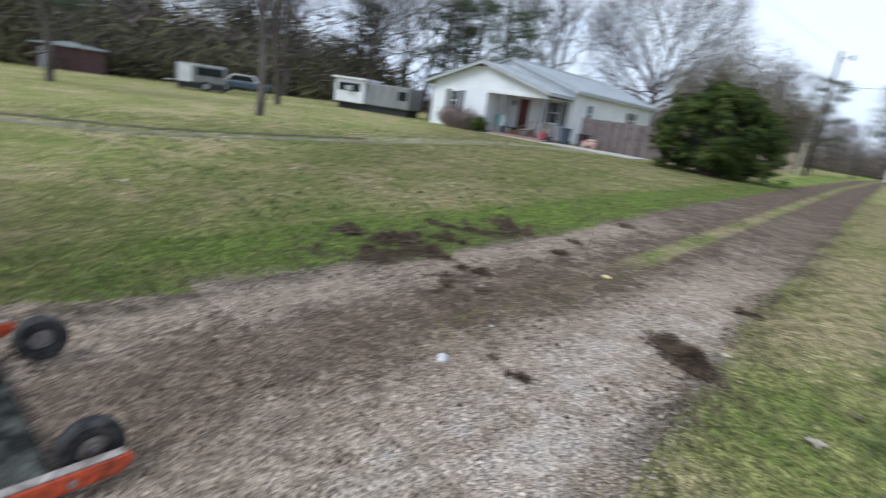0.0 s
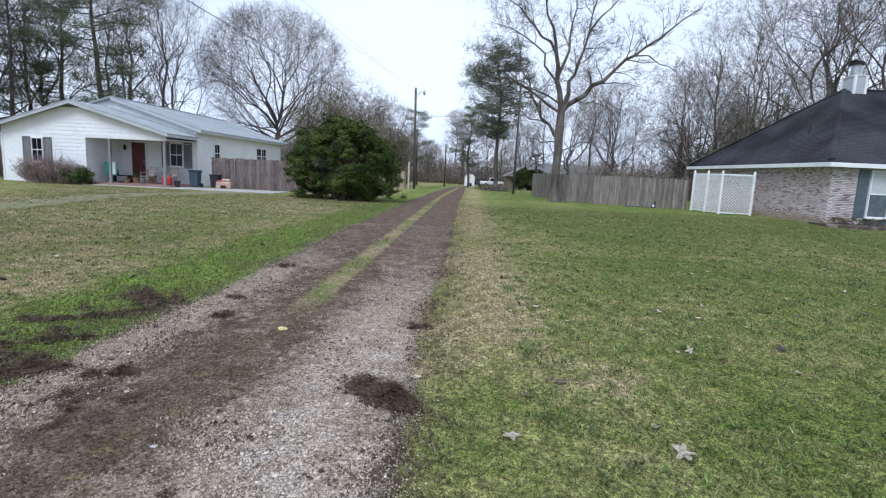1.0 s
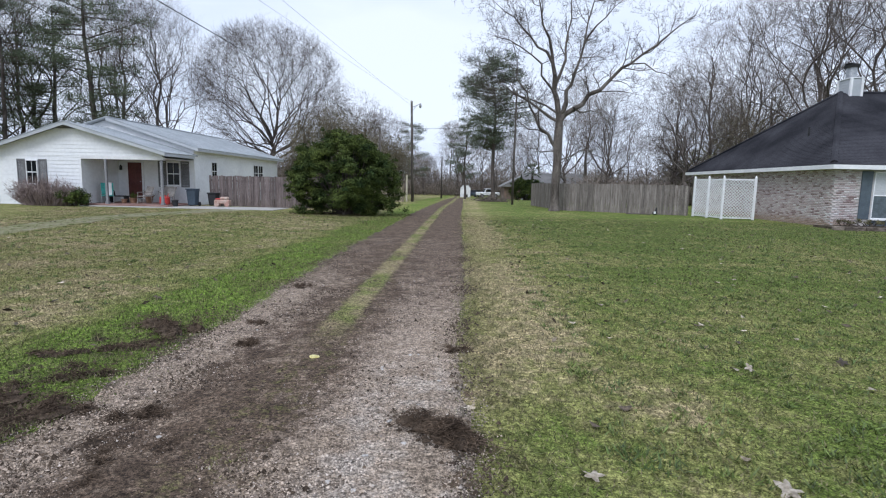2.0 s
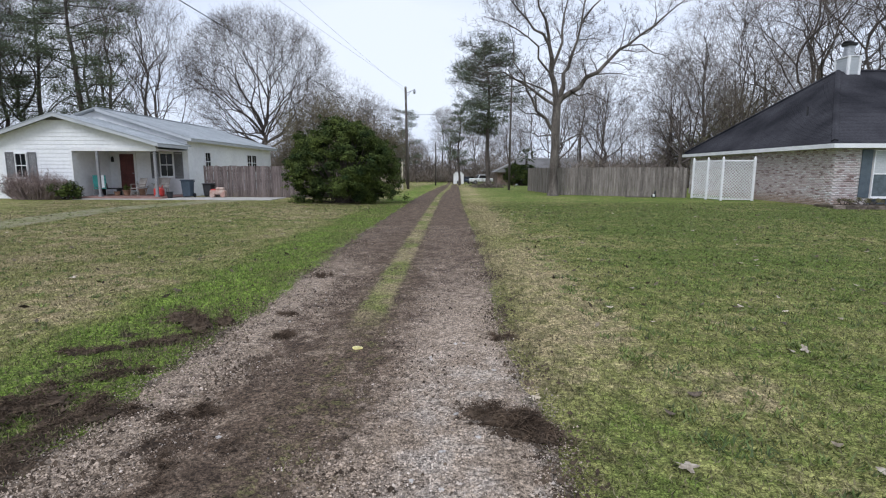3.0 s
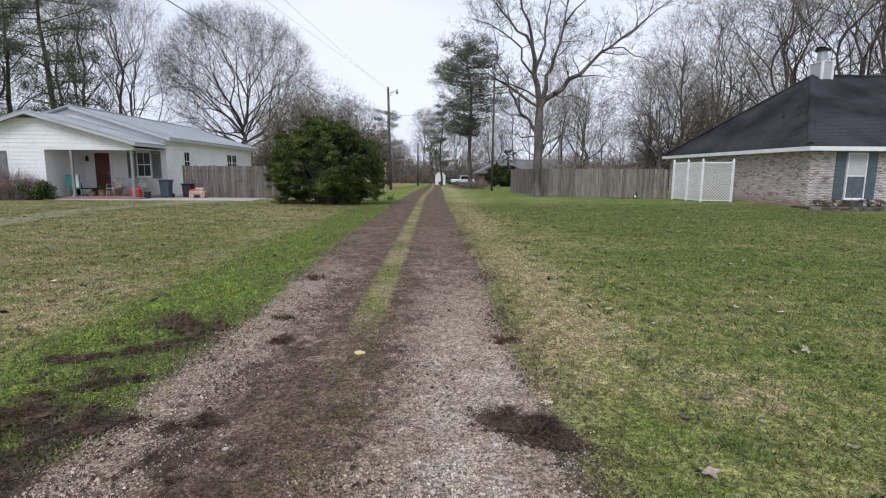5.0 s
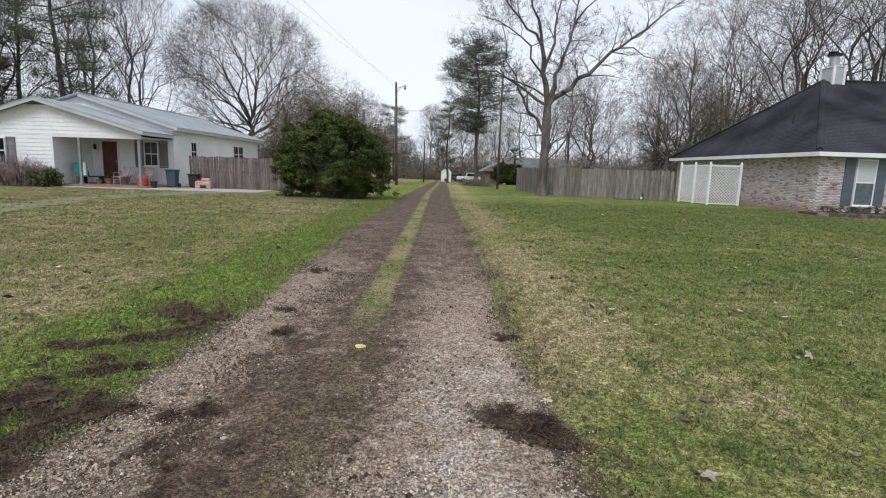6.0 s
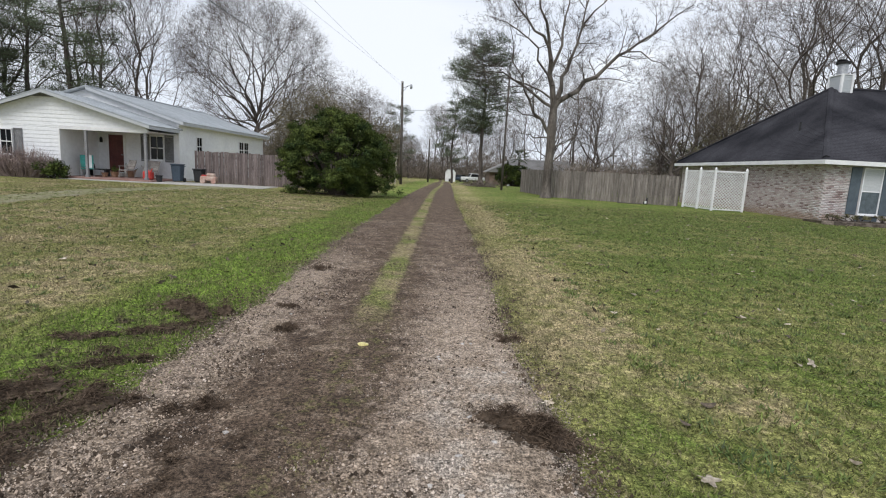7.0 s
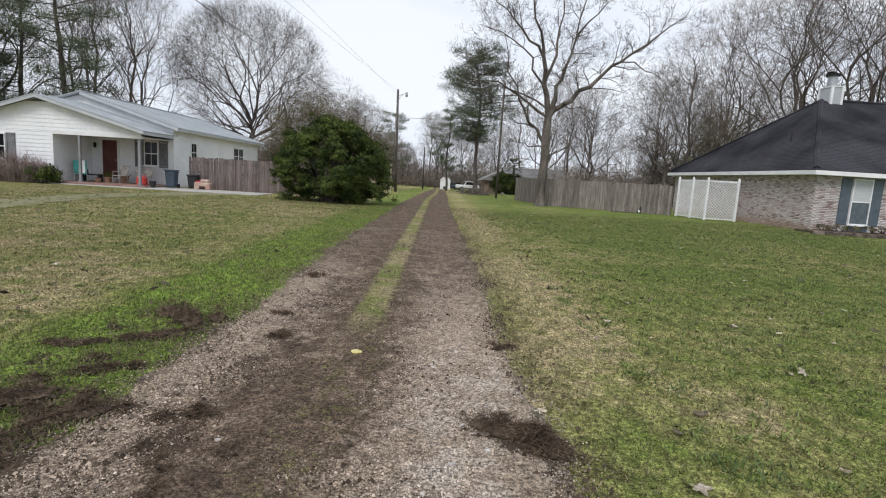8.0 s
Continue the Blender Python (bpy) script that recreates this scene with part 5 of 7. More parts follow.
thicket("thicket", "tall bare growth along the far lawn", (-78, -50), (-25, 50), 17, 46000, M_BROWN_LEAF, 7, 0.8, 0.08)
thicket("thicket", "olive evergreen undergrowth along the far lawn", (-64, -44), (2, 48), 11, 12000, M_OLIVE, 6, 0.6, 0.08)

def vine_tree(at, rx, ry, h, n, seed, material):
    """A tree smothered in leafless vines: clumped fine twigs about a slim trunk."""
    rng = np.random.default_rng(seed)
    t = thing("vine_covered_tree", "tree smothered in olive-brown leafless vines", "tree", at, group="vine-covered trees")
    k = 46
    u = rng.normal(0, 1, (k, 3))
    u /= np.linalg.norm(u, axis=1, keepdims=True)
    hub = u * np.array([rx, ry, h * 0.42]) * rng.uniform(0.35, 0.95, (k, 1)) + np.array([0, 0, h * 0.56])
    p0 = hub[rng.integers(0, k, n)] + rng.normal(0, 0.75, (n, 3))
    p0[:, 2] = np.maximum(p0[:, 2], 0.3)
    d = rng.normal(0, 1, (n, 3)) + np.array([0, 0, -0.2])
    p1 = p0 + d / np.linalg.norm(d, axis=1, keepdims=True) * rng.uniform(0.3, 1.0, (n, 1))
    under("crown", tri_mesh("crown", slivers(np.concatenate([p0, p1, np.full((n, 2), 0.014)], 1)), material), t)
    v, f = tubes([(0, 0, -0.2, 0.2, 0, h * 0.5, 0.2, 0.13), (0.2, 0, h * 0.5, 0, 0.2, h * 0.9, 0.13, 0.04)] + [(0, 0, float(q[2]) * 0.7, *q, 0.05, 0.02) for q in hub[:24]], 5)
    under("trunk", quick_mesh("trunk", v, f, M_BARK_DARK), t)


M_VINE = mat("vine_twigs", (0.12, 0.102, 0.066), (0.205, 0.176, 0.118), 0.5, 0.95, 0, island=0.4)
for i, (x, y, hh) in enumerate(((23.5, 57, 9.5), (28.5, 54, 12), (32, 55, 13), (35.5, 53, 13.5), (39, 52, 12), (31, 61, 13.5), (43, 54, 13))):
    vine_tree((x, y, float(fall(y))), 2.9, 2.6, hh, 4200, 70 + i, M_VINE if i % 3 else M_BROWN_LEAF)

for i, (x, y, hh) in enumerate(((-13.9, 47, 7.2), (-11.4, 48, 8.2), (-9.0, 46.5, 7.0), (-6.6, 49, 6.0))):
    vine_tree((x, y, float(fall(y))), 2.1, 1.8, hh, 5200, 90 + i, M_VINE)

# ---------------------------------------------------------------- poles and wires


def wire(name, label, pts, r=0.012):
    segs = [(*a, *b, r, r) for a, b in zip(pts, pts[1:])]
    v, f = tubes(segs, 5)
    return tagged(under(name, quick_mesh(name, v, f, M_BLACK)), label, "cable")


def sag(a, b, drop, n=24):
    a, b = Vector(a), Vector(b)
    return [a.lerp(b, i / n) - Vector((0, 0, drop * 4 * (i / n) * (1 - i / n))) for i in range(n + 1)]


def utility_pole(at, h, r, label, lean=0.0, lamp=True):
    t = thing("utility_pole", label, "utility pole", at)
    part("pole", cyl(bmesh.new(), (0, 0, -0.3), (lean, 0, h), r, r * 0.72, 10), M_POLE, t, smooth=True)
    if lamp:
        a = part("lamp_arm", cyl(cyl(bmesh.new(), (lean, 0, h - 0.55), (lean + 0.75, 0, h - 0.25), 0.03), (lean, 0, h - 0.9), (lean + 0.45, 0, h - 0.38), 0.02), M_STEEL, t)
        part("lamp_head", cyl(cyl(bmesh.new(), (lean + 0.75, 0, h - 0.45), (lean + 0.75, 0, h - 0.2), 0.11, 0.07), (lean + 0.75, 0, h - 0.58), (lean + 0.75, 0, h - 0.45), 0.08, 0.11), M_STEEL, a)
        for z in (h - 0.15, h - 1.3):
            part("insulator", cyl(bmesh.new(), (lean, -0.14, z), (lean, -0.14, z + 0.16), 0.05, 0.035), M_CONCRETE, t)
    return t


utility_pole((-3.7, 45, 0), 8.6, 0.125, "weathered wooden utility pole with a lamp", -0.18)
utility_pole((4.85, 43.3, 0), 9.3, 0.1, "slim weathered wooden utility pole", 0.05, False)
utility_pole((-1.95, 64, float(fall(64))), 5.2, 0.1, "short distant wooden pole", 0.0, False)
t = thing("marker_post", "pale wooden post beside the drive", "post", (-4.15, 44.4, 0))
part("post", boxes((-0.07, 0.07, -0.07, 0.07, -0.2, 2.3), bevel=0.015), mat("pale_post_wood", (0.42, 0.38, 0.28), (0.52, 0.47, 0.36), 3), t)
fence("fence", "low tan picket fence behind the evergreen bush", [(-7.6, 43.5), (-4.4, 44.2)], 1.5, mat("tan_fence_wood", (0.25, 0.21, 0.14), (0.36, 0.31, 0.22), 3, vary=0.3), "board fences", 9)
wp = utility_pole((-8.0, -14.1, 0), 7.0, 0.15, "wooden utility pole with a crossarm behind the camera path", 0.0, False)
part("crossarm", boxes((-1.3, 1.4, -0.06, 0.06, 6.25, 6.7)), M_POLE, wp)
utility_pole((-6.3, 43.2, 0), 6.1, 0.09, "slim wooden service pole behind the bush", 0.0, False)
wire("overhead_wire", "black overhead service wire", sag((-8.1, -14, 6.35), (-6.32, 43.2, 6.0), 0.12), 0.014)
wire("overhead_wire", "thin overhead power wire", sag((-9.0, -14, 6.7), (-3.9, 45, 8.5), 0.15), 0.0045)
wire("overhead_wire", "thin overhead power wire", sag((-6.85, -14, 6.7), (-3.9, 45, 8.2), 0.15), 0.0045)
wire("overhead_wire", "thin overhead cable between poles", sag((-3.8, 45, 6.3), (4.87, 43.3, 6.9), 0.25), 0.012)

# ---------------------------------------------------------------- path to the house, porch slab


def ribbon(name, label, rows, material, z, category):
    """A paved strip: rows of x, y and width along its middle."""
    pts = []
    for (xa, ya, wa), (xb, yb, wb) in zip(rows, rows[1:]):
        for i in range(10):
            s = i / 10
            pts.append((xa + (xb - xa) * s, ya + (yb - ya) * s, wa + (wb - wa) * s))
    pts.append(rows[-1])
    p = np.array(pts)
    for _ in range(4):
        p[1:-1] = (p[:-2] + 2 * p[1:-1] + p[2:]) / 4
    d = np.gradient(p[:, :2], axis=0)
    d /= np.linalg.norm(d, axis=1, keepdims=True)
    nn = np.stack([-d[:, 1], d[:, 0]], 1)
    wob = 0.08 * np.sin(np.arange(len(p)) * 1.7) + 0.05 * np.sin(np.arange(len(p)) * 3.1)
    a, b = p[:, :2] + nn * (p[:, 2:3] / 2 + wob[:, None]), p[:, :2] - nn * (p[:, 2:3] / 2 - wob[:, None])
    n = len(p)
    v = np.concatenate([np.c_[a, np.full(n, -0.03)], np.c_[a * 0.98 + b * 0.02, np.full(n, z)], np.c_[b * 0.98 + a * 0.02, np.full(n, z)], np.c_[b, np.full(n, -0.03)]])
    f = np.concatenate([np.stack([np.arange(n - 1) + k * n, np.arange(n - 1) + k * n + 1, np.arange(n - 1) + (k + 1) * n + 1, np.arange(n - 1) + (k + 1) * n], 1) for k in range(3)])
    tagged(under(name, quick_mesh(name, v, f, material)), label, category, kind="structure")


M_PATH = mat("grown_over_path", (0.19, 0.19, 0.09), (0.27, 0.25, 0.17), 0.9, 0.95, 0.3, fine=20)
M_RUT_PALE = mat("dry_rut", (0.15, 0.14, 0.10), (0.23, 0.21, 0.15), 1.5, 0.95, 0.4, fine=15)
M_RUT = mat("muddy_rut", (0.045, 0.04, 0.033), (0.11, 0.10, 0.07), 1.2, 0.95, 0.4, fine=15)
ribbon("path", "pale worn path leading to the white house", [(-9.6, 28.2, 1.5), (-12.0, 24.6, 1.6), (-13.2, 20, 1.5), (-12.6, 15.5, 1.5), (-11.6, 10, 1.3)], M_PATH, 0.012, "path")
RUTS = [(-11.6, 10.2), (-11.2, 6), (-11.3, 3.4), (-12.4, 1.2), (-15, -3), (-24, -12)]
ribbon("path", "dark muddy wheel rut across the lawn", [(x - 0.5, y + 0.35, 0.34) for x, y in RUTS], M_RUT, 0.014, "path")
ribbon("path", "shallow muddy wheel rut across the lawn", [(x + 0.4, y - 0.3, 0.5) for x, y in RUTS], M_RUT_PALE, 0.012, "path")
part_ob = part("pavement", boxes((-19.6, -9.2, 26.4, 28.9, -0.1, 0.035), bevel=0.01), M_CONCRETE)
tagged(part_ob, "pale concrete slab before the porch", "pavement", kind="structure")

# ---------------------------------------------------------------- porch clutter
M_TEAL = mat("teal_chair_fabric", (0.03, 0.22, 0.20), (0.05, 0.30, 0.27), 6, 0.7, 0.1)
M_RED = mat("red_plastic", (0.42, 0.03, 0.025), (0.52, 0.05, 0.04), 6, 0.4, 0.05)
M_BIN = mat("blue_grey_plastic", (0.045, 0.065, 0.09), (0.065, 0.09, 0.12), 4, 0.5, 0.1)
M_CHAIRWOOD = mat("grey_chair_wood", (0.28, 0.25, 0.23), (0.40, 0.37, 0.34), 5, 0.8, 0.2)
M_PINK = mat("faded_toy_plastic", (0.42, 0.24, 0.19), (0.52, 0.42, 0.35), 4, 0.5, 0.05)
M_POT = mat("clay_pot", (0.24, 0.14, 0.09), (0.33, 0.21, 0.14), 6, 0.85, 0.1)


def chair(name, label, at, rz, seat_m, frame_m, w=0.55, seat_h=0.42, back=0.55, arms=True):
    c = thing(name, label, "chair", at, rz, "porch chairs")
    part("seat", boxes((-w / 2, w / 2, -0.25, 0.25, seat_h - 0.03, seat_h + 0.01), bevel=0.012), seat_m, c)
    part("backrest", slab(bmesh.new(), ((-w / 2, 0.22, seat_h + 0.05), (w / 2, 0.22, seat_h + 0.05), (w / 2, 0.42, seat_h + back), (-w / 2, 0.42, seat_h + back)), 0.03), seat_m, c)
    for x in (-w / 2 + 0.02, w / 2 - 0.02):
        for y in (-0.22, 0.24):
            part("leg", cyl(bmesh.new(), (x, y * 1.15, 0), (x, y, seat_h), 0.018), frame_m, c)
        if arms:
            part("armrest", boxes((x - 0.025, x + 0.025, -0.25, 0.3, seat_h + 0.2, seat_h + 0.23), bevel=0.006), frame_m, c)
            part("arm_post", cyl(bmesh.new(), (x, -0.2, seat_h), (x, -0.2, seat_h + 0.2), 0.015), frame_m, c)
    return c


def pot(label, at, r, h, plant=None, seed=1):
    t = thing("flower_pot", label, "flower pot", at, group="porch pots")
    bm = cyl(bmesh.new(), (0, 0, 0), (0, 0, h), r * 0.72, r, 14)
    cyl(bm, (0, 0, h - 0.04), (0, 0, h), r * 1.12, r * 1.12, 14)
    part("pot", bm, M_POT, t)
    if plant:
        nr = np.random.default_rng(seed)
        q = leaf_quads(nr, (0, 0, h + 0.16), (r * 0.6, r * 0.6, 0.1), 90, 0.06)
        v = q.reshape(-1, 3)
        under("plant", quick_mesh("plant", v, np.arange(len(v)).reshape(-1, 4), plant), t)["kind"] = "stuff"


fc = chair("folding_chair", "teal folding lawn chair with a pale towel", (-19.15, 28.0, 0.12), 35, M_TEAL, M_STEEL, 0.6, 0.42, 0.7)
part("towel", slab(bmesh.new(), ((-0.02, 0.19, 0.45), (0.22, 0.19, 0.45), (0.22, 0.41, 1.14), (-0.02, 0.41, 1.14)), 0.02), M_WHITE, fc, "pale towel over the backrest")
chair("wooden_chair", "grey wooden armchair on the porch", (-17.3, 28.4, 0.12), -20, M_CHAIRWOOD, M_CHAIRWOOD)
chair("wooden_chair", "grey slatted wooden chair under the window", (-16.5, 29.2, 0.12), 10, M_CHAIRWOOD, M_CHAIRWOOD)
chair("wooden_chair", "pale wooden chair beside the porch post", (-16.1, 28.6, 0.12), -15, M_CHAIRWOOD, M_CHAIRWOOD)
pot("clay flower pot with a small green plant", (-18.0, 28.5, 0.12), 0.2, 0.3, M_BUSH)
pot("clay flower pot with drying leaves", (-17.65, 29.4, 0.12), 0.24, 0.4, M_OLIVE, 2)
pot("small empty clay flower pot", (-18.35, 28.2, 0.12), 0.15, 0.24)
t = thing("bench", "low dark bench before the red door", "bench", (-19.2, 29.0, 0.12))
part("seat", boxes((-0.55, 0.55, -0.2, 0.2, 0.34, 0.4), bevel=0.01), M_BLACK, t)
for x in (-0.45, 0.45):
    part("leg", boxes((x - 0.04, x + 0.04, -0.18, 0.18, 0, 0.34)), M_BLACK, t)
t = thing("boot", "dark object standing on the dark bench", "container", (-19.55, 29.0, 0.52))
part("body", cyl(cyl(bmesh.new(), (0, 0, 0), (0, 0, 0.22), 0.14, 0.12, 12), (0, 0, 0.22), (0, 0, 0.34), 0.12, 0.05, 12), M_BLACK, t)
t = thing("fuel_can", "red plastic fuel can by the porch", "fuel can", (-15.75, 27.75, 0.12))
can = part("body", boxes((-0.25, 0.25, -0.15, 0.15, 0, 0.44), bevel=0.06), M_RED, t)
part("spout", cyl(bmesh.new(), (0.14, 0, 0.44), (0.24, 0, 0.6), 0.03, 0.02), M_RED, t)
part("handle", boxes((-0.12, 0.06, -0.02, 0.02, 0.49, 0.52), (-0.12, -0.09, -0.02, 0.02, 0.43, 0.49), (0.03, 0.06, -0.02, 0.02, 0.43, 0.49)), M_RED, t)
t = thing("bucket", "black plastic bucket by the porch", "bucket", (-15.15, 27.7, 0.03))
part("pail", cyl(bmesh.new(), (0, 0, 0), (0, 0, 0.34), 0.13, 0.17, 16), M_BLACK, t)
part("rim", cyl(bmesh.new(), (0, 0, 0.32), (0, 0, 0.35), 0.185, 0.185, 16), M_BLACK, t)


def wheelie_bin(label, at, w, h, m):
    t = thing("wheeled_bin", label, "bin", at, group="wheeled bins")
    bm = boxes((-w / 2, w / 2, -w / 2, w / 2, 0.05, h), bevel=0.03)
    for v in bm.verts:
        k = 0.8 + 0.2 * (v.co.z / h)
        v.co.x *= k
        v.co.y *= k
    part("body", bm, m, t)
    part("lid", boxes((-w / 2 - 0.03, w / 2 + 0.03, -w / 2 - 0.05, w / 2 + 0.03, h + 0.003, h + 0.07), bevel=0.025), m, t)
    part("handle", boxes((-w / 2, w / 2, w / 2 + 0.03, w / 2 + 0.07, h - 0.08, h - 0.03)), m, t)
    for x in (-w / 2, w / 2):
        part("wheel", cyl(bmesh.new(), (x - 0.03, w / 2 - 0.05, 0.12), (x + 0.03, w / 2 - 0.05, 0.12), 0.12, n=16), M_BLACK, t)


wheelie_bin("blue-grey wheeled rubbish bin beside the porch", (-14.6, 28.6, 0.03), 0.52, 0.92, M_BIN)
wheelie_bin("short black rubbish bin by the board fence", (-13.75, 29.3, 0.03), 0.5, 0.7, M_BLACK)
t = thing("ride_on_toy", "faded pink and cream ride-on toy by the fence", "toy", (-12.95, 28.7, 0.03), 10)
part("body", boxes((-0.42, 0.42, -0.2, 0.2, 0.16, 0.4), (-0.1, 0.34, -0.17, 0.17, 0.4, 0.56), bevel=0.05), M_PINK, t)
part("seat", boxes((-0.36, -0.08, -0.15, 0.15, 0.4, 0.47), bevel=0.03), M_RED, t)
for x in (-0.28, 0.28):
    for y in (-0.2, 0.2):
        part("wheel", cyl(bmesh.new(), (x, y - 0.04, 0.13), (x, y + 0.04, 0.13), 0.13, n=16), M_PINK, t, "faded cream toy wheel")

# ---------------------------------------------------------------- beside the brick house
t = thing("planter_edging", "low row of dark weathered edging stones along the bed", "edging")
rng = random.Random(3)
stone_me = bpy.data.meshes.new("edging_stone")
bm = boxes((-0.2, 0.2, -0.1, 0.1, 0, 0.17), bevel=0.02)
bm.to_mesh(stone_me)
bm.free()
stone_me.materials.append(mat("edging_stone", (0.075, 0.06, 0.05), (0.2, 0.165, 0.14), 5, 0.9, 0.4, vary=0.4))
for i in range(22):
    o = new("edging_stone", stone_me)
    o.parent = t
    o.matrix_world = pose(16.45 + i * 0.41, 21.95 - i * 0.05 + rng.gauss(0, 0.015), -0.02 + rng.gauss(0, 0.008), 0, 0, rng.gauss(-8, 2))
M_BED = mat("bed_soil", (0.06, 0.048, 0.036), (0.12, 0.10, 0.07), 4, 0.95, 0.4)
bed = part("flower_bed", prism(bmesh.new(), [(16.6, -0.05), (20.85, -0.05), (20.85, 0.1), (16.6, 0.1)], 21.95, 23.72), M_BED)
tagged(bed, "dark soil bed raised along the brick wall", "flower bed", kind="structure")
for x in (17.6, 18.3, 18.9, 19.6, 20.3):
    bush("shrub", "straggly low olive plant in the house bed", (x, 23.2, 0.08), 0.4, 0.25, 0.2, 30, 12, 0.03, M_OLIVE, int(x * 10))
t = thing("plank", "dark weathered board lying by the fence", "plank", (11.6, 31.6, 0), -12)
part("board", boxes((-0.9, 0.5, -0.08, 0.08, 0.0, 0.05), bevel=0.008), M_POLE, t)
t = thing("fence_debris", "small black and white upright object by the fence", "object", (12.35, 31.5, 0))
part("base", boxes((-0.14, 0.1, -0.08, 0.08, 0, 0.16), bevel=0.03), M_BLACK, t)
part("upright", cyl(bmesh.new(), (0.05, 0, 0.1), (0.07, 0, 0.42), 0.07, 0.04), M_BLACK, t)
part("patch", boxes((-0.1, 0.02, -0.1, -0.081, 0.06, 0.2)), M_WHITE, t, "white patch")

# ---------------------------------------------------------------- far end of the drive


def wheel(parent, x, y, z, r, w=0.2):
    k = part("wheel", cyl(bmesh.new(), (x, y - w / 2, z), (x, y + w / 2, z), r, n=18), M_BLACK, parent)
    part("rim", cyl(bmesh.new(), (x, y - w / 2 - 0.01, z), (x, y + w / 2 + 0.01, z), r * 0.55, n=14), M_STEEL, k)


def build_far_end():
    z = float(fall(98))
    s = thing("shed", "small white metal shed at the drive's end", "shed", (1.2, 98, z))
    part("walls", prism(bmesh.new(), [(-0.95, 0), (0.95, 0), (0.95, 1.7), (0.5, 2.15), (-0.5, 2.15), (-0.95, 1.7)], -1.2, 1.2), M_WHITE, s)
    # no hole in the wall: a black sheet gives the shade inside
    part("opening", boxes((-0.3, 0.45, -1.23, -1.2, 0.0, 0.55)), M_BLACK, s, "black sheet standing in for the shaded low opening")
    part("roof", prism(bmesh.new(), [(-1.05, 1.66), (-0.95, 1.74), (-0.5, 2.2), (0.5, 2.2), (0.95, 1.74), (1.05, 1.66), (0.52, 2.26), (-0.52, 2.26)], -1.3, 1.3), M_WHITE, s)
    t = thing("pickup_truck", "white pickup truck parked far down the drive", "pickup truck", (5.4, 97, z), 14)
    part("body", boxes((-2.1, 2.1, -0.85, 0.85, 0.45, 1.05), bevel=0.08), M_WHITE, t)
    cabin = part("cab", prism(bmesh.new(), [(-0.9, 1.0), (1.0, 1.0), (0.8, 1.72), (-0.5, 1.72)], -0.78, 0.78), M_WHITE, t)
    part("side_window", prism(bmesh.new(), [(-0.7, 1.08), (0.85, 1.08), (0.7, 1.62), (-0.45, 1.62)], -0.80, -0.781), M_GLASS, cabin)
    part("windscreen", slab(bmesh.new(), ((-0.93, -0.7, 1.05), (-0.93, 0.7, 1.05), (-0.54, 0.66, 1.68), (-0.54, -0.66, 1.68)), 0.02), M_GLASS, cabin)
    for x in (-1.35, 1.35):
        for y in (-0.78, 0.78):
            wheel(t, x, y, 0.36, 0.36)
    t = thing("parked_car", "dark green car parked beside the white pickup", "car", (3.2, 100, z), 60)
    part("body", boxes((-2.0, 2.0, -0.8, 0.8, 0.35, 0.85), bevel=0.1), M_BIN, t)
    part("cabin", prism(bmesh.new(), [(-1.2, 0.85), (1.0, 0.85), (0.6, 1.35), (-0.7, 1.35)], -0.7, 0.7), M_GLASS, t)
    for x in (-1.25, 1.25):
        for y in (-0.75, 0.75):
            wheel(t, x, y, 0.31, 0.31)
    h = thing("house", "distant low brown house with grey roof", "house", (9.6, 88, float(fall(88))))
    part("wall", boxes((-1.9, 5, 0, 7, -0.2, 2.2)), mat("brown_brick", (0.15, 0.10, 0.08), (0.22, 0.15, 0.12), 2), h)
    part("roof", prism(bmesh.new(), [(-2.6, 2.1), (5.6, 2.1), (1.6, 4.2)], -0.6, 7.6), mat("grey_roof", (0.15, 0.145, 0.14), (0.21, 0.2, 0.195), 1), h)
    part("window", boxes((-1.0, 0.2, -0.04, -0.005, 0.9, 1.8)), M_GLASS, h)
    h = thing("house", "distant grey-roofed building behind the fence", "house", (13.2, 74, float(fall(74))))
    part("wall", boxes((-3.4, 4.4, 0, 6, -0.2, 2.4)), M_GREY_SIDING, h)
    part("roof", slab(slab(bmesh.new(), ((-3.9, -0.5, 2.3), (5, -0.5, 2.3), (5, 3, 3.9), (-3.9, 3, 3.9)), 0.1), ((-3.9, 6.5, 2.3), (5, 6.5, 2.3), (5, 3, 3.9), (-3.9, 3, 3.9)), 0.1), mat("dull_grey_roof", (0.12, 0.115, 0.11), (0.17, 0.165, 0.16), 1), h)
    bush("shrub", "rounded dark evergreen shrub by the distant house", (8.75, 66, float(fall(66))), 1.75, 1.5, 2.5, 800, 22, 0.085, M_BUSH, 51)
    dry = np.random.default_rng(8)
    p0 = np.stack([dry.normal(3.6, 0.8, 700), dry.normal(50, 0.5, 700), np.abs(dry.normal(0.1, 0.15, 700))], 1)
    p1 = p0 + dry.normal(0, 0.35, (700, 3))
    p1[:, 2] = np.abs(p1[:, 2])
    tagged(under("brush_pile", tri_mesh("brush_pile", slivers(np.concatenate([p0, p1, np.full((700, 2), 0.02)], 1)), M_BROWN_LEAF)), "heap of brown cut branches on the grass", "brush pile")
    p = thing("palm_tree", "small distant palm with fan leaves", "palm", (10.0, 70, float(fall(70))))
    part("trunk", cyl(bmesh.new(), (0, 0, -0.2), (0, 0, 3.6), 0.18, 0.14, 8), M_BARK_DARK, p)
    nr = random.Random(3)
    rows = []
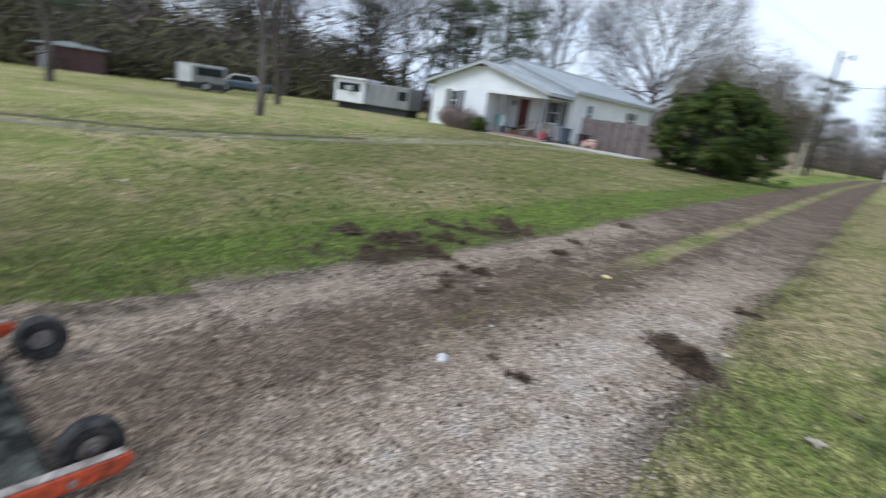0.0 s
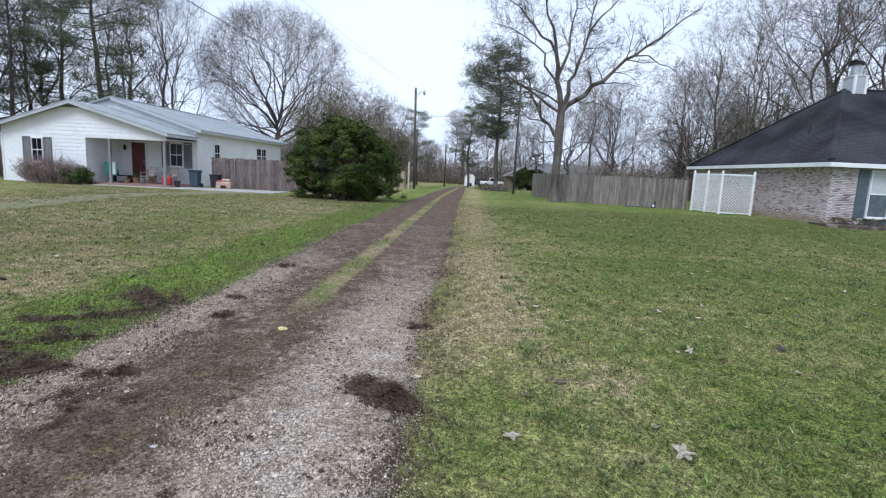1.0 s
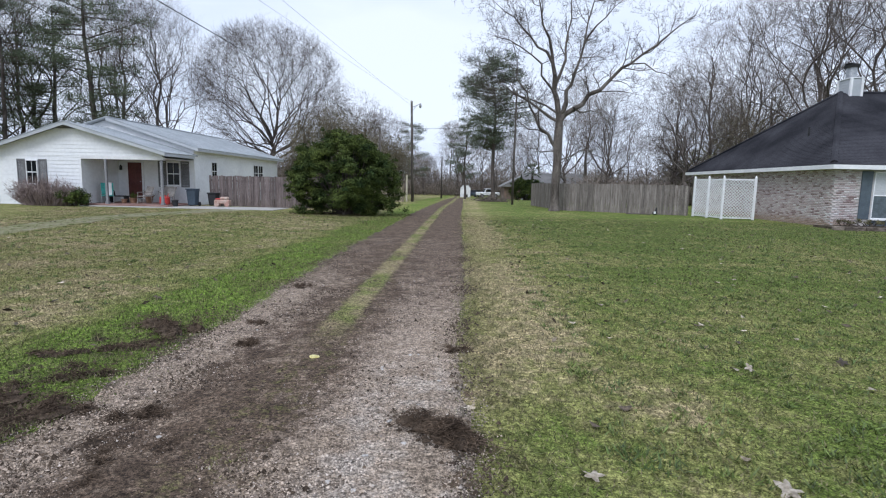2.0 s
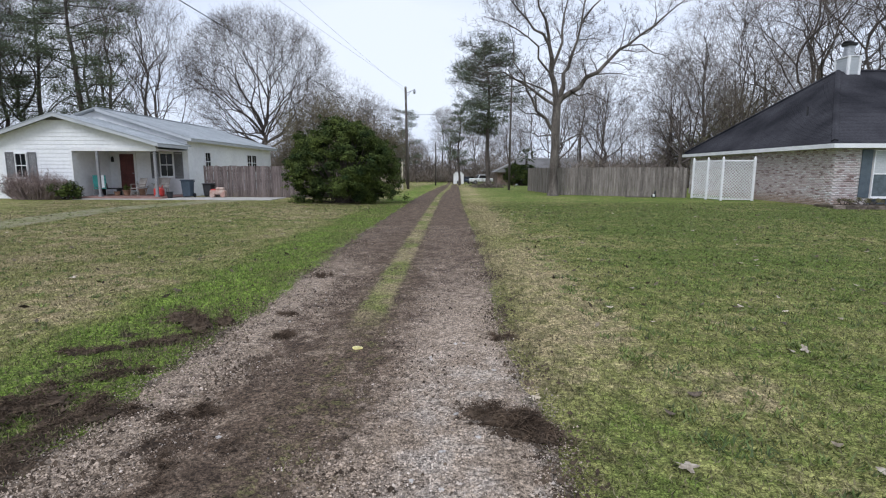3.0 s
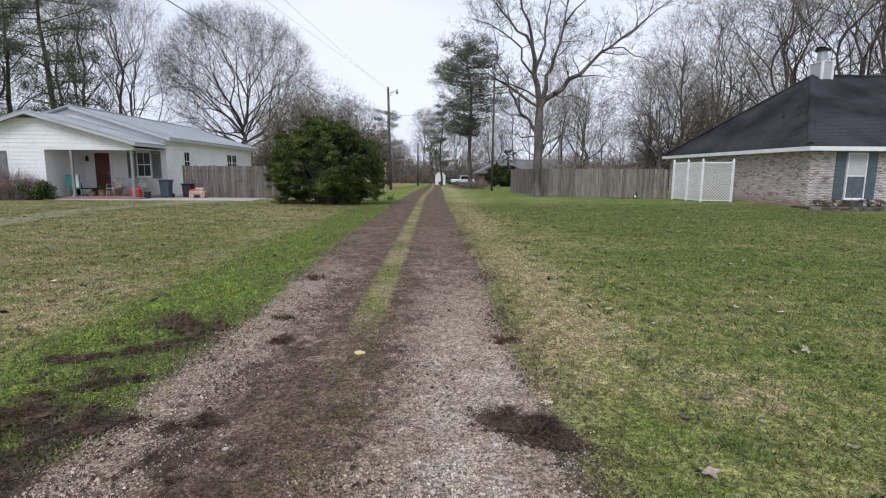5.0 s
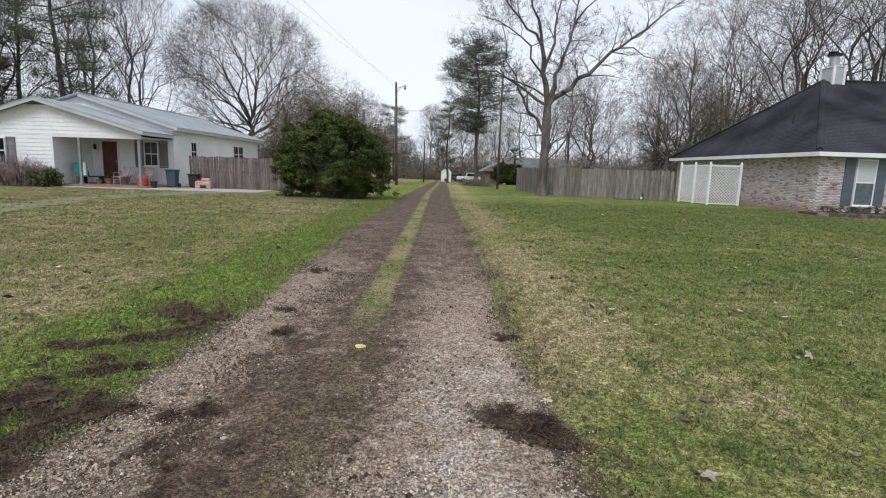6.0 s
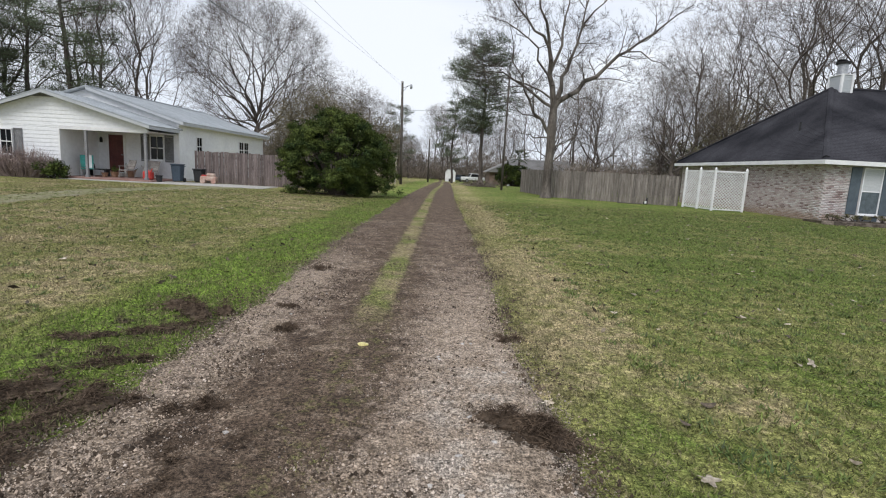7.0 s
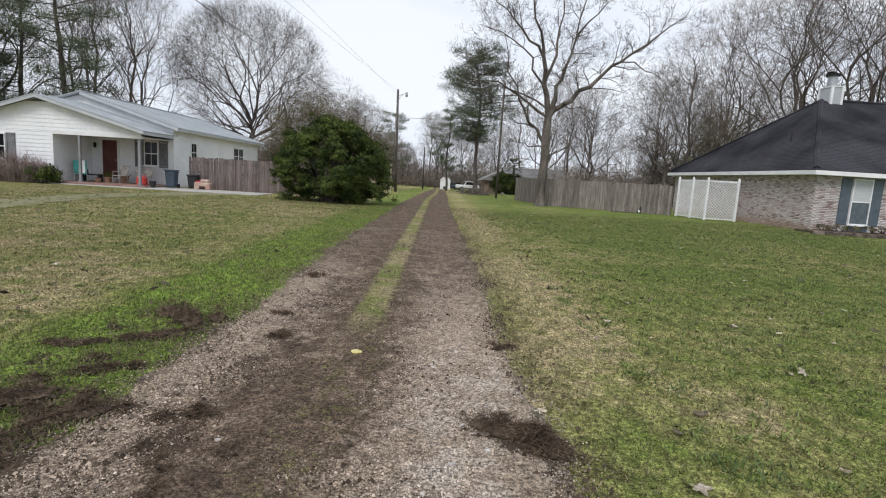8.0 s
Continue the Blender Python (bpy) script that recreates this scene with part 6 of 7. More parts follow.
    for i in range(30):
        a, el = i * 2.4, radians(-35 + 115 * (i + nr.random()) / 30)
        d = Vector((math.cos(a) * math.cos(el), math.sin(a) * math.cos(el), math.sin(el)))
        hub = Vector((0, 0, 3.8)) + d * 0.75
        rows.append((0, 0, 3.7, *hub, 0.03, 0.02))
        across = d.cross(Vector((0, 0, 1))).normalized()
        for k in range(-4, 5):
            tip = hub + (d + across * k * 0.24 - Vector((0, 0, 0.05 * abs(k)))).normalized() * 0.62
            rows.append((*hub, *tip, 0.035, 0.01))
    under("crown", tri_mesh("crown", slivers(rows), M_NEEDLE), p, "stiff green fan leaves")

build_far_end()

# ---------------------------------------------------------------- far side of the lawn
def build_lawn_side():
    t = thing("mobile_home", "white and grey old mobile home at the wood's edge", "mobile home", (-30.9, 27.6, 0), 22)
    M_OLDGREY = mat("old_grey_cladding", (0.17, 0.17, 0.17), (0.27, 0.27, 0.265), 1.5, 0.6, 0.1, stretch=(5, 5, 0.3))
    part("body", boxes((-0.6, 3.2, -1.3, 1.3, 0.5, 2.15), bevel=0.06), M_OLDGREY, t, "grey ribbed cladding")
    e = part("front_room", boxes((-3.2, -0.61, -1.45, 1.3, 0.5, 2.25), bevel=0.04), M_WHITE, t, "white front room")
    part("window", boxes((-2.9, -0.95, -1.47, -1.452, 1.35, 1.95)), M_GLASS, e)
    part("roof", boxes((-3.4, -0.5, -1.65, 1.4, 2.255, 2.38)), M_WHITE, e)
    part("air_conditioner", boxes((-2.1, -1.6, -1.75, -1.46, 1.4, 1.75), bevel=0.02), M_GREY_SIDING, e)
    part("window", boxes((2.2, 2.95, -1.32, -1.302, 1.15, 1.8)), M_GLASS, t)
    # black box in place of the shade beneath the open floor
    part("underside_shade", boxes((-3.0, 3.0, -1.1, 1.1, -0.1, 0.55)), M_BLACK, t, "black box standing in for shade under the body")
    part("hitch", cyl(bmesh.new(), (-3.2, 0, 0.5), (-4.2, 0, 0.45), 0.06), M_STEEL, t)
    t = thing("camper_trailer", "white camper trailer parked under the trees", "camper", (-35.6, 15.6, 0), 70)
    part("body", boxes((-1.45, 1.55, -1.0, 1.0, 0.45, 1.7), bevel=0.12), M_OLDGREY, t)
    part("front_panel", boxes((-1.4, -0.6, -1.03, -1.0, 0.5, 1.6)), M_WHITE, t, "white end panel")
    part("window", boxes((-0.3, 1.3, -1.03, -1.005, 1.0, 1.5)), M_GLASS, t)
    # shade under the camper, put in as a black box
    part("underside_shade", boxes((-1.4, 1.5, -0.95, 0.95, 0.12, 0.46)), M_BLACK, t, "black box standing in for shade under the body")
    for y in (-0.9, 0.9):
        wheel(t, 0.3, y, 0.33, 0.33)
    part("hitch", cyl(bmesh.new(), (-1.45, 0, 0.5), (-2.2, 0, 0.45), 0.05), M_STEEL, t)
    part("support", boxes((-1.3, -1.2, -0.9, 0.9, 0, 0.52), (1.35, 1.45, -0.9, 0.9, 0, 0.52)), M_BLACK, t)
    for (x, y, rz, m, lab) in ((-38.0, 20.0, 60, M_BIN, "dark blue car parked under the trees"), (-46.5, 4.5, 70, M_WHITE, "white car parked by the red building")):
        t = thing("parked_car", lab, "car", (x, y, 0), rz)
        part("body", boxes((-2.0, 2.0, -0.85, 0.85, 0.35, 0.9), bevel=0.12), m, t)
        cabin = part("cabin", prism(bmesh.new(), [(-1.3, 0.88), (1.1, 0.88), (0.7, 1.4), (-0.8, 1.4)], -0.72, 0.72), M_WHITE, t)
        part("side_window", prism(bmesh.new(), [(-1.1, 0.93), (0.9, 0.93), (0.6, 1.32), (-0.72, 1.32)], -0.74, -0.722), M_GLASS, cabin)
        for xx in (-1.25, 1.25):
            for yy in (-0.78, 0.78):
                wheel(t, xx, yy, 0.33, 0.33)
    b = thing("barn", "long dark red metal outbuilding with pale roof edge", "outbuilding", (-46.5, 11.2, 0), 68)
    M_BARN = mat("dark_red_metal", (0.05, 0.022, 0.024), (0.085, 0.04, 0.04), 1, 0.7, 0.1, stretch=(6, 6, 0.2))
    part("wall", boxes((-2.1, 2.1, -2.5, 2.5, -0.2, 1.65)), M_BARN, b)
    part("roof", prism(bmesh.new(), [(-2.3, 1.6), (2.3, 1.6), (2.3, 1.66), (0, 1.95), (-2.3, 1.66)], -2.7, 2.7), M_METAL_ROOF, b)
    part("door", boxes((-1.7, -1.1, -2.55, -2.503, -0.1, 1.4)), M_GREY_SIDING, b)
    o = dict(kids=(1.2, 1.6, 1.6, 1.3), ratio=(0.3, 0.45), fine=0.01, clear=0.45, stem=0.9, lift=0.1)
    put(bare_tree(61, 12, 0.19, o, "pale slim leafless tree on the lawn", M_BARK, M_TWIG, lean=(0.1, 0.06)), -18.1, 10.1)
    put(bare_tree(62, 10, 0.22, o, "dark slim leafless tree at the lawn's edge", M_BARK_DARK, M_TWIG), -27.7, 16.7)
    again(pine_b, -27.5, 5.4, 0.72, 80, label="dark evergreen tree standing on the lawn")


build_lawn_side()

# ---------------------------------------------------------------- mower
def build_mower():
    m = thing("lawn_mower", "worn orange mower deck with black wheels on the gravel", "lawn mower", (-1.08, -0.45, 0.02), 0)
    worn = mat("worn_orange_paint", (0.10, 0.035, 0.02), (0.50, 0.075, 0.025), 9, 0.6, 0.3, spread=(0.32, 0.46))
    grime = mat("grimy_deck", (0.012, 0.013, 0.012), (0.07, 0.072, 0.062), 7, 0.9, 0.4, spread=(0.42, 0.62))
    bare = mat("scuffed_bare_edge", (0.16, 0.13, 0.11), (0.34, 0.30, 0.27), 14, 0.6, 0.2)
    tread = mat("dusty_tyre", (0.02, 0.02, 0.021), (0.06, 0.057, 0.054), 16, 0.85, 0.3)

    def rail(x0, x1, y0, y1, z0, z1, rise):
        """A folded deck edge: upright with a slanting front end, its upper lip rubbed bare."""
        bm = bmesh.new()
        prism(bm, [(y0, z0), (y1 - 0.05, z0), (y1, z0 + rise), (y1 - 0.02, z1), (y0, z1)], x0, x1)
        for v in bm.verts:
            v.co = Vector((v.co.y, v.co.x, v.co.z))
        bmesh.ops.bevel(bm, geom=list(bm.edges), offset=0.006, segments=1, affect="EDGES")
        r = part("deck_rail", bm, worn, m, "scuffed orange deck edge")
        part("lip", boxes((x0 - 0.012, x1 - 0.004, y0, y1 - 0.03, z1 + 0.001, z1 + 0.007), bevel=0.002), bare, r, "bare metal lip")
        for y in (y0 + 0.3, y1 - 0.2):
            part("bolt", cyl(bmesh.new(), (x1, y, (z0 + z1) / 2), (x1 + 0.012, y, (z0 + z1) / 2), 0.014, n=6), M_STEEL, r)

    rail(0.572, 0.605, -0.82, 0.12, 0.03, 0.105, 0.04)
    rail(-0.65, -0.62, -0.8, 0.0, 0.09, 0.165, 0.04)
    part("deck", boxes((-0.615, 0.56, -0.9, -0.12, 0.06, 0.10), bevel=0.015), grime, m, "grimy dark mower deck")
    part("belt_cover", boxes((-0.5, -0.1, -0.5, -0.16, 0.103, 0.15), bevel=0.02), grime, m)
    part("engine", cyl(boxes((-0.3, 0.2, -0.85, -0.4, 0.155, 0.34), bevel=0.03), (-0.05, -0.62, 0.34), (-0.05, -0.62, 0.43), 0.16, 0.13, 18), M_STEEL, m)
    for x, y in ((-0.5, 0.07), (0.49, 0.01), (-0.5, -0.7), (0.44, -0.7)):
        bm = bmesh.new()
        # tyre and open rim turned about the axle
        ring = [(0.052, -0.028), (0.062, -0.034), (0.1, -0.036), (0.11, -0.026), (0.112, 0.0), (0.11, 0.026), (0.1, 0.036), (0.062, 0.034), (0.052, 0.028)]
        n = 32
        vs = [[bm.verts.new((x + w, y + r * math.cos(2 * math.pi * k / n), 0.11 + r * math.sin(2 * math.pi * k / n) * (1 if r < 0.11 or k % 2 else 0.985))) for r, w in ring] for k in range(n)]
        for k in range(n):
            for j in range(len(ring)):
                bm.faces.new((vs[k][j], vs[(k + 1) % n][j], vs[(k + 1) % n][(j + 1) % len(ring)], vs[k][(j + 1) % len(ring)]))
        w = part("wheel", bm, tread, m)
        hub = part("hub", cyl(cyl(bmesh.new(), (x - 0.012, y, 0.11), (x + 0.012, y, 0.11), 0.053, n=20), (x - 0.03, y, 0.11), (x + 0.03, y, 0.11), 0.022, n=12), bare, w, "dusty hub")
        part("axle_nut", cyl(bmesh.new(), (x - 0.042, y, 0.11), (x + 0.042, y, 0.11), 0.011, n=6), M_STEEL, m)
    part("handle", cyl(cyl(bmesh.new(), (-0.4, -0.9, 0.2), (-0.3, -1.9, 1.0), 0.014), (0.25, -0.9, 0.2), (0.18, -1.9, 1.0), 0.014), M_STEEL, m)


build_mower()

# ---------------------------------------------------------------- grass, gravel, debris on the ground
def lawn_blades():
    rng = np.random.default_rng(12)
    u = rng.uniform(0, 1, 760000)
    y = -1.6 + 27.6 * (0.15 + 0.85 * u) ** 2
    x = rng.uniform(-1, 1, len(y)) * (5.0 + 0.62 * np.maximum(y, 0))
    x = np.concatenate([x, rng.uniform(-15, -4, 90000), rng.uniform(-7, 7, 30000)])
    y = np.concatenate([y, rng.uniform(-2, 11, 90000), -0.5 - np.abs(rng.normal(0, 2.2, 30000))])
    x, y = x + rng.normal(0, 0.9, len(x)), y + rng.normal(0, 0.35, len(y)) * np.clip(y + 1.2, 0.3, 3)
    lo, hi = drive_edges(y)
    soft = rng.exponential(0.085, len(x))
    keep = (x < lo + soft) | (x > hi - soft)
    mid = np.interp(y, [30, 52], [-0.64, -0.15])
    strip = (np.abs(x - mid + 0.04 * np.sin(y * 2.1) + 0.03 * np.sin(y * 5.3)) < 0.08 + 0.1 * rng.uniform(0, 1, len(x))) & (y > 4.7) & (rng.uniform(0, 1, len(x)) < 0.85)
    keep |= strip
    for tx, ty, rx, ry, some in ((-0.59, 2.36, 0.17, 0.16, 0.75), (-0.66, 2.98, 0.11, 0.14, 0.45), (-0.56, 3.62, 0.07, 0.2, 0.6), (-0.5, 1.5, 0.12, 0.3, 0.7), (-0.75, 0.9, 0.2, 0.35, 0.25), (-0.5, 4.2, 0.12, 0.3, 0.3)):
        keep |= ((x - tx) ** 2 / rx ** 2 + (y - ty) ** 2 / ry ** 2 < rng.uniform(0.2, 1.4, len(x))) & (rng.uniform(0, 1, len(x)) < some)
    x, y = x[keep], y[keep]
    n = len(x)
    far = np.clip(y / 10, 0.35, 2.2)
    h = rng.uniform(0.010, 0.030, n) * np.where(np.abs(x + 2.6) < 0.8, 1.3, 1.0)
    w = rng.uniform(0.0022, 0.0042, n) * (0.8 + far)
    a = rng.uniform(0, 2 * math.pi, n)
    u = np.stack([np.cos(a), np.sin(a), np.zeros(n)], 1)
    base = np.stack([x, y, fall(y) + np.where((x > -2.6) & (x < 1), 0.015, 0.0)], 1)
    tip = base + np.stack([rng.normal(0, 0.018, n), rng.normal(0, 0.018, n), h], 1)
    v = np.stack([base - u * w[:, None], base + u * w[:, None], tip], 1).reshape(-1, 3)
    tagged(under("grass", tri_mesh("grass", v, M_BLADE)), "short green and straw lawn grass", "grass", kind="stuff")


def weeds():
    """Low clumps of broad-leaved weeds and coarse grass standing over the lawn."""
    rng = np.random.default_rng(33)
    k = 4600
    y = 2.0 + 21 * rng.uniform(0, 1, k) ** 1.3
    x = np.where(rng.uniform(0, 1, k) < 0.7, rng.uniform(1.6, 16, k), rng.uniform(-16, -3.4, k))
    m = 16
    s = rng.uniform(0.02, 0.06, k)
    cx = (x[:, None] + rng.normal(0, 1, (k, m)) * s[:, None]).ravel()
    cy = (y[:, None] + rng.normal(0, 1, (k, m)) * s[:, None]).ravel()
    n = k * m
    a = rng.uniform(0, 2 * math.pi, n)
    u = np.stack([np.cos(a), np.sin(a), np.zeros(n)], 1)
    base = np.stack([cx, cy, fall(cy) + 0.004], 1)
    w = rng.uniform(0.005, 0.011, n)
    tip = base + np.stack([rng.normal(0, 0.03, n), rng.normal(0, 0.03, n), rng.uniform(0.02, 0.055, n)], 1)
    v = np.stack([base - u * w[:, None], base + u * w[:, None], tip], 1).reshape(-1, 3)
    tagged(under("weeds", tri_mesh("weeds", v, M_WEED)), "small green weed clumps over the lawn", "weeds", kind="stuff")


M_WEED = mat("weed_leaves", (0.075, 0.115, 0.028), (0.16, 0.20, 0.05), 1.5, 0.7, 0, island=0.6)


def pebbles(rng, x, y, z, s):
    """Blunt little pyramids of uneven shape, set into the ground."""
    n = len(x)
    o = np.array([[1, 0, -0.25], [0, 1, -0.25], [-1, 0, -0.25], [0, -1, -0.25], [0.1, 0.1, 0.75]], dtype=float)
    v = o[None] * s[:, None, None] * rng.uniform(0.6, 1.35, (n, 5, 3))
    a = rng.uniform(0, 2 * math.pi, n)
    c, sn = np.cos(a), np.sin(a)
    v = np.stack([v[..., 0] * c[:, None] - v[..., 1] * sn[:, None], v[..., 0] * sn[:, None] + v[..., 1] * c[:, None], v[..., 2]], -1)
    v += np.stack([x, y, z], 1)[:, None, :]
    f = np.array([[0, 1, 4], [1, 2, 4], [2, 3, 4], [3, 0, 4]])
    return v.reshape(-1, 3), (f[None] + np.arange(n)[:, None, None] * 5).reshape(-1, 3)


def gravel():
    rng = np.random.default_rng(14)
    n = 190000
    y = 0.6 + 13.5 * rng.uniform(0, 1, n) ** 1.6
    y[:30000] = rng.uniform(-1.5, 2.5, 30000)
    lo, hi = drive_edges(y)
    x = lo + (hi - lo) * rng.uniform(0.0, 1.0, n) + rng.normal(0, 0.07, n)
    s = np.clip(rng.lognormal(-5.5, 0.42, n), 0.0026, 0.0115)
    v, f = pebbles(rng, x, y, 0.021 + s * 0.3, s)
    n = 52000
    y = -1.6 + 15 * rng.uniform(0, 1, n) ** 1.15
    side = rng.uniform(0, 1, n)
    x = np.where(side < 0.6, -0.95 + rng.normal(0, 0.5, n), np.where(side < 0.85, 0.72 + rng.normal(0, 0.14, n), -1.9 + rng.normal(0, 0.3, n)))
    # crumbs gather in loose drifts
    ok = (np.sin(x * 5.1 + 1.7 * np.sin(y * 2.3)) + np.sin(y * 3.7 + 1.3 * np.sin(x * 4.1)) + rng.normal(0, 0.7, n)) > 0.3
    x, y = x[ok], y[ok]
    s = np.clip(rng.lognormal(-4.75, 0.45, len(x)), 0.004, 0.022)
    cv, cf = pebbles(rng, x, y, fall(y) + 0.019 + s * 0.2, s)
    tagged(under("soil_crumbs", quick_mesh("soil_crumbs", cv, cf, M_SOIL)), "dark soil crumbs scattered over the drive", "soil", kind="stuff")
    tagged(under("gravel", quick_mesh("gravel", v, f, M_STONE)), "crushed stone and soil crumbs over the drive", "gravel", kind="stuff")


def debris(label, x, y, rx, ry, h, n, seed, turn=0.0, loose=0.6):
    """A heap of raked roots and dead grass: a crumbly mound under loose fibres."""
    rng = np.random.default_rng(seed)
    t = thing("debris_clump", label, "debris", (x, y, 0), turn, "raked debris")
    k = 5
    heaps = np.stack([rng.normal(0, loose, k) * rx, rng.normal(0, loose, k) * ry, rng.uniform(0.18, 0.52, k) + 0.1 * (loose < 0.5)], 1)
    for hx, hy, hs in heaps:
        bm = bmesh.new()
        bmesh.ops.create_icosphere(bm, subdivisions=3, radius=1.0)
        for v in bm.verts:
            q = 1 + 0.9 * noise.noise(v.co * 2.6 + Vector((seed * 3.1 + hx * 9, hy * 7, 0)))
            v.co = Vector((hx + v.co.x * rx * hs * q, hy + v.co.y * ry * hs * q, max(-0.03, v.co.z * h * 0.5 * q)))
        part("mound", bm, M_SOIL, t)
    pick = rng.integers(0, k, n)
    a, r = rng.uniform(0, 2 * math.pi, n), np.abs(rng.normal(0, 0.75, n))
    hs = heaps[pick, 2]
    z = h * np.exp(-(r ** 2) * 1.2) * rng.uniform(0.2, 1.0, n) + 0.014
    p0 = np.stack([heaps[pick, 0] + rx * hs * 1.3 * r * np.cos(a), heaps[pick, 1] + ry * hs * 1.3 * r * np.sin(a), z], 1)
    d = rng.normal(0, 1, (n, 3))
    d[:, 2] *= 0.45
    d /= np.linalg.norm(d, axis=1, keepdims=True)
    p1 = p0 + d * rng.uniform(0.02, 0.085, (n, 1))
    p1[:, 2] = np.maximum(p1[:, 2], 0.012)
    fb = under("loose_fibre", tri_mesh("loose_fibre", slivers(np.concatenate([p0, p1, np.full((n, 2), 0.0019)], 1)), M_FIBRE), t)
    fb["kind"] = "stuff"
    m = n // 5
    pk = rng.integers(0, k, m)
    cx = heaps[pk, 0] + rng.normal(0, 0.75, m) * rx * heaps[pk, 2]
    cy = heaps[pk, 1] + rng.normal(0, 0.75, m) * ry * heaps[pk, 2]
    sz = np.clip(rng.lognormal(-4.5, 0.4, m), 0.005, 0.03)
    v, f = pebbles(rng, cx, cy, 0.012 + h * 0.25 * rng.uniform(0, 1, m), sz)
    under("crumb", quick_mesh("crumb", v, f, M_SOIL), t)["kind"] = "stuff"


debris("matted dark clump of raked roots at the drive's edge", 0.57, 2.78, 0.30, 0.17, 0.13, 4200, 1, -32, 0.42)
debris("dark raked soil and roots on the verge", -2.42, 2.82, 0.4, 0.3, 0.10, 2800, 2, 20)
debris("dark raked soil and roots on the verge", -2.33, 3.52, 0.2, 0.11, 0.05, 900, 3, 20)
debris("dark raked soil and roots on the verge", -2.27, 4.84, 0.26, 0.16, 0.16, 1500, 4, -12)
debris("dark raked soil and roots on the verge", -2.28, 4.28, 0.3, 0.12, 0.04, 1000, 5, 18)
debris("small clump of dark roots on the gravel", -1.47, 2.82, 0.2, 0.16, 0.05, 1000, 6, 5)
debris("small clump of dark roots on the gravel", -1.29, 4.42, 0.15, 0.1, 0.05, 700, 7, 0)
debris("small clump of dark roots on the gravel", -1.5, 7.1, 0.17, 0.12, 0.05, 500, 8, 0)
debris("small clump of dark roots on the gravel", -1.5, 5.14, 0.1, 0.08, 0.04, 350, 9, 0)
debris("small clump of dark roots on the gravel", 0.62, 4.46, 0.14, 0.09, 0.035, 500, 11, 0)
debris("dark raked soil and roots on the gravel edge", -2.08, 2.84, 0.2, 0.2, 0.05, 1000, 15, 20)
debris("dark raked soil and roots on the verge", -2.25, 2.42, 0.26, 0.22, 0.06, 1200, 16, -10)
debris("thin scatter of dark roots in the grass", -2.8, 4.05, 0.2, 0.09, 0.03, 450, 17, 15)
debris("small brown clump on the gravel", -0.05, 1.55, 0.1, 0.07, 0.035, 400, 13, 0)
debris("dark raked soil along the drive's middle", -1.12, 2.3, 0.2, 0.3, 0.04, 700, 14, -8)


def leaf_shape(lobed=True):
    n = 22
    ring = []
    for i in range(n):
        a = 2 * math.pi * i / n
        r = (0.055 if lobed else 0.045) * (1 + (0.38 * math.cos(5 * a) if lobed else 0.1 * math.cos(2 * a)))
        ring.append((r * math.cos(a) * 1.25, r * math.sin(a) * 0.85, 0.012 + 0.012 * math.sin(a * 2 + 1)))
    v = [(0, 0, 0.022)] + ring
    return mesh_of("fallen_leaf", v, [(0, 1 + i, 1 + (i + 1) % n) for i in range(n)], M_LEAF_DRY)


leaf_meshes = [leaf_shape(True), leaf_shape(False)]
for src in (0, 1):
    dark = leaf_meshes[src].copy()
    dark.materials[0] = M_LEAF_BROWN
    leaf_meshes.append(dark)
lr = random.Random(9)
spots = [(2.39, 2.33), (0.76, 3.2), (0.72, 2.95), (3.2, 4.2), (3.81, 5.43), (2.27, 7.24), (2.51, 6.5), (5.4, 8.76), (5.6, 6.8), (1.56, 3.0)]
while len(spots) < 240:
    x, y = lr.uniform(-11, 14), lr.uniform(1.0, 24)
    if x < -3.2 or x > 1.3:
        spots.append((x, y))
for i, (x, y) in enumerate(spots):
    o = new("fallen_leaf", leaf_meshes[3 if i == 9 else i % 4 if i > 8 else 0])
    s = lr.uniform(0.45, 0.8) if i else 0.95
    o.matrix_world = pose(x, y, 0.018, lr.uniform(-18, 18), lr.uniform(-18, 18), lr.uniform(0, 360)) @ Matrix.Diagonal((s, s, s, 1))
    tagged(o, "dry curled tan leaf lying on the grass" if i < 9 or (i > 9 and i % 4 < 2) else "dark brown dead leaf lying on the grass", "leaf", "fallen leaves")
t = thing("yellow_scrap", "small crumpled yellow scrap on the gravel", "litter", (-0.59, 4.09, 0.02))
bm = bmesh.new()
bmesh.ops.create_icosphere(bm, subdivisions=2, radius=1.0)
for v in bm.verts:
    k = 1 + 0.5 * noise.noise(v.co * 2.7)
    v.co = Vector((v.co.x * 0.042 * k, v.co.y * 0.034 * k, (v.co.z + 0.6) * 0.02 * k))
part("scrap", bm, mat("pale_yellow_scrap", (0.55, 0.47, 0.16), (0.68, 0.62, 0.32), 20), t)
t = thing("stone", "pale fist-sized stone on the gravel", "stone", (-0.4, 1.33, 0.03))
bm = bmesh.new()
bmesh.ops.create_icosphere(bm, subdivisions=2, radius=0.036)
for v in bm.verts:
    v.co *= 1 + 0.35 * noise.noise(v.co * 30)
part("stone", bm, mat("pale_stone", (0.36, 0.35, 0.35), (0.5, 0.49, 0.48), 12), t)
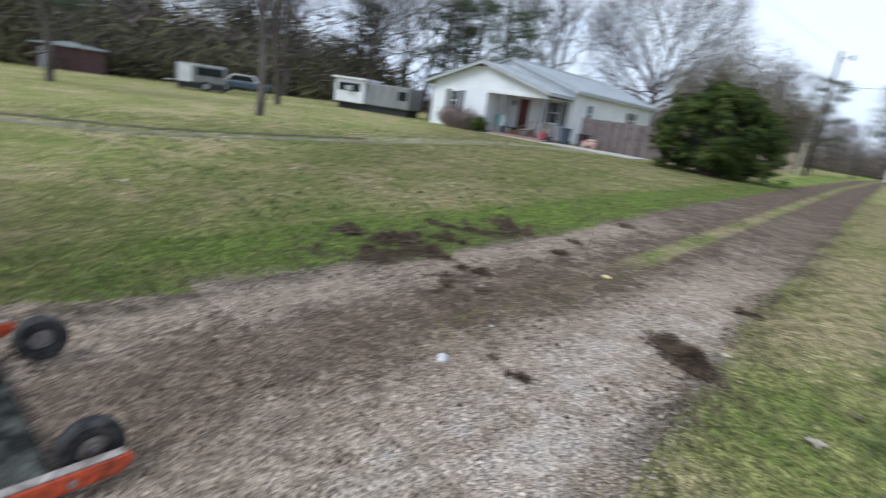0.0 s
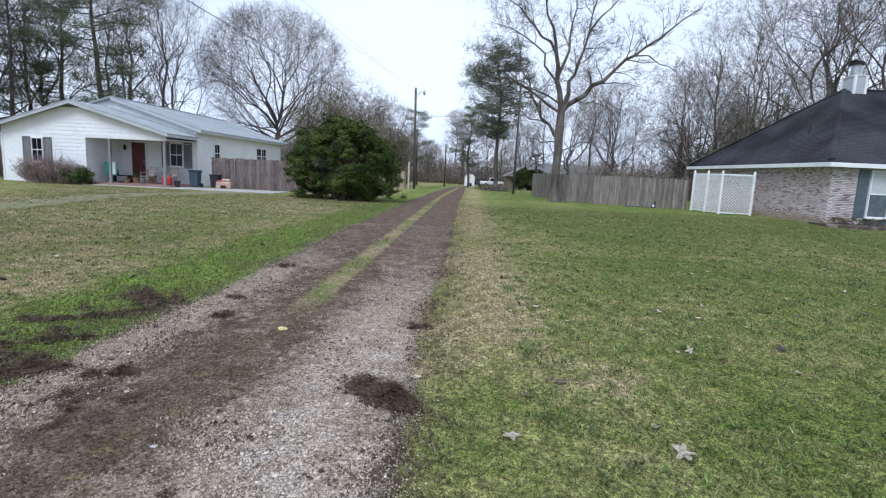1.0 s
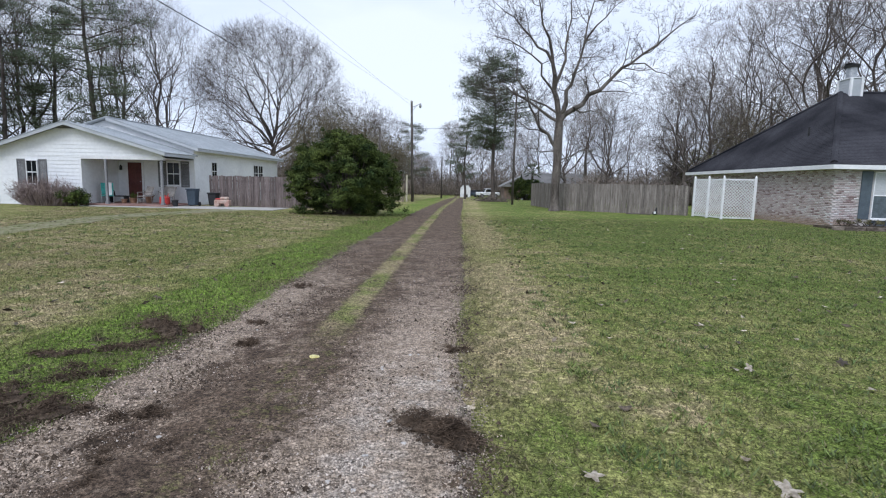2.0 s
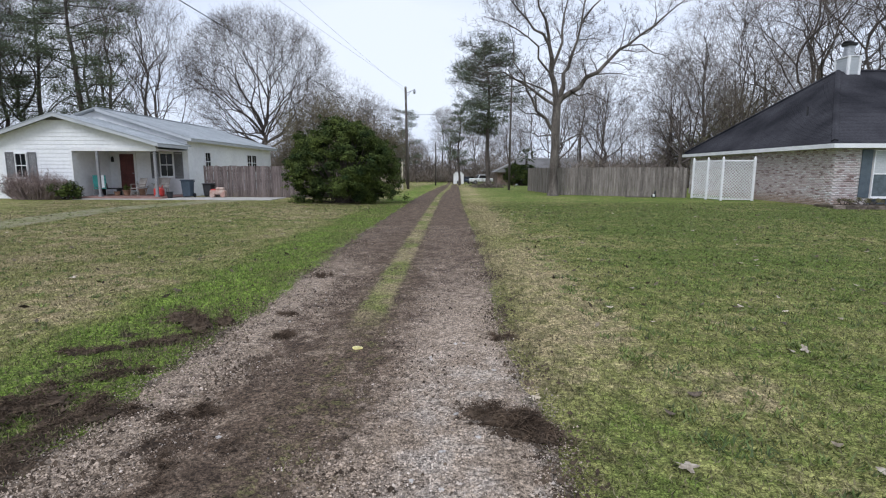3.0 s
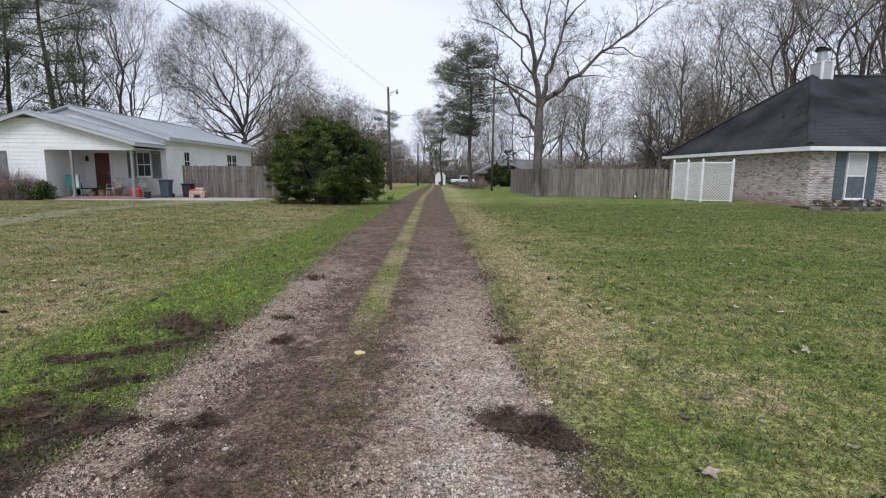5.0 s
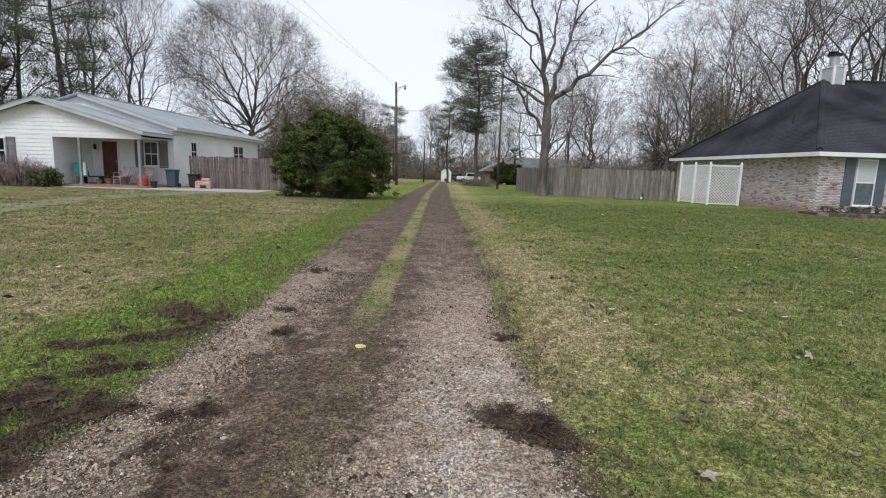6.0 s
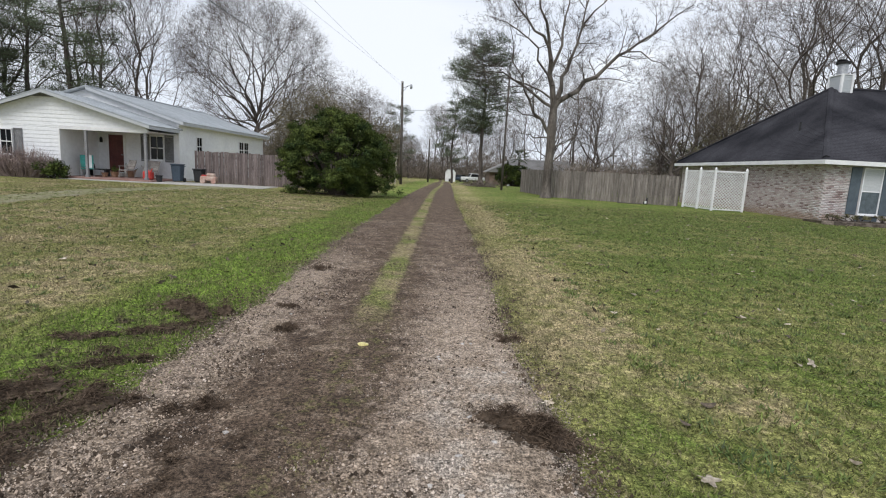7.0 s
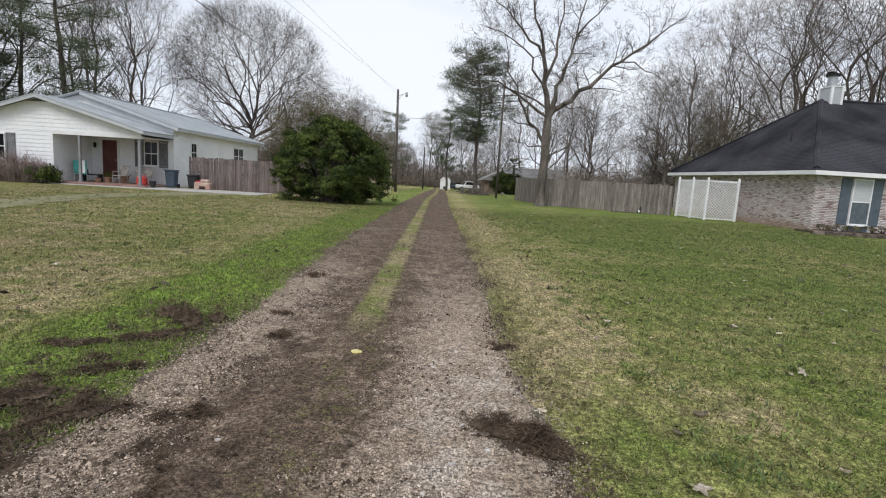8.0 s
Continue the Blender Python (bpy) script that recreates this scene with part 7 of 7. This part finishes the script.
chunk_me = bpy.data.meshes.new("stone")
bm = bmesh.new()
bmesh.ops.create_icosphere(bm, subdivisions=1, radius=0.03)
for v in bm.verts:
    v.co *= 1 + 0.5 * noise.noise(v.co * 40)
    v.co.z *= 0.6
bm.to_mesh(chunk_me)
bm.free()
chunk_me.materials.append(mat("pale_chunk", (0.36, 0.33, 0.30), (0.50, 0.47, 0.44), 15, 0.9, 0.2, vary=0.3))
for i in range(34):
    o = new("stone", chunk_me)
    if i < 12:
        x, y = lr.uniform(-0.1, 0.75), lr.uniform(2.0, 4.5)
    else:
        x, y = lr.uniform(-1.9, 0.7), lr.uniform(0.2, 8)
    k = lr.uniform(0.25, 0.6)
    o.matrix_world = pose(x, y, 0.022, 0, 0, lr.uniform(0, 360)) @ Matrix.Diagonal((k * lr.uniform(0.7, 1.6), k, k, 1))
    tagged(o, "pale broken stone lying in the gravel", "stone", "loose pale stones")


def leaf_litter():
    """Small curled leaves and scraps strewn thinly over the lawn."""
    nr = np.random.default_rng(44)
    n = 3400
    y = 4.0 + 21 * nr.uniform(0, 1, n) ** 0.9
    x = np.where(nr.uniform(0, 1, n) < 0.62, nr.uniform(1.4, 19, n), nr.uniform(-17, -2.6, n))
    ok = nr.uniform(0, 1, n) < 0.35 + 0.65 * (np.sin(x * 0.9 + 1.3 * np.sin(y * 0.6)) > 0)
    x, y = x[ok], y[ok]
    q = leaf_quads(nr, (0, 0, 0), (0, 0, 0), len(x), 0.042, (0, 0, 1), 1.6) + np.stack([x, y, np.full(len(x), 0.022)], 1)[:, None, :]
    v = q.reshape(-1, 3)
    v[:, 2] = np.maximum(v[:, 2], 0.004)
    tagged(under("leaf_litter", quick_mesh("leaf_litter", v, np.arange(len(v)).reshape(-1, 4), M_LITTER)), "small dead leaves strewn over the lawn", "leaf litter", kind="stuff")


M_LITTER = mat("dead_leaf_litter", (0.05, 0.042, 0.03), (0.17, 0.14, 0.10), 3, 0.9, 0, island=0.7)
leaf_litter()
lawn_blades()
weeds()
gravel()
